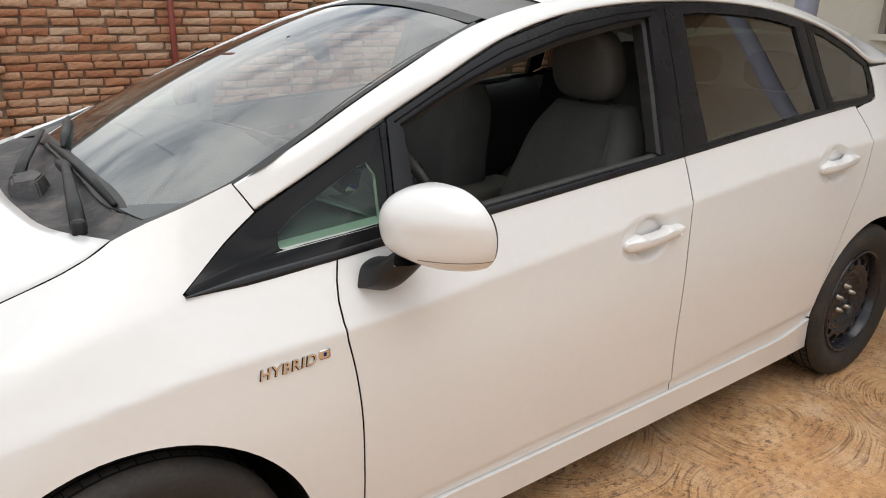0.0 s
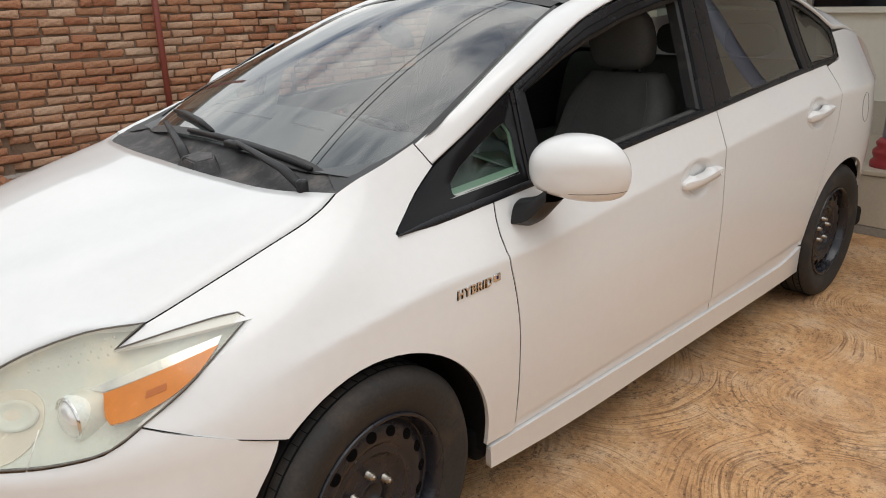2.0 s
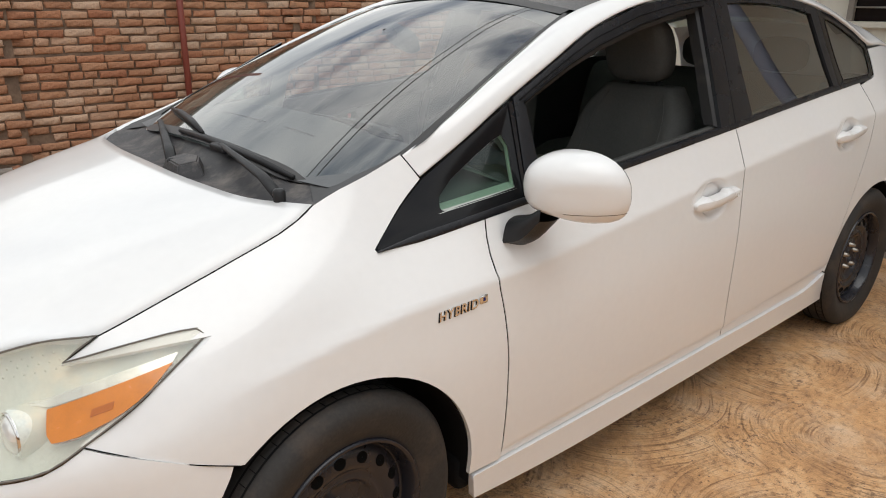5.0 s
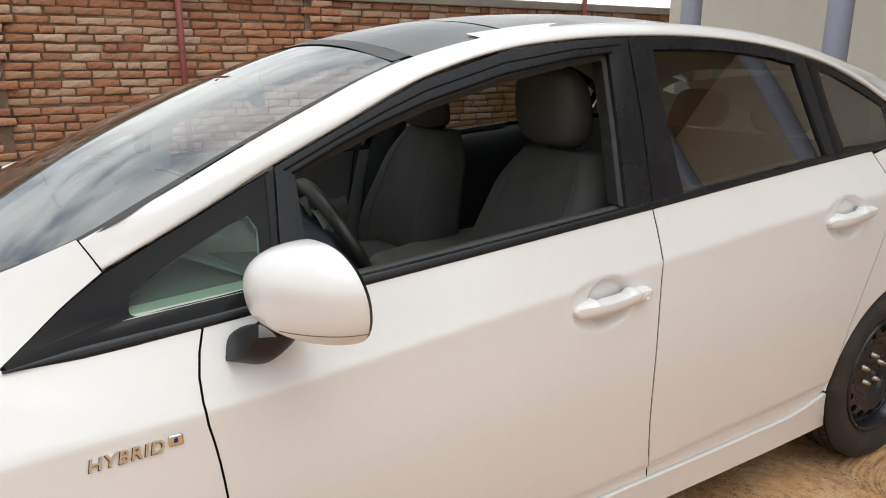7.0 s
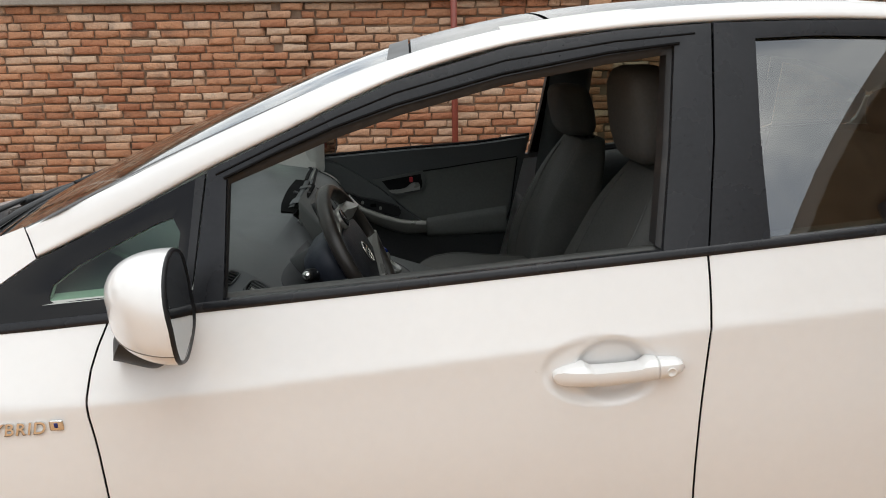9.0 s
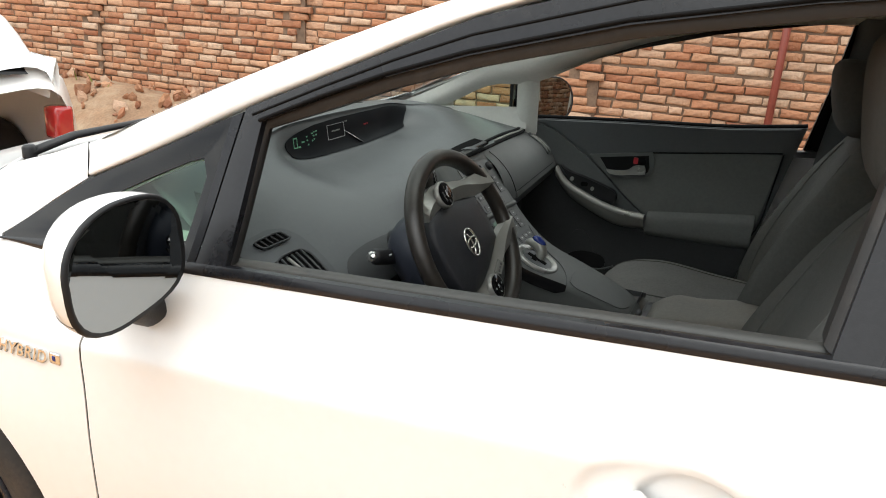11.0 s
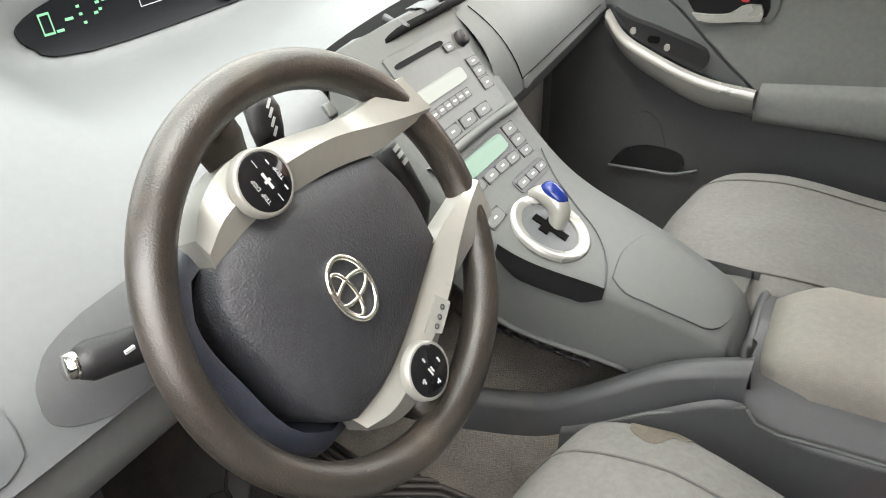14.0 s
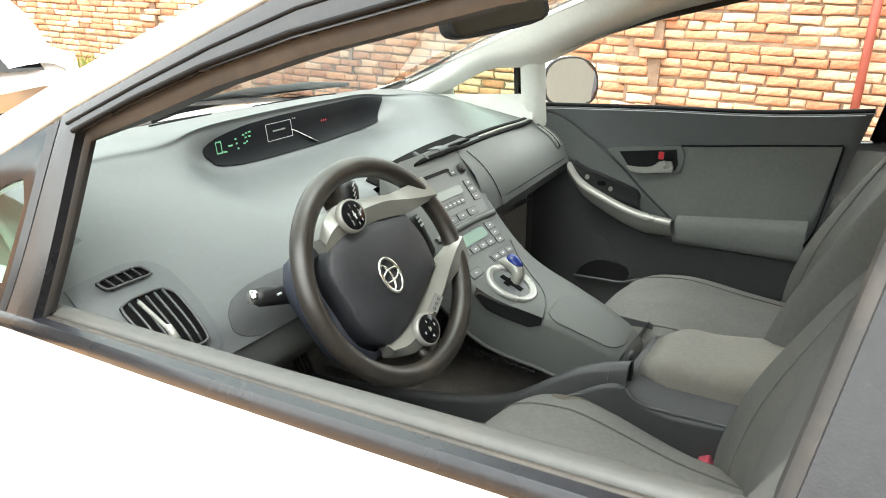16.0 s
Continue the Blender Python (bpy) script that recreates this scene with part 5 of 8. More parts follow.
# handles
def door_handle(door, x0, x1, z0, z1, key):
    def bar(name, q0, q1, n):
        """A grip with a crease along its face, notched above the finger bowl."""
        bm = bmesh.new()
        rows = []
        for t in np.linspace(q0, q1, n):
            x, z = x0 + (x1 - x0) * t, z0 + (z1 - z0) * t
            top = z - .004 * min(t / .05, 1) + float(np.interp(t, (0, .03, .08, .23, .265, .30, .56, .66, .69, .73, .79, .94, .985, 1), (.003, .0125, .0175, .0245, .0185, .0135, .0125, .0140, .0185, .0240, .0230, .0195, .0140, .004)))
            low = z + float(np.interp(t, (0, .03, .087, .42, .81, .94, .985, 1), (-.005, -.0145, -.0190, -.0225, -.0193, -.0140, -.0100, -.003)))
            o = (.006 + .021 * math.sin(min(t / .30, 1) * math.pi / 2)) * (1 - .18 * t) * (1 - .45 * max((t - .93) / .07, 0) ** 2)
            crease = z + min(.0095, (top - z) * .75)
            section = ((top, -.012), (top, o * .35), (top - .0015, o * .62), (crease, o), (crease - .004, o * 1.02), ((crease + low) / 2, o * .98), (low + .004, o * .80), (low, o * .45), (low, -.012))
            rows.append([bm.verts.new(Vector(flank(x, zz)) + Vector((0, -oo, 0))) for zz, oo in section])
        for a, b in zip(rows, rows[1:]):
            for k in range(8):
                bm.faces.new((a[k], a[k + 1], b[k + 1], b[k]))
            for k in (2, 3):
                bm.edges.get((a[k], b[k])).smooth = False
        bm.faces.new(rows[0])
        bm.faces.new(rows[-1][::-1])
        return part(name, outward(bm), PAINT, door)

    split = .795
    bar("handle", 0, split - .004, 60)
    bar("handle_cap", split + .004, 1.0, 22)
    if key:
        t = .885
        x, z = x0 + (x1 - x0) * t, z0 + (z1 - z0) * t - .003
        c = Vector(flank(x, z)) + Vector((0, -.0232, 0))
        part("key_lock", lathe([(.0075, .002), (.0090, -.0012), (.0070, -.0018), (.0055, .0004), (.001, .0008)], 20, Matrix.Translation(c)), PALEPAINT, door, "small round key lock")


door_handle(front_door, 1.268, 1.502, .802, .816, True)
door_handle(rear_door, 2.233, 2.461, .895, .911, False)

# fuel flap, badge
flap = [(2.895 + .052 * math.cos(a), .865 + .066 * math.sin(a)) for a in np.linspace(0, math.tau, 30, endpoint=False)]
bm = tube([Vector(flank(*p)) + Vector((0, -.0005, 0)) for p in flap], .0007, 5, closed=True)
part("fuel_flap", bm, GAP, car, "round fuel flap outline")
txt = bpy.data.curves.new("badge", "FONT")
txt.body, txt.size, txt.extrude, txt.space_character = "HYBRID", .030, .0022, 1.16
txt.shear, txt.offset = .22, .0005
bo = new("badge", txt)
dep = bpy.context.evaluated_depsgraph_get()
me = bpy.data.meshes.new_from_object(bo.evaluated_get(dep))
bpy.data.objects.remove(bo)
n0 = (Vector(flank(.43, .735)) - Vector(flank(.26, .735))).normalized()
up0 = (Vector(flank(.33, .75)) - Vector(flank(.33, .73))).normalized()
zz = n0.cross(up0).normalized()
mm = Matrix((n0, up0, zz)).transposed().to_4x4()
mm.translation = Vector(flank(.258, .7245)) + zz * .002
me.transform(mm @ pose(0, 0, 0, 0, 0, 2.0))
w = max(v.co.x for v in me.vertices) - min(v.co.x for v in me.vertices)
me.materials.append(CHROME)
badge = new("badge", me)
# dark copy offset behind the letters; the shaded outline is colour, not a part
back = me.copy()
for v in back.vertices:
    v.co += Vector((-.0012, .0014, -.0016))
back.materials[0] = GLOSSBLACK
bb = new("badge_edge", back)
bb.parent = car
badge.parent = car
badge["label"] = "chrome HYBRID lettering"
lo_x = max(v.co.x for v in me.vertices)
part("badge_symbol", box(lo_x + .006, lo_x + .030, -half_width(.41, .74) - .004, -half_width(.41, .74), .732, .752, .003), CHROME, car, "small chrome and blue badge")
part("badge_centre", box(lo_x + .0145, lo_x + .0215, -half_width(.41, .74) - .0050, -half_width(.41, .74), .738, .747, .001), BLUE, car)

# wheels
def wheel(m):
    w = new("wheel")
    w.parent = car
    w.matrix_local = m
    R = .313
    part("tyre", lathe([(.205, -.058), (.235, -.072), (.268, -.082), (.292, -.078), (.303, -.066), (.3115, -.055), (.313, -.02), (.313, .02), (.3115, .055), (.303, .066), (.285, .08), (.235, .075), (.205, .06)], 72), TYRE, w, "worn black tyre")
    tr = bmesh.new()
    for y in (-.046, -.018, .018, .046):
        merge(tr, lathe([(.3137, y - .0028), (.3140, y), (.3137, y + .0028)], 72))
    for k in range(64):
        a = k * math.tau / 64
        for y0, y1 in ((-.044, -.022), (.022, .044)):
            merge(tr, box(-.0008, .0008, y0, y1, .309, .3136), pose(0, 0, 0, 0, math.degrees(a), 0))
    part("tread_groove", tr, GAP, w)
    part("rim", lathe([(.210, -.058), (.209, -.067), (.202, -.069), (.198, -.060), (.192, -.050), (.190, -.030), (.187, -.022), (.183, -.022), (.180, -.028), (.170, -.036), (.150, -.042), (.138, -.042), (.128, -.036), (.116, -.030), (.110, -.034), (.105, -.034), (.098, -.024), (.085, -.018), (.070, -.020), (.040, -.022), (.034, -.028), (.028, -.028), (.026, -.016), (.001, -.016)], 72), STEEL, w, "black steel rim")
    for k in range(16):
        ho = lathe([(.0150, .002), (.0152, -.0008), (.0138, -.0010), (.0128, -.0006), (.001, -.0005)], 16)
        part("vent_hole", merge(None, ho, pose(0, 0, 0, 0, k * 22.5, 0) @ Matrix.Translation((.157, -.0402, 0)) @ pose(0, 0, 0, 0, 0, 17) @ Matrix.Diagonal((.85, 1, 1, 1))), HOLE, w)
    for k in range(5):
        a = math.radians(18 + 72 * k)
        m5 = Matrix.Translation((.052 * math.cos(a), 0, .052 * math.sin(a)))
        part("lug_nut", lathe([(.0130, -.018), (.0130, -.022), (.0100, -.024), (.0100, -.036), (.0080, -.038), (.0060, -.038), (.0060, -.043), (.001, -.044)], 6, m5), NUT, w, "bright wheel nut")
    return w


STEER = 6
for x, steer in ((0.0, STEER), (2.7, 0)):
    for s in (-1, 1):
        wheel(pose(x, s * .745, .311, 0, 0, (0 if s < 0 else 180) + steer))

# door mirrors
def door_mirror(s):
    mir = new("door_mirror")
    mir.parent = car
    # shell: rounded head, cut flat at the rear
    bm = bmesh.new()
    nu, nv = 40, 18
    cx, cy, cz = .649, -.872, .978
    rows = []
    for i in range(nv + 1):
        t = i / nv
        f = max(1 - t ** 2.3, 0) ** .5
        row = []
        for k in range(nu):
            a = k * math.tau / nu
            ca, sa = math.cos(a), math.sin(a)
            e = 2.7
            q = (abs(ca) ** e + abs(sa) ** e) ** (-1 / e)
            ry, rz = (.113 if ca < 0 else .118), .086 - .020 * (ca * .5 + .5) * max(-sa, 0)
            y = cy + ry * q * ca * f + .022 * t * t
            z = cz + rz * q * sa * (f if sa > 0 else f ** .5) - .022 * min(ca, 0) ** 2 * max(sa, 0) * f + .004 * t * t
            row.append(bm.verts.new((cx - .122 * t ** 1.1 - .014 * t * ca * f - .020 * ca * f + .008 * (-sa) * f, y, z)))
        rows.append(row)
    for a, b in zip(rows, rows[1:]):
        for k in range(nu):
            bm.faces.new((a[k], a[(k+1) % nu], b[(k+1) % nu], b[k]))
    outer_lip, inner_lip, z0 = [], [], cz - .046
    for row in rows[:-2]:
        for k in range(nu):
            p, q = row[k].co, row[(k + 1) % nu].co
            if (p.z - z0) * (q.z - z0) < 0:
                (outer_lip if p.y < cy else inner_lip).append(p.lerp(q, (z0 - p.z) / (q.z - p.z)))
    lip = outer_lip + inner_lip[::-1]
    bmesh.ops.remove_doubles(bm, verts=bm.verts[:], dist=1e-5)
    shell = part("shell", outward(bm), PAINT, mir)
    part("shell_seam", tube(lip, .0011, 5), SEALGREY, mir)
    ring = [v.co.copy() for v in shell.data.vertices[:nu]]
    mid = sum(ring, Vector()) / nu
    back = [mid + (p - mid) * .97 + Vector((.007, 0, 0)) for p in ring]
    bm = bmesh.new()
    a, b, c = [bm.verts.new(p) for p in ring], [bm.verts.new(p) for p in back], [bm.verts.new(mid + (p - mid) * .91 + Vector((.003, 0, 0))) for p in ring]
    for r0, r1 in ((a, b), (b, c)):
        for k in range(nu):
            bm.faces.new((r0[k], r0[(k+1) % nu], r1[(k+1) % nu], r1[k]))
    part("bezel", outward(bm), BLACK, mir, "black mirror bezel")
    bm = bmesh.new()
    bm.faces.new([bm.verts.new(mid + (p - mid) * .925 + Vector((.004, 0, 0))) for p in ring])
    part("mirror_glass", outward(bm), MIRROR, mir, smooth=False)
    foot = [[(.497, -.755, .842), (.508, -.757, .890), (.56, -.748, .897), (.596, -.760, .850), (.575, -.764, .828), (.497, -.755, .842)],
            [(.505, -.80, .858), (.515, -.80, .905), (.575, -.80, .910), (.605, -.80, .872), (.58, -.80, .85), (.505, -.80, .858)],
            [(.535, -.835, .905), (.54, -.835, .935), (.60, -.835, .935), (.625, -.835, .91), (.60, -.835, .90), (.535, -.835, .905)]]
    part("foot", outward(loft(foot, 24, 8)), BLACK, mir, "black plastic mirror foot")
    if s > 0:
        for c in mir.children:
            c.data.transform(Matrix.Translation((.030, .06, .072)) @ pose(.64, .86, .978, 0, 0, -18) @ Matrix.Scale(.90, 4) @ Matrix.Translation((-.64, -.86, -.978)) @ Matrix.Diagonal((1, -1, 1, 1)))
            c.data.flip_normals()
    return mir


door_mirror(-1)
door_mirror(1)

# wipers
def wiper(p0, p1, b0, b1):
    wp = new("wiper")
    wp.parent = car
    up = Vector((0, 0, 1))
    a, b = Vector(p0), Vector(p1)
    part("arm", tube([a, a.lerp(b, .25) + up * .016, a.lerp(b, .7) + up * .014, b + up * .012], [.015, .014, .0105, .008], 8, flat=.6), BLACK, wp)
    c, d = Vector(b0), Vector(b1)
    part("blade", tube([c, c.lerp(d, .3) + up * .008, c.lerp(d, .7) + up * .008, d], [.006, .011, .011, .006], 8), BLACK, wp)
    part("pivot", lathe([(.014, -.01), (.014, .012), (.009, .017), (.001, .017)], 14, Matrix.Translation(a) @ pose(0, 0, 0, 90, 0, 0)), BLACK, wp)
    return wp


def on_screen(x, y, h=.012):
    return Vector(crown(x, y)) + Vector((0, 0, h))


wiper((.035, -.545, .992), on_screen(.085, -.16, .016), on_screen(.105, .15, .010), on_screen(.118, -.46, .010))
wiper((-.005, -.06, .986), on_screen(.115, .33, .014), on_screen(.21, .47, .010), on_screen(.115, .02, .012))
part("wiper_bridge", box(.070, .095, -.20, -.12, 1.022, 1.042, .006), BLACK, car)
cover = bmesh.new()
low_ring = [cover.verts.new((x, y, .965)) for x, y in ((-.034, -.155), (.028, -.178), (.062, -.110), (.044, -.026), (-.024, -.020))]
top_ring = [cover.verts.new((.010 + (v.co.x - .010) * .72, -.10 + (v.co.y + .10) * .72, 1.004 + .12 * (v.co.x))) for v in low_ring]
for k in range(5):
    cover.faces.new((low_ring[k], low_ring[(k + 1) % 5], top_ring[(k + 1) % 5], top_ring[k]))
cover.faces.new(top_ring)
bmesh.ops.bevel(cover, geom=cover.edges[:], offset=.004, segments=2, affect="EDGES")
part("cowl_cover", outward(cover), COWL, car, "faceted grey plastic cowl cover", smooth=False)

# headlamps
def rounded4(a0, a1, b0, b1):
    return [(a0, b0), (a1, b0 + .008), (a1, b1 + .008), (a0, b1)]


def headlamp():
    lamp = new("headlamp")
    lamp.parent = car
    LO = joined(([(.431, .637), (.575, .637), (.664, .643), (.724, .656), (.763, .684)], 16), ([(.763, .684), (.812, .720), (.877, .772), (.921, .812)], 12), ([(.921, .812), (.912, .822), (.895, .823), (.803, .815), (.702, .797)], 10), ([(.702, .797), (.717, .813), (.736, .829)], 4), ([(.736, .829), (.638, .825), (.548, .796), (.490, .761)], 12), ([(.490, .761), (.460, .718), (.439, .667), (.431, .637)], 8))
    lens = sheet("lens", LO, nose, LENS, lamp, "hazed headlamp lens", steps=(.03, .03), off=.004, lip=.006)
    lens.visible_shadow = False
    sheet("housing", LO, nose, LAMPBOWL, lamp, "silver lamp housing", steps=(.03, .03), off=-.024, lip=-.024)
    sheet("amber_marker", joined(([(.699, .735), (.791, .760), (.875, .781)], 8), ([(.875, .781), (.854, .756), (.802, .719), (.755, .698)], 8), ([(.755, .698), (.713, .694), (.705, .712), (.699, .735)], 6)), nose, AMBER, lamp, "amber side marker", steps=(.03, .03), off=.0052, lip=.02)
    sheet("bright_strip", joined(([(.660, .742), (.78, .777), (.878, .797)], 8), ([(.878, .797), (.872, .782)], 3), ([(.872, .782), (.791, .764), (.695, .739)], 8), ([(.695, .739), (.660, .742)], 3)), nose, PALECHROME, lamp, "pale chrome strip", steps=(.03, .03), off=-.010, lip=.02)
    sheet("amber_patch", rounded4(.765, .795, .722, .732), nose, AMBERDARK, lamp, steps=(.05, .05), off=.0060, lip=.002)
    pts = [Vector(nose(*p)) for p in LO]
    part("lamp_seal", tube([p + Vector((-.003, -.003, .001)) for p in pts], .0018, 6, closed=True), SEALGREY, lamp, "grey-brown lamp seal")
    part("outer_seal", tube([p + Vector((.001, .001, -.001)) for p in pts], .0018, 6, closed=True), GAP, lamp)
    for q, r in (([(.763, .684), (.812, .720), (.877, .772), (.921, .812)], [(-.458, .688), (-.36, .733), (-.281, .772), (-.214, .812)]), ([(.921, .812), (.895, .823), (.803, .815), (.702, .797)], [(-.214, .812), (-.30, .806), (-.40, .797), (-.445, .794)])):
        part("gasket", loft([[nose(*p) for p in curve(q, 12)], [flank(*p) for p in curve(r, 12)]], 14), PAINT, lamp)
    d = Vector((-.985, -.16, .06)).normalized()
    rot = d.to_track_quat("-Y", "Z").to_matrix().to_4x4()
    c = Vector(nose(.640, .694)) + Vector((.020, .008, 0))
    part("projector", lathe([(.045, .060), (.044, .002), (.041, -.004), (.037, -.005), (.035, .002)], 32, Matrix.Translation(c) @ rot), LAMPBOWL, lamp, "pale projector shroud")
    part("projector_lens", lathe([(.036, .002), (.034, -.004), (.022, -.012), (.001, -.015)], 32, Matrix.Translation(c) @ rot), FOGGLASS, lamp, "round projector lens")
    part("projector_ring", lathe([(.036, -.002), (.038, -.006), (.041, -.006), (.042, -.002)], 32, Matrix.Translation(c) @ rot), CHROME, lamp)
    face = (Vector(nose(.54, .69)) - Vector(nose(.50, .69))).cross(Vector(nose(.52, .71)) - Vector(nose(.52, .67))).normalized()
    face = face if face.x < 0 else -face
    c = Vector(nose(.553, .708)) - face * .008
    dish = face.to_track_quat("-Y", "Z").to_matrix().to_4x4()
    sheet("reflector", joined(([(.447, .652), (.50, .648), (.575, .648), (.592, .665), (.602, .700), (.588, .732), (.553, .745), (.505, .733), (.465, .695), (.447, .652)], 30)), nose, WARMBOWL, lamp, "warm-toned main beam reflector", steps=(.02, .02), off=-.020, lip=.004)
    part("reflector_bowl", lathe([(.036, .011), (.0355, .004), (.027, .0085), (.015, .0115), (.001, .0125)], 40, Matrix.Translation(c) @ dish @ Matrix.Diagonal((1.25, 1, .80, 1))), LAMPBOWL, lamp, "oval reflector bowl")
    bm = bmesh.new()
    for a in range(9):
        for b in range(3):
            u, z = .560 + .0155 * a, .772 + .012 * b + .0022 * a
            merge(bm, lathe([(.0036, .003), (.0030, .0012), (.001, .0008)], 6, Matrix.Translation(Vector(nose(u, z)) + Vector((.008, .004, -.004))) @ rot))
    part("prism_rows", bm, LAMPBOWL, lamp, "rows of small prisms")
    part("lens_rib", tube([Vector(nose(.618, .636)) + Vector((-.003, -.003, 0)), Vector(nose(.612, .690)) + Vector((-.004, -.003, 0))], .0012, 6), PALEPAINT, lamp)
    return lamp


lamp = headlamp()
twin = new("headlamp")
twin.parent = car
for c in list(lamp.children):
    t = mirrored(c, twin)
    t.visible_shadow = c.visible_shadow

# fog lamp, grille, tail lamp
fog = new("fog_lamp")
fog.parent = car
FU0, FU1, FZ0, FZ1 = .614, .688, .385, .466
FOGO = joined(([(FU0 - .010, FZ0 - .008), (FU1 + .006, FZ0 - .008)], 4), ([(FU1 + .006, FZ0 - .008), (FU1 + .010, FZ1 - .004), (FU1 + .008, FZ1 + .006)], 6), ([(FU1 + .008, FZ1 + .008), (FU0 - .010, FZ1 + .008)], 4), ([(FU0 - .010, FZ1 + .008), (FU0 - .010, FZ0 - .008)], 4))
sheet("bezel", FOGO, nose, SEALGREY, fog, "worn grey bezel", step=.03, off=.001, lip=.01)
sheet("reflector", [(FU0, FZ0), (FU1, FZ0), (FU1, FZ1), (FU0, FZ1)], nose, BRIGHTBOWL, fog, "silver fog lamp bowl", step=.02, off=.003, lip=.002)
for k in range(6):
    u = FU0 + .006 + k * (FU1 - FU0 - .012) / 5
    part("rib", tube([Vector(nose(u, z)) + Vector((-.004, -.003, 0)) for z in np.linspace(FZ0 + .004, FZ1 - .004, 6)], .0045, 6), FOGGLASS, fog)
sheet("slot", joined(([(.526, .4795), (.565, .4790), (.606, .476)], 8), ([(.606, .4735), (.565, .4775), (.526, .4792)], 8)), nose, GAP, fog, step=.03, off=.001, lip=0)
for s in (1,):
    gr = sheet("grille", joined(([(0, .675), (.15, .672), (.268, .662), (.351, .650)], 10), ([(.351, .650), (.337, .637)], 3), ([(.337, .637), (.15, .640), (0, .642)], 8)), nose, GAP, car, "dark upper grille slot", step=.03, off=.0015, lip=0)
    mirrored(gr)
low = sheet("lower_grille", joined(([(0, .42), (.15, .42), (.30, .40)], 8), ([(.30, .40), (.36, .30), (.30, .24)], 6), ([(.30, .24), (0, .24)], 8)), nose, BLACK, car, "black lower grille", step=.04, off=.0015, lip=0)
mirrored(low)
t2 = new("fog_lamp")
t2.parent = car
for c in list(fog.children):
    mirrored(c, t2)
tail = sheet("tail_lamp", joined(([(3.105, 1.165), (3.25, 1.14), (3.36, 1.11)], 8), ([(3.36, 1.11), (3.36, 1.0), (3.33, .87)], 6), ([(3.33, .87), (3.225, .865)], 3), ([(3.225, .865), (3.165, .96), (3.125, 1.08), (3.105, 1.165)], 8)), flank, RED, car, "red and clear tail lamp")
mirrored(tail)

# ---- cabin ----
def grid_skin(fn, a0, a1, na, b0, b1, nb, bm=None):
    bm = bm or bmesh.new()
    rows = [[bm.verts.new(fn(a, b)) for b in np.linspace(b0, b1, nb)] for a in np.linspace(a0, a1, na)]
    for x, y in zip(rows, rows[1:]):
        for k in range(nb - 1):
            bm.faces.new((x[k], x[k+1], y[k+1], y[k]))
    return bm


def rounded(x0, x1, y0, y1, r, n=5):
    """Rounded rectangle outline."""
    out = []
    for cx, cy, a0 in ((x1 - r, y1 - r, 0), (x0 + r, y1 - r, 90), (x0 + r, y0 + r, 180), (x1 - r, y0 + r, 270)):
        out += [(cx + r * math.cos(radians(a)), cy + r * math.sin(radians(a))) for a in np.linspace(a0, a0 + 90, n)]
    return out


def pad_on(name, fn, outline, material, parent, off, lip, label="", step=None, toward=(1.2, -.4, 1.4)):
    """A small piece with depth laid on a cabin surface, proud towards the seats."""
    bm = bmesh.new()
    lo, hi = np.min(outline, axis=0), np.max(outline, axis=0)
    bm.faces.new([bm.verts.new((a, b, 0)) for a, b in outline])
    if step:
        for k in (0, 1):
            for c in np.arange(math.ceil(lo[k] / step[k]) * step[k], hi[k], step[k]):
                co, no = [0, 0, 0], [0, 0, 0]
                co[k], no[k] = c + 1e-5, 1
                bmesh.ops.bisect_plane(bm, geom=bm.verts[:] + bm.edges[:] + bm.faces[:], plane_co=co, plane_no=no, dist=1e-6)
        bmesh.ops.triangulate(bm, faces=bm.faces[:])
    e = 2e-3
    data = []
    for v in bm.verts:
        a, b = v.co.x, v.co.y
        p = Vector(fn(a, b))
        n = (Vector(fn(a + e, b)) - Vector(fn(a - e, b))).cross(Vector(fn(a, b + e)) - Vector(fn(a, b - e))).normalized()
        if n.dot(Vector(toward) - p) < 0:
            n = -n
        data.append((p, n))
    for v, (p, n) in zip(bm.verts, data):
        v.co = p + n * off
    bm.verts.index_update()
    rim = [ed for ed in bm.edges if ed.is_boundary]
    for ed in rim:
        ed.smooth = False
    ret = bmesh.ops.extrude_edge_only(bm, edges=rim)
    moved = [g for g in ret["geom"] if isinstance(g, bmesh.types.BMVert)]
    mean = sum((n for p, n in data), Vector()).normalized()
    for v in moved:
        v.co -= mean * lip
    bmesh.ops.recalc_face_normals(bm, faces=bm.faces[:])
    ob = finish(name, bm, material, parent, label)
    if not step:
        for p in ob.data.polygons:
            p.use_smooth = False
    return ob


# floor, carpets, headliner, pillar trims
part("carpet", box(.45, 2.3, -.70, .70, .30, .335, .01), CARPET, car, "grey-brown carpet", smooth=False)
bm = grid_skin(lambda x, y: (x, y * .60, .335 + .42 * min(max((.62 - x) / .3, 0), 1) ** 1.3), .28, .70, 12, -1, 1, 8)
part("toe_board", bm, CARPET, car)
def mat_inner(x):
    return float(np.interp(x, (.45, .585, .70, .78, .875, 1.06), (-.06, -.085, -.125, -.137, -.095, -.09)))


def mat_top(x, v, up=0.0):
    """Rubber mat: climbs the toe board in front and curls up against the tunnel."""
    y = -.60 + (mat_inner(x) + .60) * v
    curl = min(max((y + .30) / .19, 0), 1)
    return (x, y, .349 + up + .078 * curl * curl * (3 - 2 * curl) + .42 * max((.62 - x) / .3, 0) ** 1.3)


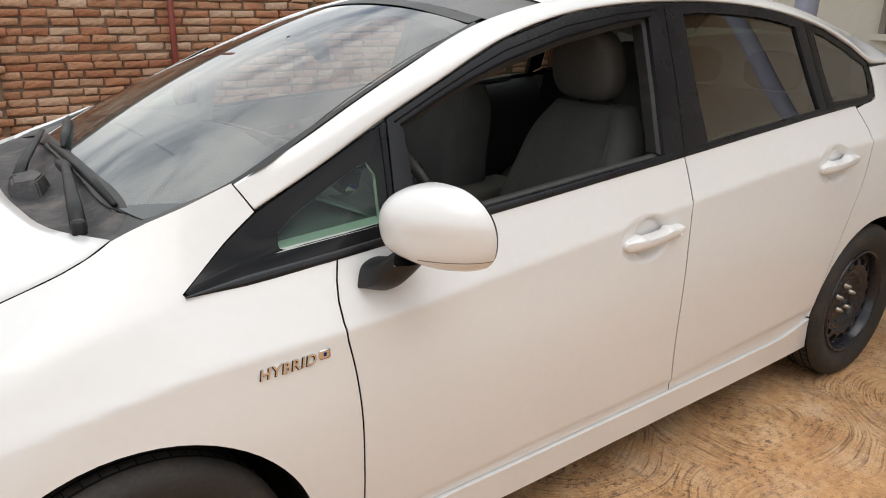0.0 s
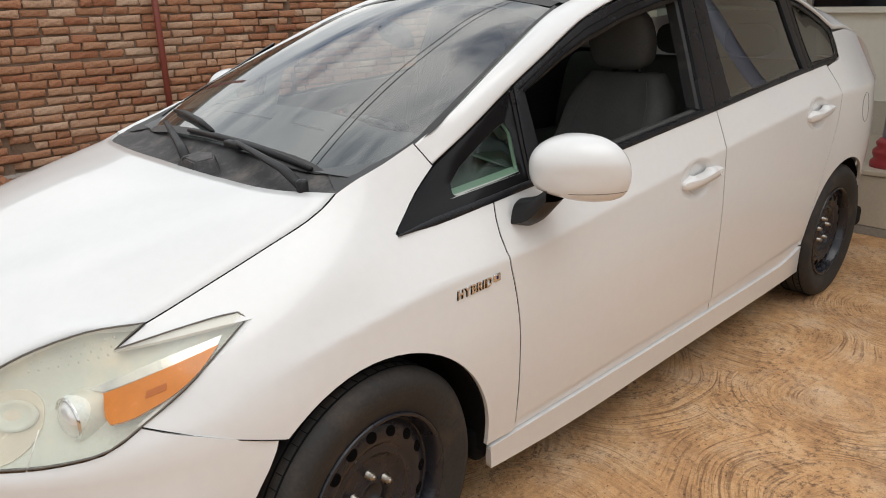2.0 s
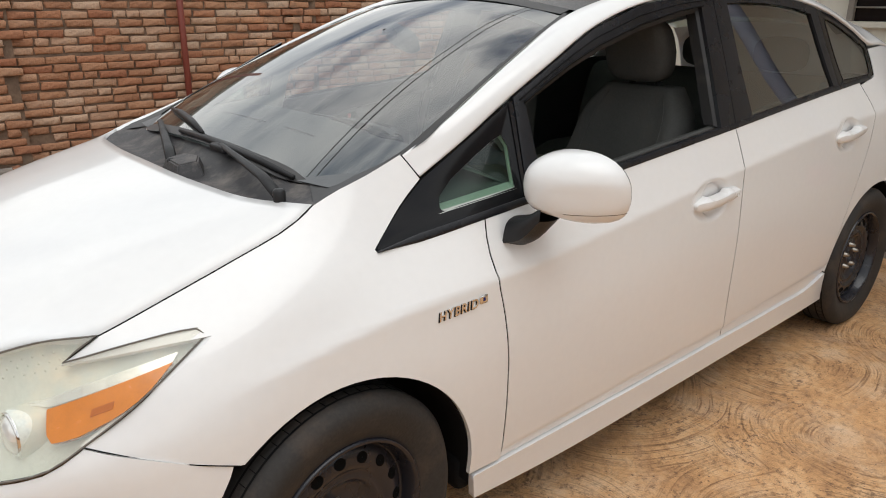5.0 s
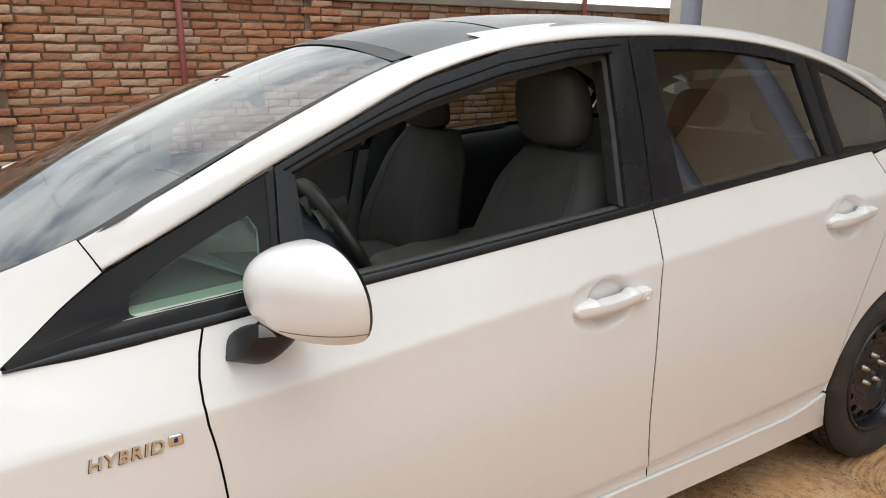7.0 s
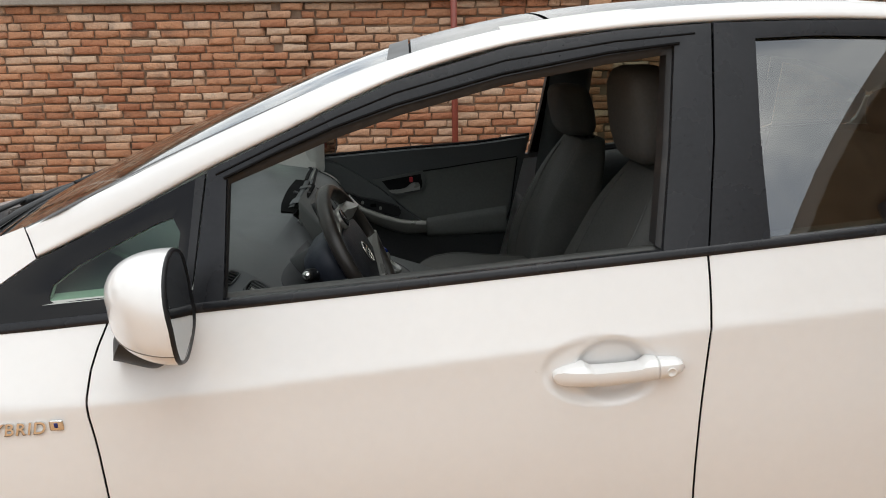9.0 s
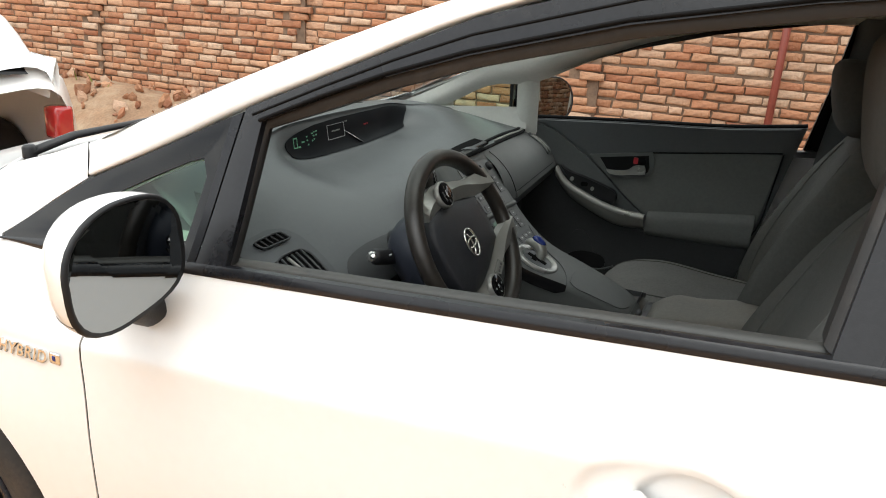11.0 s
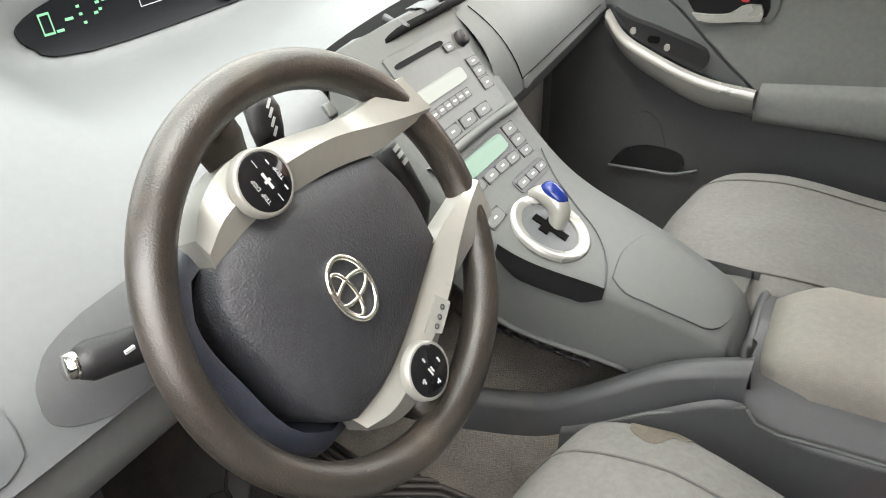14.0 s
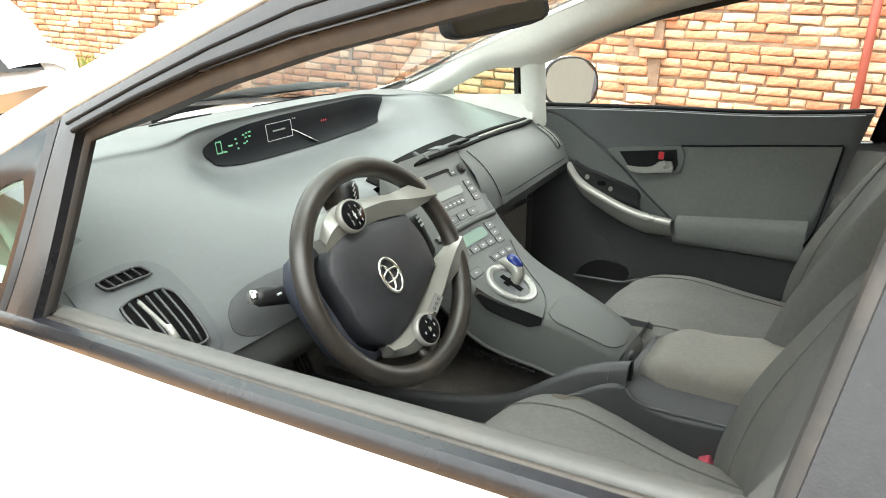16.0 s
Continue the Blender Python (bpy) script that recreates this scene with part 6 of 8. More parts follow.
mat_ob = part("floor_mat", outward(loft([[mat_top(x, v, -.010 * (v > 1)) for x in np.linspace(.48, 1.06, 24)] for v in (0, .2, .4, .55, .6, .65, .7, .75, .8, .85, .9, .95, 1.0, 1.004)], 40, straight=True)), MATRUB, car, "dusty black rubber floor mat")
hexes = bmesh.new()
for i in range(12):
    for j in range(12):
        hx, hv = .60 + i * .038, .03 + j * .078 + (i % 2) * .039
        if hv < .86:
            merge(hexes, tube([mat_top(hx + .0205 * math.cos(radians(a)), hv + .041 * math.sin(radians(a)), .0045) for a in range(0, 360, 60)], .0024, 4, closed=True))
tagged(part("ribs", hexes, MATRUB, mat_ob), kind="stuff")
for k in range(4):
    part("edge_rib", tube([mat_top(x, .995 - .022 * k, .0042) for x in np.linspace(.48, 1.05, 24)], .0044, 6), MATRUB, mat_ob)
part("headliner", loft([[Vector(crown(x, s * (rail_half(x) + .02))) + Vector((0, 0, -.035 - .03 * (abs(s) > .9))) for x in np.linspace(1.0, 2.9, 10)] for s in (-1, -.6, 0, .6, 1)], 20, 14), LINER, car, "pale grey headliner")
for s in (-1, 1):
    def inward(v, d):
        return Vector((v[0], (abs(v[1]) - d) * s, v[2] - .012))
    xa = (.20, .28, .36, .46, .58, .70, .85, 1.0, 1.15, 1.35, 1.6)
    low = [float(herm([p[0] for p in LOWRAIL], [p[1] for p in LOWRAIL], max(x, .33))) - ((.050 if x > .68 else .008) if s > 0 else .006) - .62 * max(.33 - x, 0) for x in xa]
    a = [inward(Vector(flank(x, z)), .030 if s > 0 else .024) for x, z in zip(xa, low)]
    c = [Vector((x, s * (abs(y) - (.024 if x < 1.02 else -.01)), z - .016)) for x, y, z in (crown(x, ws_half(x) if x < 1.02 else rail_half(x)) for x in xa)]
    b = [p.lerp(q, .5) + Vector((0, -s * (.020 if p.x > .68 else .010), -.004)) for p, q in zip(a, c)]
    part("pillar_trim", loft([a, b, c], 40, 10), LINER, car, "pale grey pillar trim")
    if s > 0:
        post = [(.676, .960), (.681, 1.04), (.687, 1.11), (.694, 1.20)]
        part("post_trim", loft([[inward(Vector(flank(x + dx, z)), d) for x, z in post] for dx, d in ((-.030, .022), (-.016, .034), (.022, .034), (.038, .020))], 14, 10), LINER, car, "pale grey post trim")
    top = [inward(lo[i], .014) for i in range(5, 13)]
    part("roof_side_trim", loft([top, [p + Vector((0, -s * .05, .03)) for p in top], [p + Vector((0, -s * .14, .05)) for p in top]], 30, 8), LINER, car)
    # surround of the small front window and its post
    fo = [Vector(flank(*p)) for p in poly([*F_OUT, F_OUT[0]], 4)]
    fi = [Vector(flank(*p)) for p in poly([*F_IN, F_IN[0]], 4)]
    r = [[inward(p, .016) for p in fo], [inward(p.lerp(q, .40), .026) for p, q in zip(fo, fi)], [inward(q, .016) + Vector((0, 0, .008)) for q in fi], [inward(q, .004) + Vector((0, 0, .010)) for q in fi]]
    bm = bmesh.new()
    rows = [[bm.verts.new(p + (FAR_SHIFT if s > 0 else Vector())) for p in row] for row in r]
    for x, y in zip(rows, rows[1:]):
        for k in range(len(x) - 1):
            bm.faces.new((x[k], x[k+1], y[k+1], y[k]))
    part("quarter_window_trim", bm, LINER, car, "pale grey window surround")
    wx = np.linspace(.325, .625, 9)
    zb = [.921 + .09 * (x - .338) for x in wx]
    if s > 0:
        wx, zb = wx + FAR_SHIFT.x, [z + FAR_SHIFT.z for z in zb]
    ledge = [[(x, s * (half_width(x, z) - d), z + h) for x, z in zip(wx, zb)] for d, h in ((.004, .006), (.010, .011), (.026, .016), (.034, .018))]
    part("window_ledge", loft(ledge, 20, straight=True), LEDGE, car, "pale grey ledge below the small window")
    rear_edge = [(x, s * (half_width(x, 1.0) - (.075 if s < 0 else .042)), 1.012 - .10 * max(x - .42, 0)) for x in wx]
    foot_edge = [[(x, s * (half_width(x, 1.0) - .045), .93) for x in wx]] if s > 0 else []
    part("dash_end", loft([ledge[-1], rear_edge] + foot_edge, 14, straight=True), LINER if s > 0 else DASHDARK, car)
    # inner B pillar with belt
    bp = [(1.60, 1.375), (1.595, 1.20), (1.58, 1.0), (1.57, .80), (1.555, .55), (1.55, .34)]
    part("centre_pillar", loft([[inward(Vector(flank(x + dx, z)), d) for x, z in bp] for dx, d in ((-.075, .035), (-.06, .055), (.06, .055), (.075, .035))], 20, 8), DASH, car, "dark grey centre pillar trim")
    belt = [inward(Vector(flank(x, z)), .064) for x, z in ((1.61, 1.30), (1.60, 1.1), (1.58, .8), (1.57, .40))]
    part("seat_belt", loft([[p + Vector((-.022, 0, 0)) for p in belt], [p + Vector((.022, 0, 0)) for p in belt]], 20), FABRICDARK, car, "grey seat belt")

# dashboard
dashboard = new("dashboard")
dashboard.parent = car
def dash_in(s, y):
    p = dash(s, y)
    lim = half_width(p[0], p[2]) - .028
    return (p[0], max(-lim, min(lim, y)), p[2])


part("dash_top", grid_skin(dash_in, 0, 6, 61, -.69, .69, 90), DASH, dashboard, "dark grey grained dash top")
part("driver_fascia", grid_skin(dash, 6, 8, 20, -.69, -.10, 40), DASH, dashboard)
bm = grid_skin(lambda s, y: Vector(dash(8, y)) + Vector((-.006 - .10 * max(s - .35, 0), 0, -.002 - .055 * min(s, .35) / .35 - .10 * max(s - .35, 0))), 0, 1, 10, -.66, -.13, 24)
part("knee_panel", bm, KNEE, dashboard, "paler grey knee panel")
bm = grid_skin(lambda s, y: (.70 - .18 * s, y, .76 - .06 * s), 0, 1, 4, -.69, .69, 12)
part("under_panel", bm, BLACK, dashboard)
part("end_cap", box(.55, .74, -.685, -.655, .80, .90, .01), DASHDARK, dashboard)

# recess round the steering column, its shade painted as a darker pad
REC = joined(([(7.95, -.470), (7.75, -.492), (7.55, -.503), (7.2, -.504), (6.87, -.490), (6.69, -.468), (6.60, -.438), (6.56, -.40), (6.57, -.34)], 26), ([(6.58, -.34), (6.60, -.24), (6.72, -.14)], 8), ([(6.72, -.14), (7.3, -.135), (7.95, -.135)], 6), ([(7.95, -.135), (7.95, -.470)], 10))
pad_on("column_surround", dash, REC, DASHDARK, dashboard, .0015, .003, "column recess, shade painted as darker plastic", step=(.15, .03))
# switch panel below the knee panel
part("switch_panel", box(.742, .754, -.60, -.50, .700, .758, .005), BLACK, dashboard, "dark switch panel")
for k, y in enumerate((-.575, -.535, -.495)):
    for z in (.716, .742):
        part("switch", box(.753, .758, y - .013, y + .013, z - .010, z + .010, .002), DASHDARK, dashboard)
# instrument slot
slot = joined(([(3.05, -.13), (3.0, -.04), (2.97, .11), (2.90, .312)], 18), ([(2.90, .312), (3.3, .300), (3.6, .285), (4.02, .262)], 8), ([(4.02, .262), (4.0, .10), (3.95, -.06), (3.94, -.17)], 16), ([(3.94, -.17), (3.90, -.205), (3.74, -.230), (3.55, -.243), (3.38, -.238), (3.20, -.195), (3.05, -.13)], 14))
cluster = pad_on("instrument_display", dash, slot, DISPLAY, dashboard, .0025, .005, "black instrument slot with green digits", step=(.15, .04))


def mark(fn, a0, a1, b0, b1, material, parent, off, name="marking"):
    return pad_on(name, fn, [(a0, b0), (a1, b0), (a1, b1), (a0, b1)], material, parent, off, .0005)


# digit 0 and small green marks, pale frame, red light
for a0, a1, b0, b1 in ((3.33, 3.61, -.212, -.2105), (3.33, 3.61, -.1995, -.198), (3.33, 3.36, -.212, -.198), (3.58, 3.61, -.212, -.198)):
    mark(dash, a0, a1, b0, b1, GREENGLOW, cluster, .0036, "digit_segment")
for a0, b0, w in ((3.57, -.196, .009), (3.46, -.182, .010), (3.34, -.165, .004), (3.44, -.164, .004), (3.55, -.162, .004), (3.28, -.146, .005), (3.25, -.138, .004), (3.24, -.131, .007), (3.35, -.141, .005), (3.34, -.132, .006), (3.47, -.146, .005), (3.44, -.139, .004)):
    mark(dash, a0, a0 + .035, b0, b0 + w, GREENGLOW, cluster, .0036)
for a0, a1, b0, b1 in ((3.187, 3.197, -.083, -.010), (3.575, 3.585, -.083, -.010), (3.187, 3.585, -.083, -.0820), (3.187, 3.585, -.011, -.010)):
    mark(dash, a0, a1, b0, b1, WHITEINK, cluster, .0036, "screen_frame")
for b0 in (-.064, -.058, -.052, -.046, -.040, -.034):
    mark(dash, 3.36, 3.395, b0, b0 + .0042, LCD, cluster, .0036)
for b0 in (-.004, .002):
    mark(dash, 3.16, 3.20, b0, b0 + .003, LCD, cluster, .0036)
for b0 in (.083, .090, .097):
    mark(dash, 3.40, 3.44, b0, b0 + .0035, REDGLOW, cluster, .0036)
# chrome clip lying on the lower lip
clip = [Vector(dash(q, y)) + Vector((0, 0, h)) for q, y, h in ((3.50, -.010, .006), (3.60, .004, .008), (3.78, .028, .008), (3.96, .050, .005))]
part("clip", tube(clip, [.002, .004, .0045, .004], 8, flat=.5), CHROME, dashboard, "small chrome clip on the dash")
# demister slots
for y0, y1 in ((-.25, -.10), (.02, .30)):
    part("demister_slot", tube([Vector(dash(1.25, y)) + Vector((0, 0, .001)) for y in np.linspace(y0, y1, 8)], .004, 6, flat=.4), GAP, dashboard)


def vent(outline, fn, slats, along, parent, frame_mat, up=0.0):
    """An air outlet: frame, louvres and a well whose deep shade is near-black colour."""
    mids = [((a[0] + b[0]) / 2, (a[1] + b[1]) / 2) for a, b in zip(outline, outline[1:] + outline[:1])]
    soft = []
    for k, p in enumerate(outline):
        a, b = mids[k - 1], mids[k]
        for t in np.linspace(0, 1, 5, endpoint=False):
            q = [(1 - t) ** 2 * a[i] + 2 * t * (1 - t) * p[i] + t * t * b[i] for i in (0, 1)]
            soft.append(tuple(.20 * q[i] + .80 * (a[i] + 2 * t * (p[i] - a[i]) if t < .5 else p[i] + (2 * t - 1) * (b[i] - p[i])) for i in (0, 1)))
    outline = soft
    v = pad_on("air_vent", fn, outline, HOLE, parent, .0015 + up, .004, "black air vent", step=(.2, .03))
    pts = [Vector(fn(a, b)) for a, b in outline]
    part("vent_frame", tube([p + Vector((.002 + up, 0, .002 + up)) for p in pts], .0020, 6, closed=True), frame_mat, v)
    for (a0, b0), (a1, b1) in slats:
        q = [Vector(fn(a0 + (a1 - a0) * t, b0 + (b1 - b0) * t)) + Vector((.002 + up, 0, .002 + up)) for t in np.linspace(0, 1, 6)]
        part("louvre", tube(q, .0017, 6, flat=1.3), along, v)
    return v


vent_panel = pad_on("vent_panel", dash, joined(([(5.45, -.655), (5.42, -.61), (5.44, -.57), (5.52, -.545), (5.70, -.530), (6.2, -.522), (6.9, -.524), (7.45, -.528), (7.68, -.534), (7.80, -.548)], 26), ([(7.80, -.548), (7.86, -.60), (7.8, -.655)], 6), ([(7.8, -.655), (6.6, -.665), (5.45, -.655)], 8)), VENTGREY, dashboard, .002, .004, "dark grey vent panel", step=(.12, .02))
vent([(5.57, -.622), (5.60, -.556), (5.84, -.550), (5.80, -.616)], dash, [((5.60, -.622 + .013 * k), (5.80, -.618 + .013 * k)) for k in range(1, 5)], BLACK, dashboard, DASHDARK, .003)
v2 = vent([(6.15, -.622), (6.10, -.600), (6.12, -.556), (6.28, -.544), (7.35, -.548), (7.42, -.556), (7.36, -.600), (7.20, -.622)], dash, [((6.16, -.620 + .0125 * k), (7.36, -.622 + .0125 * k)) for k in range(1, 6)], DASHDARK, dashboard, DASHDARK, .003)
part("louvre_knob", tube([Vector(dash(6.2, -.597)) + Vector((.007, 0, .006)), Vector(dash(6.75, -.594)) + Vector((.010, 0, .008)), Vector(dash(6.8, -.594)) + Vector((.014, 0, .011)), Vector(dash(7.15, -.594)) + Vector((.012, 0, .010))], [.003, .003, .005, .005], 8), SILVER, v2, "silver vent slider")

# glove box fascia, ridge line, passenger vent
part("glove_fascia", grid_skin(glove, 0, 1, 14, .155, .69, 40), CONSOLE, dashboard, "grey glove box fascia")
bm = grid_skin(lambda s, y: Vector(glove(1, y)) + Vector((-.02 * s - .10 * max(s - .5, 0), 0, -.06 * s)), 0, 1, 8, .155, .69, 24)
part("glove_lower", bm, DASHDARK, dashboard)
part("glove_seam", tube([Vector(glove(s, y)) + Vector((.001, 0, .001)) for s, y in [*curve([(.06, .195), (.55, .215), (.90, .240)], 10), *curve([(.90, .240), (.90, .45), (.91, .655)], 8)[1:]]], .0009, 5), GAP, dashboard)
pad_on("glove_catch", glove, rounded(.90, 1.0, .243, .268, .01, 3), CONSOLE, dashboard, .004, .004)
part("chrome_line", tube([Vector(dash(5.92, y)) + Vector((.002, 0, .002)) for y in np.linspace(.30, .655, 12)], .0028, 6), SILVER, dashboard, "thin silver trim line")
part("ridge_gap", tube([Vector(dash(6.0, y)) + Vector((0, 0, -.001)) for y in np.linspace(-.09, .675, 20)], .0045, 6), GAP, dashboard)
slot_out = joined(([(5.66, -.075), (5.54, -.01), (5.50, .12), (5.56, .262)], 16), ([(5.56, .262), (5.90, .256)], 3), ([(5.90, .256), (5.97, .12), (5.99, -.09)], 12), ([(5.99, -.09), (5.66, -.075)], 3))
centre_vent = pad_on("air_vent", dash, slot_out, HOLE, dashboard, .0042, .006, "black centre air vent", step=(.05, .02))
shelf = [[Vector(dash(q, y)) + Vector((0, 0, hi)) for y in np.linspace(-.065, .235, 16)] for q, hi in ((5.80, .0060), (5.83, .0078), (5.90, .0085), (5.915, .0070), (5.90, .0040))]
part("louvre", loft(shelf, 24, straight=True), DASHDARK, centre_vent, "grey vent louvre")
for y0 in (-.052, .094):
    tab = [[Vector(dash(q, y)) + Vector((0, 0, hi)) for y in np.linspace(y0, y0 + .036, 6)] for q, hi in ((5.78, .0095), (5.86, .0118), (6.00, .0115), (6.02, .0085), (6.00, .0020))]
    part("vent_slider", loft(tab, 8, straight=True), VENTGREY, centre_vent, "flat grey vent tab")
for q, yy in ((5.75, .062), (5.99, .040)):
    part("vent_slider", merge(None, box(-.009, .009, -.0035, .0035, -.003, .006, .0025), Matrix.Translation(Vector(dash(q, yy)) + Vector((0, 0, .004))) @ pose(0, 0, 0, 0, 22, 0)), DASHDARK, centre_vent)
part("lower_slot", tube([Vector(dash(5.99, y)) + Vector((.001, 0, .0020)) for y in np.linspace(-.07, .175, 14)], .0105, 8, flat=.45), HOLE, centre_vent)
part("power_button", merge(None, box(-.003, .003, -.009, .009, -.008, .008, .002), Matrix.Translation((.7335, -.105, .943)) @ pose(0, 0, 0, 0, -38, 0)), BUTTON, dashboard, "small grey square button")
part("ridge_slot", tube([Vector(dash(5.80, y)) + Vector((.001, 0, .0012)) for y in np.linspace(.262, .665, 14)], .0062, 6, flat=.5), GAP, dashboard)
vent([(.10, .655), (.12, .682), (.66, .682), (.70, .655), (.68, .635), (.16, .635)], glove, [((.15, .648), (.66, .648)), ((.15, .668), (.66, .668))], SILVER, dashboard, CONSOLE)

# centre panel
centre = new("centre_console")
centre.parent = car
bm = bmesh.new()
rows = []
for s in np.linspace(0, 9, 64):
    row = []
    for t, dz, dy in ((0, -.10, .004), (0, -.012, 0), (.012, -.003, 0), (.05, 0, 0), (.25, 0, 0), (.5, 0, 0), (.75, 0, 0), (.95, 0, 0), (.988, -.003, 0), (1, -.012, 0), (1, -.10, -.004)):
        p = Vector(stack(s, t))
        row.append(bm.verts.new(p + Vector((0, dy, dz if s < 8 else dz * .6))))
    rows.append(row)
for a, b in zip(rows, rows[1:]):
    for k in range(10):
        bm.faces.new((a[k], a[k+1], b[k+1], b[k]))
part("bridge", bm, CONSOLE, centre, "grey centre console bridge")
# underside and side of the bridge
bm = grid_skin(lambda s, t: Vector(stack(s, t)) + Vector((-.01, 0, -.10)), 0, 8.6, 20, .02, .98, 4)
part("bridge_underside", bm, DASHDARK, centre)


def S(a0, a1, b0, b1, material, off, name, label="", lip=None, r=None):
    if name.endswith("button"):
        pad_on("button_gap", stack, [(a0 - .014, b0 - .0055), (a1 + .014, b0 - .0055), (a1 + .014, b1 + .0055), (a0 - .014, b1 + .0055)], BLACK, centre, off - .0004, .001)
        material = BUTTON
    o = rounded(a0, a1, b0, b1, r or min(.06, (a1 - a0) * .3, (b1 - b0) * .3), 3)
    return pad_on(name, stack, o, material, centre, off, lip or off + .001, label)


radio = S(.62, 2.58, .24, .87, DASHDARK, .0025, "radio", "grey car radio with pale display")
radio.data.materials[0] = mat("radio_grey", (.086, .090, .086), .45, metal=.15, vary=.08)
S(.86, .98, .28, .68, GAP, .0032, "disc_slot")
S(1.58, 1.90, .255, .685, LCD, .0040, "radio_display", "pale radio display")
for k in range(6):
    S(2.03, 2.17, .275 + .060 * k, .330 + .060 * k, CONSOLE, .0034, "preset_button")
for k in range(3):
    S(2.37, 2.53, .275 + .155 * k, .395 + .155 * k, DASHDARK, .0034, "radio_button")
for s0 in (1.52, 1.77, 2.02):
    S(s0, s0 + .20, .765, .855, DASHDARK, .0034, "radio_button")
S(1.00, 1.17, .665, .735, CONSOLE, .0036, "eject_button")
kn = Vector(stack(1.03, .83))
kd = Vector((.72, 0, .69))
part("volume_knob", lathe([(.0108, .0), (.0105, -.008), (.009, -.0105), (.001, -.0105)], 20, Matrix.Translation(kn) @ kd.to_track_quat("-Y", "Z").to_matrix().to_4x4()), BLACK, centre, "black round volume knob")
part("panel_seam", tube([Vector(stack(2.66, t)) + Vector((.001, 0, .001)) for t in np.linspace(.08, .92, 8)], .0012, 5), GAP, centre)
S(2.82, 3.26, .20, .665, DASHDARK, .0018, "climate_panel")
S(2.87, 3.18, .22, .640, LCD, .0032, "climate_display", "pale green climate display").data.materials[0] = glow("green_lcd", (.115, .185, .145), .01)
for s0, t0 in ((3.25, .185), (3.26, .315), (3.27, .435), (3.29, .552), (3.34, .695)):
    S(s0, s0 + .17, t0, t0 + .105, DASH, .0016, "climate_button")
for s0 in (2.84, 3.08):
    S(s0, s0 + .20, .695, .81, DASH, .0016, "climate_button")
S(3.67, 4.03, .445, .815, DASHDARK, .0008, "mode_bar", "shallow recessed button bar")
for k in range(3):
    S(3.77, 3.93, .465 + .115 * k, .565 + .115 * k, DASH, .0022, "mode_button")
S(3.78, 4.03, .085, .225, DASH, .0016, "park_button", "square park button")
part("panel_bar", loft([[Vector(stack(a, t)) + Vector((h, 0, h)) for t in np.linspace(.05, .93, 9)] for a, h in ((2.60, .0005), (2.62, .0045), (2.72, .0045), (2.75, .0005))], 12, straight=True), CONSOLE, centre, "raised bar between radio and climate panel")
# pale print on the buttons
for ob in [o for o in centre.children if o.name.split(".")[0].endswith("button")]:
    me = ob.data
    n = sum((p.normal * p.area for p in me.polygons if p.area == max(q.area for q in me.polygons)), Vector()).normalized()
    big = max(me.polygons, key=lambda p: p.area)
    c = big.center
    s1 = Vector((0, 1, 0))
    s2 = big.normal.cross(s1).normalized()
    bm = bmesh.new()
    w, h = .0036, .0012
    bm.faces.new([bm.verts.new(c + big.normal * (.0006 if big.normal.z > 0 else -.0006) + s1 * a + s2 * b) for a, b in ((-w, -h), (w, -h), (w, h), (-w, h))])
    part("print", bm, WHITEINK, ob, smooth=False)

# gear selector
gc = Vector(stack(4.92, .33))
gn = (Vector(stack(4.9, .33)) - Vector(stack(5.0, .33))).cross(Vector((0, 1, 0))).normalized()
gn = gn if gn.z > 0 else -gn
rot = gn.to_track_quat("-Y", "X").to_matrix().to_4x4()
gear = new("gear_selector")
gear.parent = car
GM = Matrix.Translation(gc) @ rot
part("ring", lathe([(.0535, .001), (.0535, -.0035), (.0520, -.0060), (.0470, -.0066), (.0452, -.0050), (.0400, -.0046), (.0375, -.0022), (.0372, .002)], 44, GM), RINGSILVER, gear, "flat pale silver selector ring")
part("well", lathe([(.0378, -.0010), (.030, -.0018), (.001, -.0022)], 30, GM), VENTGREY, gear, "grey selector dish")
part("gate", merge(None, box(-.024, .024, -.001, .006, -.006, .006), GM @ Matrix.Translation((0, -.003, 0))), HOLE, gear, smooth=False)
part("gate", merge(None, box(-.008, .004, -.0012, .006, -.016, .016), GM @ Matrix.Translation((.006, -.003, 0))), HOLE, gear, smooth=False)
stem = [(.950, .030, .770), (.950, .034, .788), (.950, .0395, .801), (.943, .0425, .812), (.930, .0425, .8185), (.918, .040, .8195), (.910, .037, .8175)]
part("grip", tube(curve(stem, 18), list(np.interp(np.linspace(0, 6, 18), range(7), (.006, .0095, .0125, .0145, .0140, .0110, .004))), 16), SILVER, gear, "silver selector grip")
kd = Vector((.0302, -.002, -.022)).normalized()
ku = Vector((.40, -.42, .80))
ku = (ku - kd * ku.dot(kd)).normalized()
knob = bmesh.new()
bmesh.ops.create_uvsphere(knob, u_segments=24, v_segments=14, radius=1)
for v in knob.verts:
    q = (abs(v.co.x) ** 2.6 + abs(v.co.y) ** 2.6 + abs(v.co.z) ** 2.6) ** (-1 / 2.6)
    v.co = Vector((.9385, .0445, .8185)) + kd * (.0195 * q * v.co.x) + kd.cross(ku) * (.0115 * q * v.co.y) + ku * (.0150 * q * v.co.z)
part("knob", outward(knob), BLUE, gear, "blue selector knob")
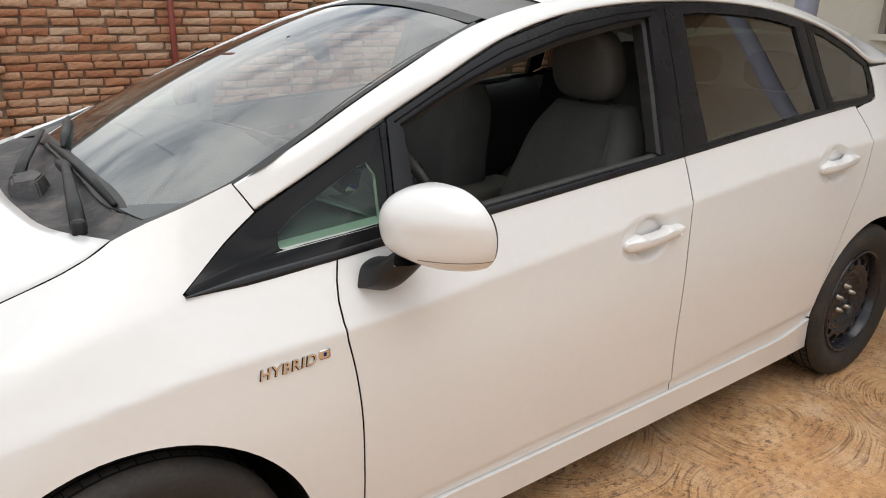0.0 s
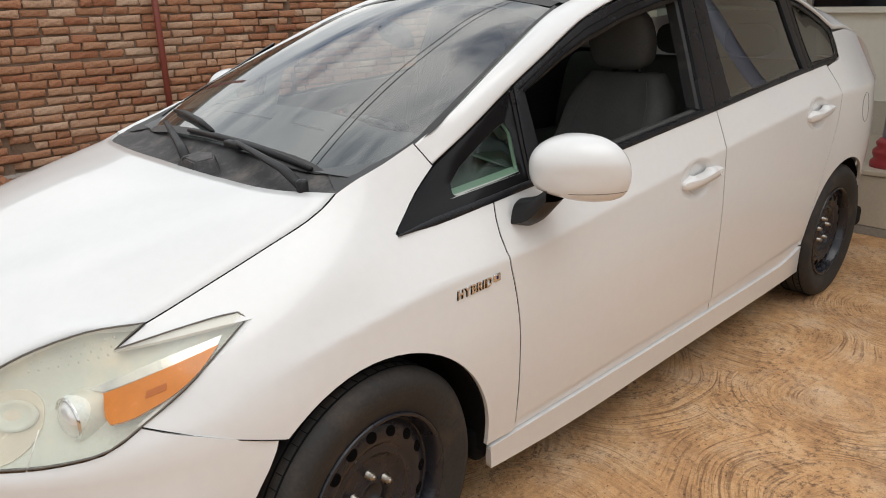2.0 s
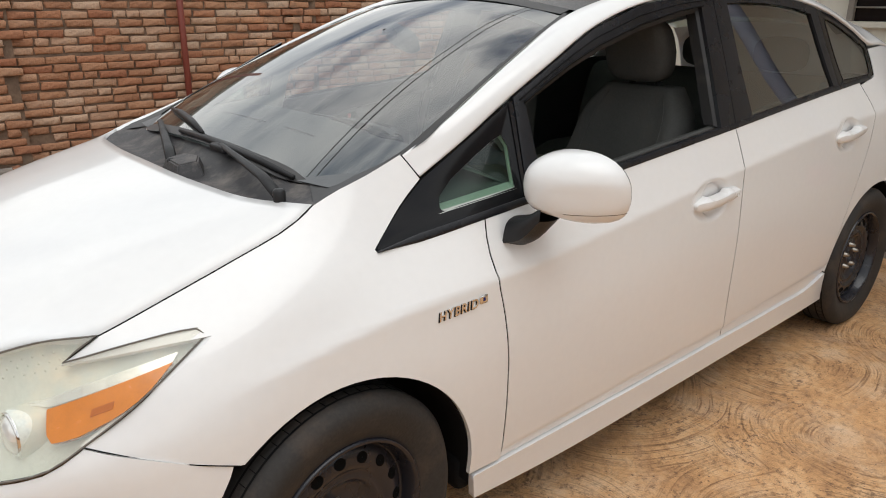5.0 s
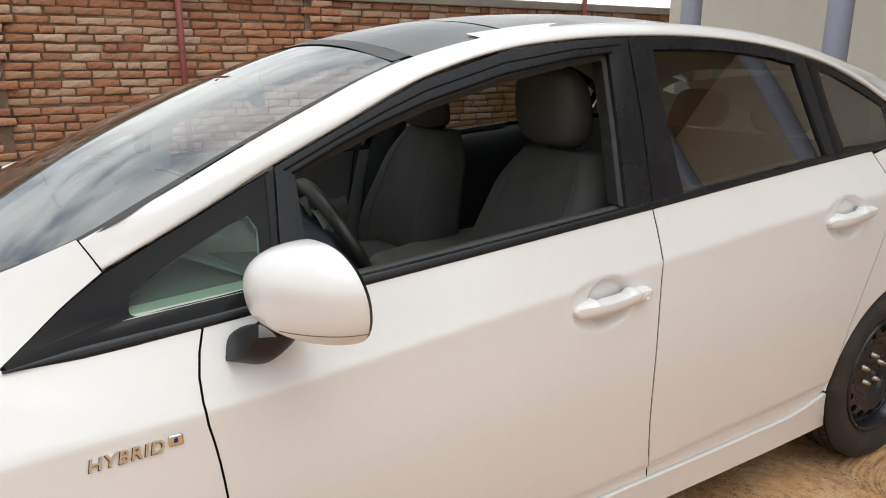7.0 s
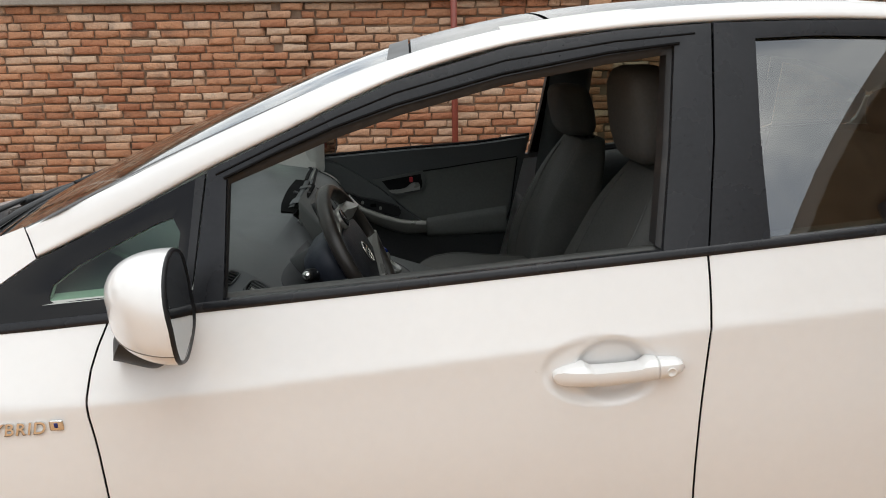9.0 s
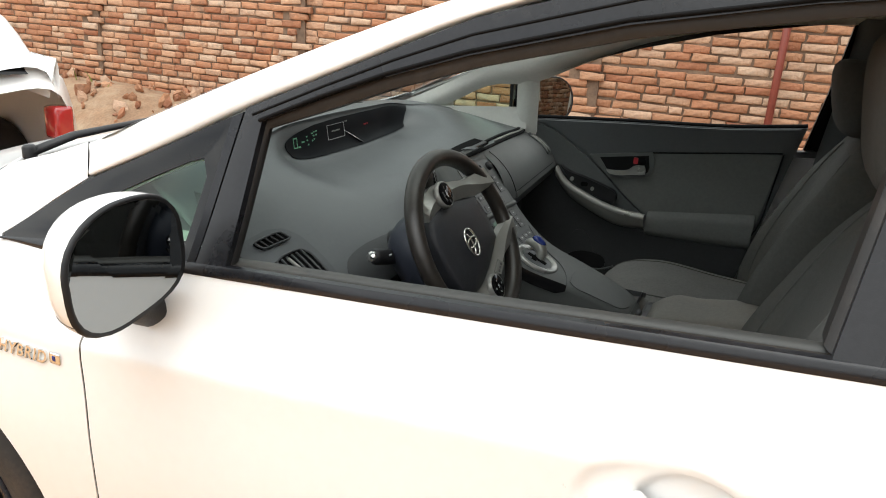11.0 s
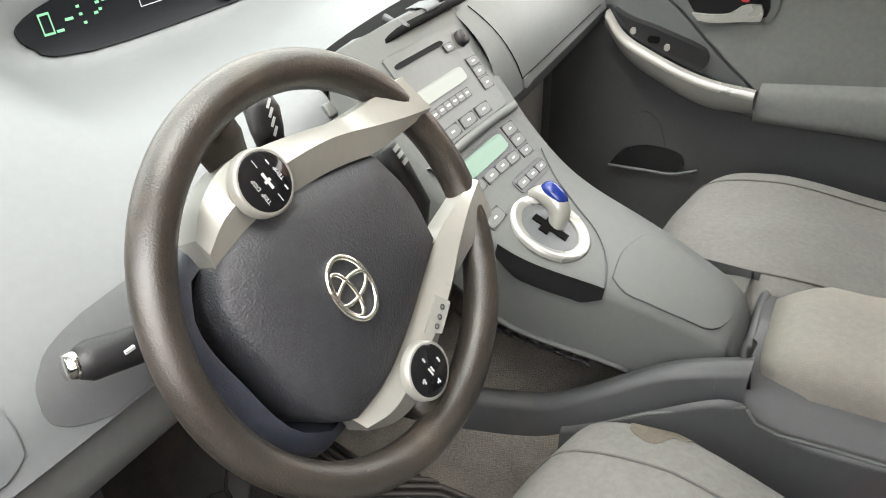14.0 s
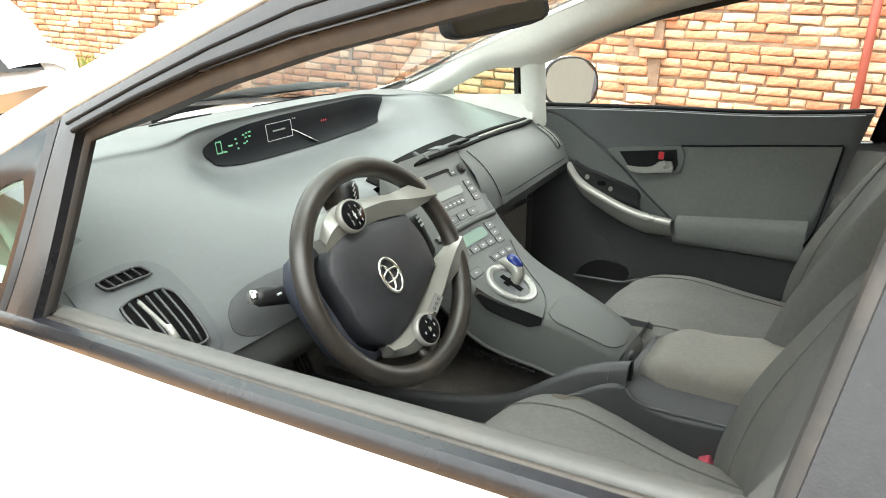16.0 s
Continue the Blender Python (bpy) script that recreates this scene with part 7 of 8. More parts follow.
# lid, dark side edge and low tray of the bridge
LID = joined(([(6.10, .70), (5.98, .42), (6.04, .14)], 10), ([(6.04, .14), (6.22, .07), (6.7, .045), (7.3, .06), (7.68, .10), (7.82, .18)], 14), ([(7.82, .18), (7.95, .36), (7.9, .60)], 8), ([(7.9, .60), (7.7, .70), (7.0, .80), (6.4, .84), (6.2, .80), (6.10, .70)], 12))
pad_on("lid", stack, LID, CONSOLE, centre, .0020, .003, "console lid", step=(.2, .08))
part("lid_seam", tube([Vector(stack(a, b)) + Vector((0, 0, .0008)) for a, b in LID], .0013, 5, closed=True), DASHDARK, centre)
es = np.linspace(4.25, 6.0, 14)
part("edge_trim", loft([[Vector(stack(q, .02)) + Vector((.0015, -.001, .0012)) for q in es], [Vector(stack(q, 0)) + Vector((.001, -.0022, -.010)) for q in es], [Vector(stack(q, 0)) + Vector((.001, -.003, -.0105 - .0135 * min((q - 4.25) / .5, 1, (6.0 - q) / .25))) for q in es]], 24, straight=True), GLOSSBLACK, centre, "gloss black edge strip")
part("panel_seam", tube([Vector(stack(a, b)) + Vector((.0008, 0, .0008)) for a, b in curve([(6.0, .02), (5.85, .25), (5.55, .48), (5.0, .66), (4.2, .78), (3.6, .88)], 24)], .0012, 5), DASHDARK, centre)
WING = [(.36, -.105, .500), (.62, -.098, .520), (.78, -.088, .545), (.904, -.082, .573), (1.005, -.077, .610), (1.065, -.070, .655), (1.118, -.056, .690), (1.20, -.037, .716)]
low = [(x, y, z) for x, y, z in WING if x < 1.08]
part("tunnel_carpet", loft([[(x, y - .008, z - .045) for x, y, z in low], [(x, y - .030, .44) for x, y, z in low], [(x, y - .040, .40) for x, y, z in low], [(x, y - .05, .3375) for x, y, z in low]], 30, 12), CARPET, centre, "carpeted tunnel side")
wing = [[(x, y - .004, .335 + .15 * (x < 1.08)) for x, y, z in WING], [(x, y - .008, z - .06) for x, y, z in WING], [(x, y - .003, z - .008) for x, y, z in WING], WING, [(x, y + .014, z + .003) for x, y, z in WING], [(x, y + .030, z - .002) for x, y, z in WING], [(x, y + .038, z - .04) for x, y, z in WING], [(x, y + .050, .42) for x, y, z in WING]]
part("console_side", loft(wing, 36, straight=True), DASHDARK, centre, "dark grey lower console side")
PANEL_TOP = [(1.02, -.090, .586), (1.06, -.088, .612), (1.114, -.081, .650), (1.205, -.062, .684), (1.218, -.058, .668), (1.24, -.054, .659), (1.42, -.049, .668), (1.66, -.047, .678)]
part("console_panel", loft([[(x, y + .004, z + .003) for x, y, z in PANEL_TOP], PANEL_TOP, [(x, y - .002, z - .006) for x, y, z in PANEL_TOP], [(x, y - .003, z * .5 + .17) for x, y, z in PANEL_TOP], [(x, y, .337) for x, y, z in PANEL_TOP]], 50, straight=True), DASHDARK, centre, "dark smooth console flank")
part("side_crease", tube([(1.06, -.0885, .615), (1.114, -.0815, .653), (1.205, -.0625, .689)], .0016, 5), CONSOLE, centre)
part("tray_floor", grid_skin(lambda x, y: (x, y, .53 + .05 * max(x - .9, 0)), .55, 1.17, 12, -.06, .20, 6), CARPET, centre, "carpeted tray")
part("tray_wall", grid_skin(lambda x, z: (x, .185, z), .55, 1.18, 10, .42, .70, 4), DASHDARK, centre)
part("tray_back", grid_skin(lambda y, z: (1.17, y, z), -.05, .20, 5, .43, .70, 5), DASH, centre)
part("bridge_lip", tube([Vector(stack(q, 0)) + Vector((.002, .002, -.101)) for q in np.linspace(3.6, 6.6, 12)], .0035, 6), CONSOLE, centre)
net = bmesh.new()
for k in range(9):
    x = .85 + .020 * k
    tube([(x, -.040, .672 - .10 * (x - .85)), (x + .012, -.020, .640), (x, .02, .625)], .0018, 5, net)
    tube([(x + .020, -.040, .672 - .10 * (x - .83)), (x + .006, -.020, .640), (x + .020, .02, .625)], .0018, 5, net)
part("net", net, BLACK, centre, "black stretch net")

# armrest box
arm_ob = new("armrest")
arm_ob.parent = car
bm = loft([[(1.19, -.035, .42), (1.45, -.035, .42), (1.68, -.035, .42)], [(1.190, -.035, .680), (1.42, -.035, .690), (1.68, -.035, .70)], [(1.195, .075, .694), (1.42, .075, .70), (1.68, .075, .71)], [(1.19, .185, .680), (1.42, .185, .690), (1.68, .185, .70)], [(1.19, .185, .42), (1.45, .185, .42), (1.68, .185, .42)]], 16, straight=True)
part("box", bm, DASHDARK, arm_ob, "dark console box")
part("box_front", box(1.185, 1.20, -.035, .185, .45, .685, .006), DASHDARK, arm_ob)
def armlid(u, v):
    x = 1.205 + .43 * u
    cy, w = .078, .094 * (1 - .18 * max(.12 - u, 0) / .12)
    top = float(herm((0, .06, .25, .5, 1), (.698, .718, .730, .750, .768), u))
    a = math.pi * v
    q = math.cos(a)
    e = max(1 - abs(q) ** 7, 0) ** .30
    return (x + .012 * (1 - e) * (u < .1), cy - w * q, .672 + .045 * u + (top - .672 - .045 * u) * e)
bm = grid_skin(armlid, 0, 1, 24, 0, 1, 26)
bm.faces.new([v for v in list(bm.verts)[:26]])
part("lid", outward(bm), ARMREST, arm_ob, "dusty brown-grey vinyl lid")
part("seam", tube([(1.207, -.0630, .687), (1.219, -.0590, .669), (1.24, -.0550, .6605), (1.42, -.0505, .6695), (1.66, -.0485, .6795)], .0022, 6), CONSOLE, arm_ob)
part("hinge", tube([(1.198, -.03, .685), (1.19, -.005, .712), (1.192, .012, .718)], .007, 8), BLACK, arm_ob)
buckle = new("belt_buckle")
buckle.parent = car
part("stalk", tube([(1.42, -.075, .48), (1.375, -.070, .55), (1.358, -.068, .582)], .014, 8, flat=.6), BLACK, buckle)
part("button", merge(None, box(-.011, .011, -.022, .022, -.012, .012, .004), Matrix.Translation((1.350, -.068, .592)) @ pose(0, 0, 0, 0, -30, 0)), PINK, buckle, "faded red release button")

def wheel_word(text, px, py, pz, parent):
    """A pale printed word on the wheel's face, starting at px, py."""
    cu = bpy.data.curves.new("print", "FONT")
    cu.body, cu.size = text, .0046
    ob = new("print", cu)
    me = bpy.data.meshes.new_from_object(ob.evaluated_get(bpy.context.evaluated_depsgraph_get()))
    bpy.data.objects.remove(ob)
    for v in me.vertices:
        v.co = on_wheel(px + v.co.x, py + v.co.y, pz)
    bm = bmesh.new()
    bm.from_mesh(me)
    part("print", bm, WHITEINK, parent, smooth=False)


# steering wheel
steering = new("steering_wheel")
steering.parent = car
rim_pts = [on_wheel(.159 * math.cos(a), .159 * math.sin(a)) for a in np.linspace(0, math.tau, 96, endpoint=False)]
part("rim", tube(rim_pts, [.0152 + .0012 * math.cos(2 * a) for a in np.linspace(0, math.tau, 96, endpoint=False)], 18, closed=True, flat=1.12, up=SW_N), LEATHER, steering, "worn brown-black leather rim")
PADO = joined(([(-.046, -.088), (0, -.096), (.046, -.088)], 8), ([(.046, -.088), (.060, -.05), (.076, 0), (.084, .05), (.080, .082)], 12), ([(.080, .082), (.062, .098), (0, .106), (-.062, .098), (-.080, .082)], 14), ([(-.080, .082), (-.084, .05), (-.076, 0), (-.060, -.05), (-.046, -.088)], 12))
bm = bmesh.new()
rows = []
for f, z in ((1.02, -.060), (1.02, -.020), (1.012, -.003), (.992, .0035), (.95, .0075), (.72, .0130), (.40, .0165), (.12, .0175)):
    rows.append([bm.verts.new(on_wheel(x * f, .004 + (y - .004) * f, z)) for x, y in PADO])
for a, b in zip(rows, rows[1:]):
    for k in range(len(a)):
        bm.faces.new((a[k], a[(k+1) % len(a)], b[(k+1) % len(a)], b[k]))
bm.faces.new(rows[-1])
shell = bmesh.new()
rows = [[shell.verts.new(on_wheel(x * f, .016 + (y - .004) * f, z)) for x, y in PADO] for f, z in ((1.0, -.018), (1.12, -.024), (1.19, -.040), (1.14, -.070), (.85, -.105))]
for a, b in zip(rows, rows[1:]):
    for k in range(len(a)):
        shell.faces.new((a[k], a[(k+1) % len(a)], b[(k+1) % len(a)], b[k]))
part("hub_shell", outward(shell), HUBBLUE, steering, "blue-black hub shell")
part("airbag_cover", outward(bm), PAD, steering, "dark grained airbag cover")
for s in (-1, 1):
    inner = [(.079, .084), (.0765, .055), (.0765, .015), (.0705, -.022), (.056, -.068), (.048, -.088), (.0415, -.130), (.038, -.160)]
    ridge = [(.090, .083), (.100, .060), (.100, .020), (.095, -.016), (.086, -.052), (.063, -.105), (.050, -.135), (.041, -.1605)]
    outer = [(.100, .078), (.115, .060), (.124, .030), (.115, -.008), (.102, -.045), (.088, -.082), (.0815, -.118), (.0775, -.156)]
    zs_i = (.000, .001, .001, .001, .002, .004, .009, .0145)
    zs_m = (.006, .009, .010, .012, .013, .014, .0165, .0195)
    zs_o = (-.006, -.003, -.001, .000, .001, .003, .008, .0145)
    a, m, b = ([on_wheel(s * x, y, z) for (x, y), z in zip(pp, zz)] for pp, zz in ((inner, zs_i), (ridge, zs_m), (outer, zs_o)))
    bk = [on_wheel(s * x, y, z - .024) for (x, y), z in zip(outer, zs_o)]
    ak = [on_wheel(s * x, y, z - .020) for (x, y), z in zip(inner, zs_i)]
    bm = loft([ak, a], 30)
    for pair in ((a, m), (m, b), (b, bk)):
        loft(pair, 30, bm=bm)
    sp = part("spoke_trim", bm, SILVER, steering, "silver spoke trim")
    cap = bmesh.new()
    cap.faces.new([cap.verts.new(p[0]) for p in (ak, a, m, b, bk)])
    part("trim_end", cap, SILVER, steering, smooth=False)
    pc = (.1005, .0215) if s > 0 else (-.104, .014)
    pod = part("button_pod", lathe([(.025, .004), (.0245, -.004), (.0225, -.0055), (.0205, -.0045), (.001, -.0045)], 30, Matrix.Translation(on_wheel(*pc, .0135)) @ SW_N.to_track_quat("-Y", "Z").to_matrix().to_4x4()), SILVER, steering)
    face = part("button_face", lathe([(.0218, -.0050), (.0195, -.0064), (.001, -.0066)], 30, Matrix.Translation(on_wheel(*pc, .0135)) @ SW_N.to_track_quat("-Y", "Z").to_matrix().to_4x4()), GLOSSBLACK, steering, "round black button pad")
    if s > 0:
        for text, dx, dy in (("DISP", -.0010, .0085), ("TRIP", -.0125, .0085), ("TEMP", -.0070, -.0125)):
            wheel_word(text, pc[0] + dx, pc[1] + dy, .0211, face)
        bars = ((.0035, 0, .0030, .0012), (-.0035, 0, .0030, .0012), (0, 0, .0012, .0030), (.0095, -.0095, .0020, .0006), (-.0125, -.0090, .0020, .0006), (.0145, 0, .0032, .0003), (-.0145, 0, .0032, .0003))
    else:
        bars = ((0, .012, .0026, .0010), (.001, .0125, .0010, .0022), (0, -.012, .0026, .0010), (.012, 0, .0022, .0010), (-.012, .001, .0010, .0020), (-.012, 0, .0022, .0009), (0, .0014, .0040, .0009), (0, -.0014, .0030, .0009))
    for dx, dy, w, h in bars:
        bm = bmesh.new()
        bm.faces.new([bm.verts.new(on_wheel(pc[0] + dx + a, pc[1] + dy + b, .0209)) for a, b in ((-w, -h), (w, -h), (w, h), (-w, h))])
        part("print", bm, WHITEINK, face, smooth=False)
    # leather spokes between pod and rim
    q = [on_wheel(s * .118, .012, -.016), on_wheel(s * .135, .012, -.010), on_wheel(s * .150, .012, -.002)]
    part("spoke", tube(q, [.018, .022, .018], 12, flat=.45, up=SW_N), LEATHER, steering, "leather spoke")
plate = bmesh.new()
plate_top = [plate.verts.new(on_wheel(*p)) for p in ((-.0765, -.047, .0090), (-.0885, -.050, .0155), (-.0985, -.022, .0150), (-.0870, -.013, .0090))]
plate_low = [plate.verts.new(v.co - SW_N * .006) for v in plate_top]
plate.faces.new(plate_top)
for k in range(4):
    plate.faces.new((plate_top[k], plate_low[k], plate_low[(k + 1) % 4], plate_top[(k + 1) % 4]))
plate_ob = part("spoke_button", outward(plate), GRIPGREY, steering, "flat grey button plate", smooth=False)
for q in (.22, .52, .80):
    c = on_wheel(-.0826 - .010 * q, -.047 + .030 * q, .0140)
    part("print", merge(None, lathe([(.0026, .0), (.0026, -.0006), (.0017, -.0006), (.0017, 0)], 12), Matrix.Translation(c) @ SW_N.to_track_quat("-Y", "Z").to_matrix().to_4x4()), PAD, plate_ob)
# plain oval emblem
em = [on_wheel(-.002 + .027 * math.cos(a), .022 + .0185 * math.sin(a), .0190) for a in np.linspace(0, math.tau, 40, endpoint=False)]
part("emblem", tube(em, .0024, 8, closed=True), PALECHROME, steering, "chrome oval emblem")
em = [on_wheel(-.002 + .0085 * math.cos(a), .022 + .0175 * math.sin(a), .0190) for a in np.linspace(0, math.tau, 30, endpoint=False)]
part("emblem", tube(em, .0019, 8, closed=True), PALECHROME, steering)
em = [on_wheel(-.002 + .020 * math.cos(a), .030 + .0085 * math.sin(a), .0190) for a in np.linspace(0, math.tau, 30, endpoint=False)]
part("emblem", tube(em, .0019, 8, closed=True), PALECHROME, steering)
# column and stalks
back = -SW_N
column = new("steering_column")
column.parent = car
part("shroud", tube([SW_C + back * .045, SW_C + back * .08, SW_C + back * .16, SW_C + back * .26], [.055, .066, .064, .055], 20), BLACK, column, "black column shroud")
part("hub", tube([SW_C + back * .012, SW_C + back * .05], [.085, .06], 24), BLACK, column)
def stalk(name, p0, p1, label):
    a, b = Vector(p0), Vector(p1)
    st = part(name, tube([a, a.lerp(b, .4), a.lerp(b, .45), a.lerp(b, .93), b], [.010, .010, .0135, .0145, .010], 14), BLACK, column, label)
    d = (b - a).normalized()
    part("tip", tube([b - d * .004, b + d * .006], [.011, .009], 14), CHROME, st)
    for k in range(3):
        c = a.lerp(b, .52 + .12 * k) + SW_N * .0135
        part("print", box(c.x - .002, c.x + .002, c.y - .004, c.y + .004, c.z - .0012, c.z + .0012), WHITEINK, st, smooth=False)
    return st
stalk("indicator_stalk", SW_C + back * .085 + SW_R * -.05, (.799, -.489, .909), "black indicator stalk with worn tip")
wiper = part("wiper_stalk", tube([on_wheel(-.050, -.085, -.060), on_wheel(-.056, -.128, -.050), on_wheel(-.040, -.141, -.045), on_wheel(.000, -.143, -.042), on_wheel(.026, -.144, -.042)], [.012, .012, .0125, .0130, .0125], 14, flat=.8, up=SW_N), BLACK, column, "black wiper stalk with pale print")
for px in (.006, .014, .021):
    c = on_wheel(px, -.146, -.0308)
    part("print", merge(None, box(-.0022, .0022, -.0045, .0045, 0, .0004), Matrix.Translation(c) @ Matrix((SW_R, SW_U, SW_N)).transposed().to_4x4() @ pose(0, 0, 0, 0, 0, SW_TURN)), WHITEINK, wiper, smooth=False)
lever = bmesh.new()
rings = []
for px, py, r in ((.098, -.046, .0125), (.112, -.054, .0155), (.126, -.062, .0165), (.134, -.066, .0130)):
    c = on_wheel(px, py, -.045)
    rings.append([lever.verts.new(c + SW_N * (r * .6 * math.cos(a)) + (on_wheel(px + .5, py + .9, -.045) - c).normalized() * (r * math.sin(a))) for a in np.linspace(0, math.tau, 12, endpoint=False)])
for a, b in zip(rings, rings[1:]):
    for k in range(12):
        lever.faces.new((a[k], a[(k + 1) % 12], b[(k + 1) % 12], b[k]))
lever.faces.new(rings[0])
lever.faces.new(rings[-1])
cruise = part("cruise_stalk", outward(lever), BLACK, column, "black cruise control stalk with pale print")
for k in range(4):
    c = on_wheel(.108 + .0065 * k, -.052 - .0038 * k, -.0352)
    part("print", merge(None, box(-.0045, .0045, -.0012, .0012, 0, .0004), Matrix.Translation(c) @ Matrix((SW_R, SW_U, SW_N)).transposed().to_4x4() @ pose(0, 0, 0, 0, 0, SW_TURN - 62)), WHITEINK, cruise, smooth=False)

# seats
def seat(cy, cy0, up, wide, roll, head, tall):
    st = new("front_seat")
    st.parent = car
    def cushion(u, v):
        # u: front to back, v: across
        x = float(herm((0, .08, .2, .4, 1), (1.045, 1.012, 1.035, 1.14, 1.53), u))
        z = float(herm((0, .08, .2, .4, .7, 1), (.45, .555, .632, .672, .664, .650), u)) + up
        q = 2 * v - 1
        w = wide * (1 - .22 * min(max((u - .42) / .3, 0), 1) * (q * cy < 0))
        bol = roll * math.exp(-((abs(q) - .62) / .16) ** 2) * min(u / .35, 1)
        drop = .030 * abs(q) ** 2.4 + .13 * max(abs(q) - .78, 0) ** 2 / .0484
        return (x + .075 * abs(q) ** 2.6 * max(1 - u / .35, 0), cy0 + w * q * (1 - .10 * max(.2 - u, 0) / .2), z + bol - drop - .02 * abs(q) ** 2 * max(1 - u / .35, 0))
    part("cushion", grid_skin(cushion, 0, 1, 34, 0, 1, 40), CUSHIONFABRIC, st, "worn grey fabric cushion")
    seamp = [[Vector(cushion(u, v)) + Vector((0, 0, .0012)) for u in np.linspace(.10, .9, 20)] for v in (.22, .78)]
    for p in seamp:
        part("seam", tube(p, .0014, 5), FABRICDARK, st)
    if cy < 0:
        blot = [(.385 + .058 * math.cos(a) * (1 + .22 * math.sin(3 * a + 1)), .905 + .052 * math.sin(a) * (1 + .22 * math.cos(4 * a))) for a in np.linspace(0, math.tau, 26, endpoint=False)]
        pad_on("stain", cushion, blot, STAIN, st, .0008, .0006, "brownish stain patch", step=(.03, .03))
    part("base", box(1.12, 1.52, cy0 - .20, cy0 + .20, .335, .55, .03), BLACK, st)
    def backrest(u, v):
        # u: bottom to top, v: round the section
        cx = float(herm((0, .2, .4, .7, 1), (1.525, 1.505, 1.515, 1.555, 1.600), u))
        cz = .57 + .535 * u
        w = float(herm((0, .12, .3, .6, .85, 1), (.205, .248, .258, .234, .208, .150), u))
        th = .075 * (1 - .50 * u ** 3)
        a = math.tau * v
        ca, sa = math.cos(a), math.sin(a)
        e = 3.2
        q = (abs(ca) ** e + abs(sa) ** e) ** (-1 / e)
        x = cx + th * q * -sa
        bol = .078 * math.exp(-((abs(ca * q) - .82) / .20) ** 2) * (sa > 0) * (1 - .85 * u ** 1.6) * min(u / .15 + .3, 1)
        return (x - bol, cy + w * q * ca, cz)
    bm = grid_skin(backrest, 0, 1, 26, 0, 1, 49)
    top = [v for v in list(bm.verts)[-49:-1]]
    f = bm.faces.new(top)
    bmesh.ops.inset_individual(bm, faces=[f], thickness=.022, depth=.016)
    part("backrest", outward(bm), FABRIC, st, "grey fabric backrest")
    for v in (.15, .35):
        part("seam", tube([Vector(backrest(u, v)) + Vector((-.0012, 0, 0)) for u in np.linspace(.05, .95, 18)], .0022, 5), FABRICDARK, st)
    hb = bmesh.new()
    bmesh.ops.create_uvsphere(hb, u_segments=28, v_segments=18, radius=1)
    for v in hb.verts:
        x, y, z = v.co
        e = 3.8
        q = (abs(x) ** e + abs(y) ** e + abs(z) ** e) ** (-1 / e)
        w = .128 * (1 - .20 * max(z, 0) - .06 * max(-z, 0))
        v.co = (1.548 + .058 * q * x - .018 * z * q, cy + w * q * y, head + tall * q * z)
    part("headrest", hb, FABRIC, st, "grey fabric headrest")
    for dy in (-.055, .055):
        part("post", tube([(1.600, cy + dy, 1.08), (1.572, cy + dy, 1.16)], .0065, 8), CHROME, st)
        part("post_guide", lathe([(.014, 0), (.014, .012), (.001, .012)], 12, Matrix.Translation((1.598, cy + dy, 1.108)) @ pose(0, 0, 0, 90, 0, 0)), BLACK, st)
    return st


seat(-.370, -.34, .030, .262, .004, 1.226, .108)
seat(.355, .34, .018, .258, .004, 1.192, .082)
bench = new("rear_seat")
bench.parent = car
part("cushion", grid_skin(lambda u, v: (2.02 + .50 * u, -.62 + 1.24 * v, .60 + .11 * math.sin(min(u * 3.2, 1.57)) - .02 * math.cos(v * math.tau * 2)), 0, 1, 20, 0, 1, 40), FABRIC, bench)
part("cushion_front", box(2.02, 2.5, -.62, .62, .335, .62, .03), FABRICDARK, bench)
part("backrest", outward(loft([[(2.44, -.62, .66), (2.43, 0, .66), (2.44, .62, .66)], [(2.50, -.62, .90), (2.48, 0, .90), (2.50, .62, .90)], [(2.58, -.60, 1.08), (2.57, 0, 1.08), (2.58, .60, 1.08)], [(2.66, -.58, 1.08), (2.65, 0, 1.08), (2.66, .58, 1.08)], [(2.62, -.60, .66), (2.62, 0, .66), (2.62, .60, .66)]], 30, 20)), FABRIC, bench)
for y in (-.36, 0, .36):
    hb = bmesh.new()
    bmesh.ops.create_uvsphere(hb, u_segments=20, v_segments=12, radius=1)
    for v in hb.verts:
        x, yy, z = v.co
        q = (abs(x) ** 3 + abs(yy) ** 3 + abs(z) ** 3) ** (-1 / 3)
        v.co = (2.63 + .05 * q * x, y + .12 * q * yy, 1.165 + .075 * q * z)
    part("headrest", hb, FABRIC, bench)
part("parcel_shelf", box(2.66, 3.2, -.58, .58, .98, 1.01, .01), DASHDARK, car)
for s in (-1, 1):
    part("rear_pillar_trim", loft([[(2.36, s * .66, 1.08), (2.6, s * .64, 1.10), (3.1, s * .60, 1.05)], [(2.36, s * .70, .9), (2.6, s * .70, .9), (3.1, s * .66, .9)], [(2.36, s * .70, .4), (2.6, s * .70, .4), (3.1, s * .66, .4)]], 16, 8), DASHDARK, car)
    part("rear_pillar_trim", loft([[(2.72, s * .63, 1.10), (2.72, s * .61, 1.22)], [(2.95, s * .62, 1.08), (2.95, s * .57, 1.22)], [(3.1, s * .58, 1.05), (3.1, s * .53, 1.18)]], 10, 8), LINER, car)

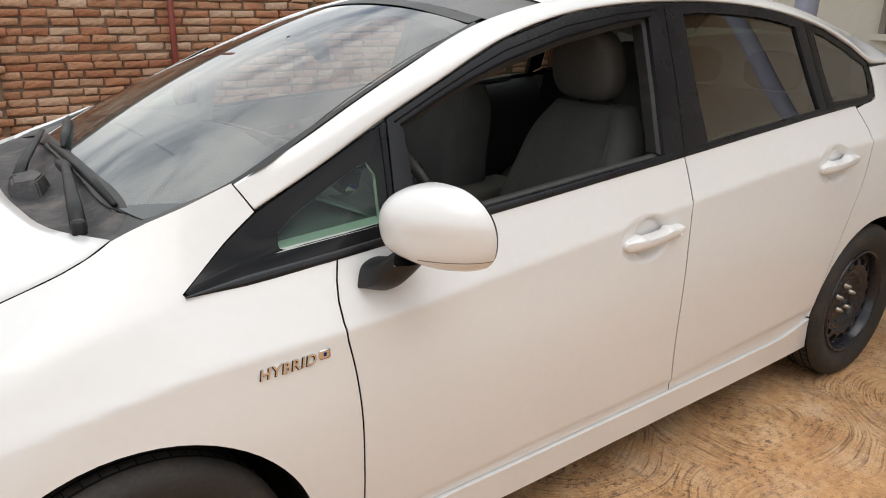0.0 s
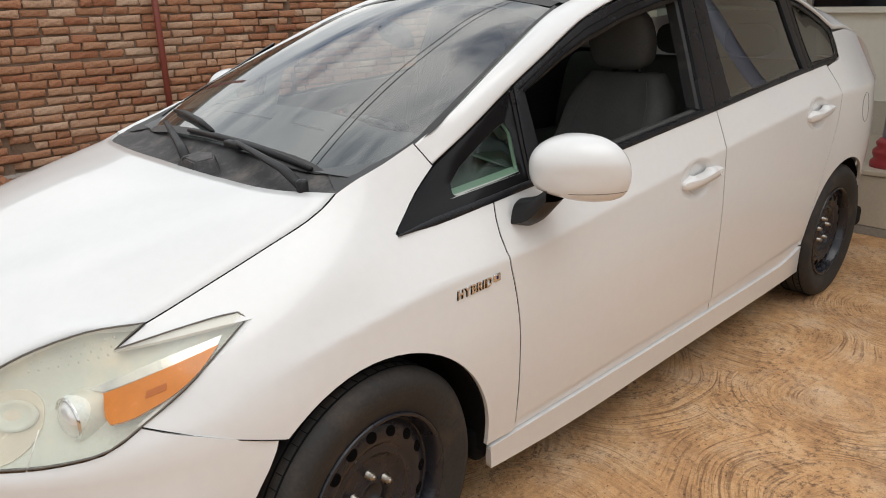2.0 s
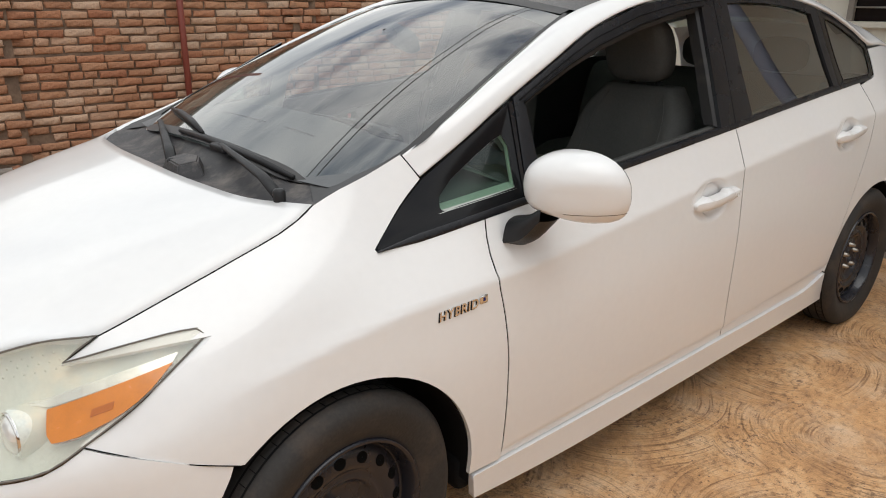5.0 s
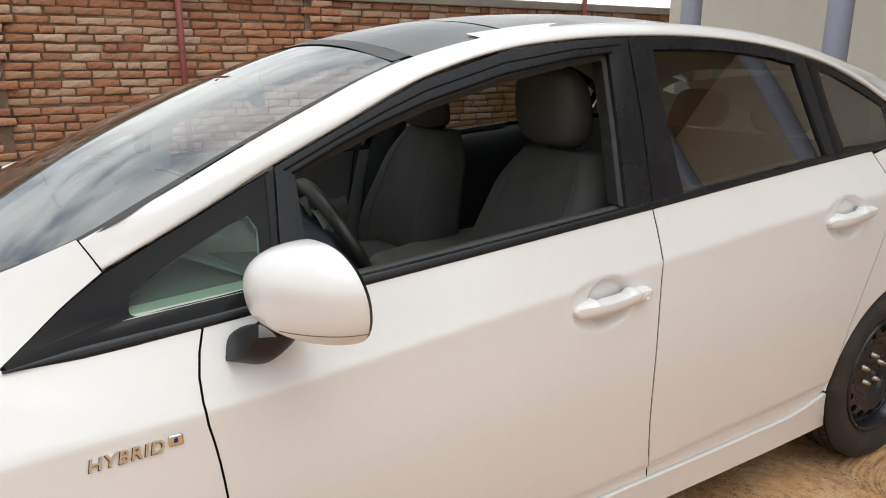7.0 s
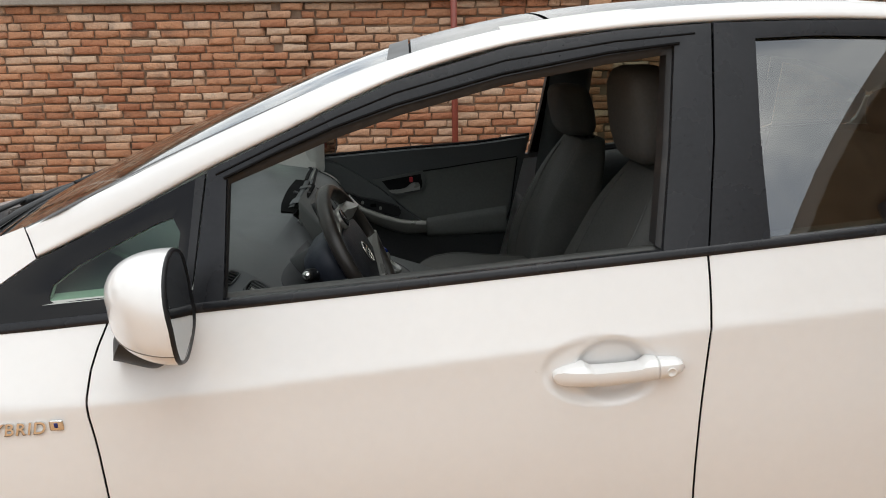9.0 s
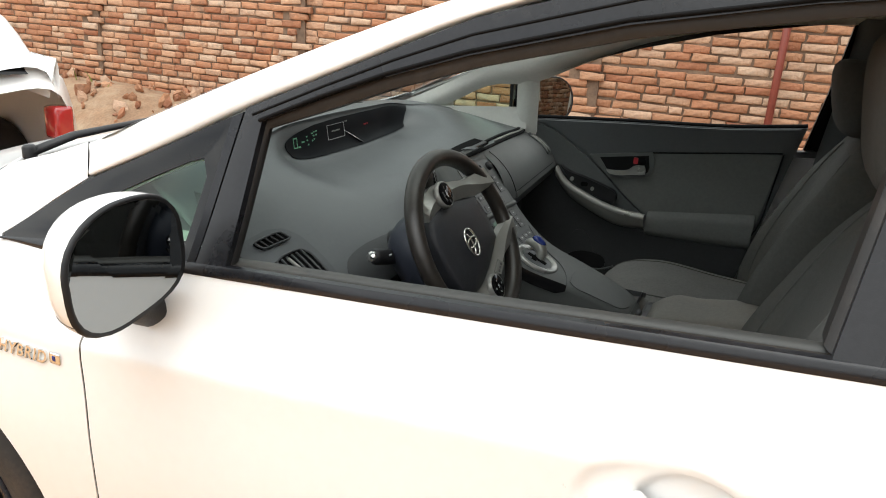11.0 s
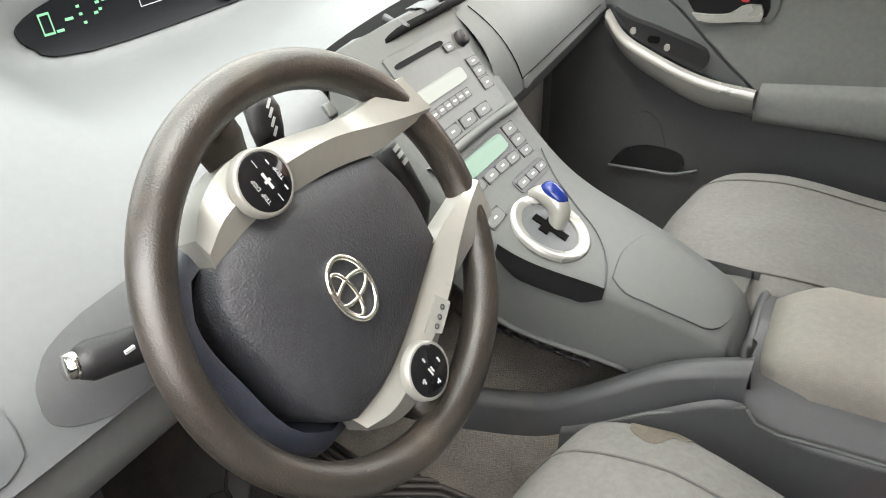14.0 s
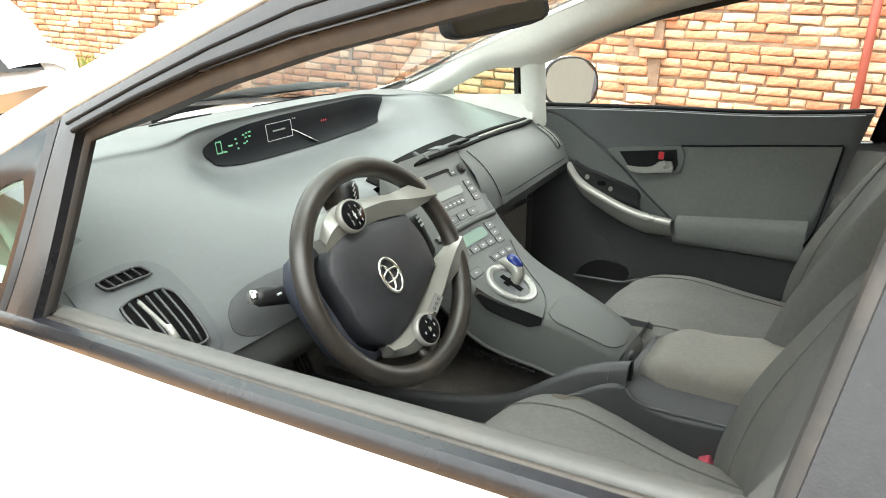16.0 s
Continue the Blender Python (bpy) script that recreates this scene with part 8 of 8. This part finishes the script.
# inner door cards
def door_card(s):
    dc = new("door_card")
    dc.parent = far_door if s > 0 else front_door
    def cf(x, z):
        p = card(x, z)
        return (p[0], p[1] * s, p[2])
    tw = (1.0, -.4 * s, 1.0)
    def P(name, outline, material, off, lip, label="", step=(.05, .05)):
        return pad_on(name, cf, outline, material, dc, off, lip, label, step, tw)
    P("panel", joined(([(.66, 1.010), (1.0, 1.036), (1.30, 1.056), (1.47, 1.078)], 10), ([(1.47, 1.078), (1.40, .76), (1.36, .59), (1.34, .38)], 10), ([(1.34, .38), (.66, .38)], 8), ([(.66, .38), (.66, 1.010)], 8)), DASH, 0, .02, "dark grey door trim")
    part("belt_seal", tube([Vector(cf(x, z)) + Vector((0, s * .012, .004)) for x, z in curve([(.68, 1.012), (1.0, 1.036), (1.30, 1.056), (1.47, 1.078)], 16)], .0065, 6), GAP, dc, "black window seal")
    P("lower_panel", joined(([(.68, .86), (.785, .855), (.81, .82), (.86, .78), (.94, .742), (1.02, .712), (1.08, .703), (1.385, .706)], 18), ([(1.385, .706), (1.36, .60), (1.345, .39)], 6), ([(1.345, .39), (.68, .39)], 6), ([(.68, .39), (.68, .86)], 6)), DASHDARK, .004, .006, "dark lower door panel")
    P("upper_roll", joined(([(.69, 1.010), (1.0, 1.034), (1.30, 1.054), (1.455, 1.074)], 10), ([(1.455, 1.074), (1.435, 1.006)], 3), ([(1.435, 1.006), (1.225, .979), (1.073, .958), (.895, .926)], 10), ([(.895, .926), (.84, .950), (.76, 1.000), (.69, 1.010)], 8)), DASH, .007, .008, "grey upper door roll")
    P("insert", joined(([(.90, .920), (1.073, .953), (1.225, .974), (1.425, 1.000)], 10), ([(1.425, 1.000), (1.405, .87), (1.378, .715)], 8), ([(1.378, .715), (1.25, .708), (1.085, .706)], 8), ([(1.085, .706), (1.085, .755)], 3), ([(1.085, .755), (1.01, .815), (.945, .873), (.90, .920)], 8)), DOORFABRIC, .008, .012, "grey fabric door insert")
    P("corner_trim", joined(([(.67, 1.005), (.746, .997), (.84, .942), (.93, .878), (1.005, .812), (1.075, .757)], 16), ([(1.075, .757), (.985, .776), (.90, .808), (.83, .845), (.795, .885)], 12), ([(.795, .885), (.73, .87), (.67, .86)], 5), ([(.67, .86), (.67, 1.005)], 5)), CORNERTRIM, .013, .014, "smooth dark corner trim")
    for pts in ([(1.076, .955), (1.16, .966), (1.258, .980), (1.423, 1.002)], [(1.425, .998), (1.415, .90), (1.392, .767), (1.36, .71)]):
        part("seam", tube([Vector(cf(*p)) + Vector((0, -s * .0100, 0)) for p in curve(pts, 14)], .0022, 5), GAP, dc)
    roll = []
    for z0, z1, o in ((.774, .815, .0085), (.770, .806, .016), (.763, .796, .026), (.750, .770, .033), (.732, .748, .036), (.714, .726, .035), (.704, .714, .026), (.702, .712, .002)):
        roll.append([Vector(cf(x, z0 + (z1 - z0) * (x - 1.086) / .3)) + Vector((0, -s * o, 0)) for x in np.linspace(1.086, 1.386, 12)])
    rb = loft(roll, 20, 24)
    rb.faces.new([rb.verts.new(r[0]) for r in roll])
    part("armrest_roll", rb, DOORFABRIC, dc, "dusty armrest roll")
    P("handle_bezel", joined(([(.888, .925), (.98, .942), (1.073, .957)], 6), ([(1.073, .957), (1.079, .950), (1.078, .890), (1.072, .881)], 6), ([(1.072, .881), (1.02, .872), (.972, .865), (.955, .868)], 6), ([(.955, .868), (.92, .895), (.888, .925)], 5)), CONSOLE, .014, .014, "door handle recess")
    P("handle_well", joined(([(.922, .922), (1.00, .936), (1.066, .947)], 6), ([(1.066, .947), (1.067, .892), (1.05, .884), (.985, .876), (.962, .879), (.922, .922)], 14)), GAP, .0165, .004)
    P("lever", joined(([(.946, .888), (.98, .889), (1.012, .896), (1.030, .912), (1.058, .916)], 12), ([(1.058, .916), (1.064, .902), (1.062, .888)], 4), ([(1.062, .888), (1.02, .881), (.967, .876), (.950, .880), (.946, .888)], 8)), SILVER, .027, .008, "silver door lever")
    P("lock_tab", rounded(1.024, 1.037, .917, .937, .003, 3), REDTAB, .021, .006, "red lock tab", None)
    P("lock_rocker", rounded(1.042, 1.060, .918, .938, .004, 3), GLOSSBLACK, .021, .006, "", None)
    grip = curve([(.800, .879), (.828, .843), (.90, .806), (.99, .777), (1.083, .768)], 20)
    base = curve([(.796, .850), (.838, .800), (.915, .757), (1.005, .726), (1.085, .728)], 20)
    def rail(pts, d, o):
        return [Vector(cf(x, z + d)) + Vector((0, -s * o, 0)) for x, z in pts]
    part("silver_strip", loft([rail(grip, .002, .038), rail(grip, .003, .058), rail(grip, -.002, .064), rail(grip, -.010, .063)], 34, straight=True), SILVER, dc, "bright silver grip strip")
    # grip face is the silver plastic again, its shade put into a greyer material
    part("grip_face", loft([rail(grip, -.010, .063), [a.lerp(b, .5) + Vector((0, -s * .003, 0)) for a, b in zip(rail(grip, -.010, .063), rail(base, 0, .045))], rail(base, 0, .045), rail(base, -.012, .0)], 34, 12), GRIPGREY, dc, "grip moulding, shaded silver drawn as grey plastic")
    P("switch_panel", joined(([(.806, .880), (.83, .868), (.883, .856), (.955, .836)], 8), ([(.955, .836), (.985, .822), (.990, .806), (.980, .790)], 6), ([(.980, .790), (.92, .806), (.85, .837), (.806, .880)], 10)), BLACK, .034, .030, "black window switch panel")
    for x, z, w, ma in ((.848, .847, .011, SILVER), (.888, .836, .022, HOLE), (.914, .825, .010, SILVER)):
        P("switch", rounded(x - w / 2, x + w / 2, z - .006, z + .006, .003, 2), ma, .038, .006, "", None)
    P("bottle_holder", joined(([(.845, .590), (.853, .645), (.868, .670), (.886, .678), (.906, .670), (.922, .645), (.937, .600)], 18), ([(.937, .600), (.89, .596), (.845, .590)], 5)), DASHDARK, .008, .006, "moulded bottle holder")
    # raised black pad: the shade inside the pocket is put into its colour
    P("pocket", joined(([(.823, .546), (.845, .580), (.875, .600), (.94, .606), (.972, .594), (.978, .575), (.965, .560)], 16), ([(.965, .560), (.90, .552), (.823, .546)], 6)), BLACK, .009, .006, "door pocket, its inner shade painted black")
    part("pocket_lip", tube([Vector(cf(x, z)) + Vector((0, -s * .014, 0)) for x, z in curve([(.823, .546), (.90, .551), (.965, .557), (1.005, .575)], 10)], .0035, 8), DASH, dc)
    return dc


door_card(1)
for s, door in ((-1, rear_door), (1, far_rear)):
    trim = [(x, s * .715, z) for x, z in ((1.62, 1.0), (1.9, 1.022), (2.2, 1.045), (2.36, 1.055))]
    part("rear_door_trim", loft([[(x, s * (half_width(x, z) - .012), z + .012) for x, _, z in trim], trim, [(x, y - s * .01, .80) for x, y, z in trim], [(x, y - s * .004, .62) for x, y, z in trim], [(x, y, .36) for x, y, z in trim]], 16, 14), DASHDARK, door, "dark grey rear door trim")

# inner mirror
rv = new("rear_view_mirror")
rv.parent = car
RM = Matrix.Translation((.856, .082, 1.270)) @ pose(0, 0, 0, 8, -14, -20)
hb = bmesh.new()
bmesh.ops.create_uvsphere(hb, u_segments=32, v_segments=16, radius=1)
for v in hb.verts:
    x, y, z = v.co
    q = (abs(x) ** 4 + abs(y) ** 4 + abs(z) ** 4) ** (-1 / 4)
    v.co = (max(min(.030 * q * x, .010), -.03), .128 * q * y, .034 * q * z)
part("case", merge(None, hb, RM), BLACK, rv, "black mirror case")
bm = bmesh.new()
bm.faces.new([bm.verts.new(RM @ Vector((.0108, y, z))) for y, z in rounded(-.115, .115, -.026, .026, .02, 6)])
part("glass", bm, MIRROR, rv, smooth=False)
part("stem", tube([RM @ Vector((-.02, 0, .01)), (.76, .02, 1.30), (.72, 0, 1.292)], .009, 10), BLACK, rv)

# ---- bricks of the wall ----
rnd = random.Random(3)


def brick_mesh(kind, length, height):
    bm = bmesh.new()
    cols, lines = (-.5, -.42, 0, .42, .5), (-.5, -.30, .34, .5)
    front = [[bm.verts.new((a * length + rnd.uniform(-1, 1) * .005, (-.006 if abs(a) == .5 or abs(b) == .5 else -.010) + rnd.uniform(-1, 1) * .0030, b * height * (1 + .10 * math.sin(3 * a + kind)) + rnd.uniform(-1, 1) * .0022)) for b in lines] for a in cols]
    for a, b in zip(front, front[1:]):
        for k in range(3):
            bm.faces.new((a[k], b[k], b[k + 1], a[k + 1]))
    ring = [c[0] for c in front] + [c for c in front[-1][1:]] + [c[-1] for c in front[-2::-1]] + [c for c in front[0][-2:0:-1]]
    back = [bm.verts.new((v.co.x, .03, v.co.z)) for v in ring]
    for k in range(len(ring)):
        bm.faces.new((ring[k], back[k], back[(k + 1) % len(ring)], ring[(k + 1) % len(ring)]))
    bmesh.ops.recalc_face_normals(bm, faces=bm.faces[:])
    for f in bm.faces:
        f.smooth = True
    me = bpy.data.meshes.new("brick")
    bm.to_mesh(me)
    bm.free()
    me.materials.append(BRICK)
    return me


BMESH = [brick_mesh(k, rnd.choice((.075, .14, .15, .158, .165, .172, .178)), rnd.uniform(.041, .0455)) for k in range(24)]
near_bricks, far_v, far_f = [], [], []
Z0, PITCH = .40, .0542
rows = int((1.755 - Z0) / PITCH)
count = 0
for r in range(rows):
    z = Z0 + PITCH * (r + .5)
    x = -9 + (r % 2) * .07 + rnd.uniform(-.02, .02)
    while x < 12:
        me = rnd.choice(BMESH)
        lx = max(v.co.x for v in me.vertices) * 2
        cx = x + lx / 2
        pil = any(abs(cx - px) < .11 for px in PILASTERS)
        y = WALL_Y - (.030 if pil else 0) + rnd.uniform(-.006, .008)
        m = pose(cx, y, z + .009 * noise.noise((cx * .9, r * .6, 0)) + rnd.uniform(-.0025, .0025), rnd.uniform(-3, 3), rnd.uniform(-1.2, 1.2), rnd.uniform(-1.5, 1.5))
        x += lx + rnd.uniform(.003, .010)
        if rnd.random() < .002:
            continue
        if -.2 < cx < 1.75 and count < 300:
            count += 1
            ob = new("brick", me)
            ob.matrix_world = m
            ob.parent = wall
        else:
            k = len(far_v)
            far_v += [tuple(m @ v.co) for v in me.vertices]
            far_f += [[k + i for i in p.vertices] for p in me.polygons]
me = bpy.data.meshes.new("bricks")
me.from_pydata(far_v, [], far_f)
me.polygons.foreach_set("use_smooth", [True] * len(me.polygons))
me.materials.append(BRICK)
rest = new("bricks", me)
rest.parent = wall
tagged(rest, kind="stuff")

# no piece lies deeper than thing, part and sub-part
for ob in list(bpy.data.objects):
    while ob.parent and ob.parent.parent and ob.parent.parent.parent:
        ob.parent = ob.parent.parent
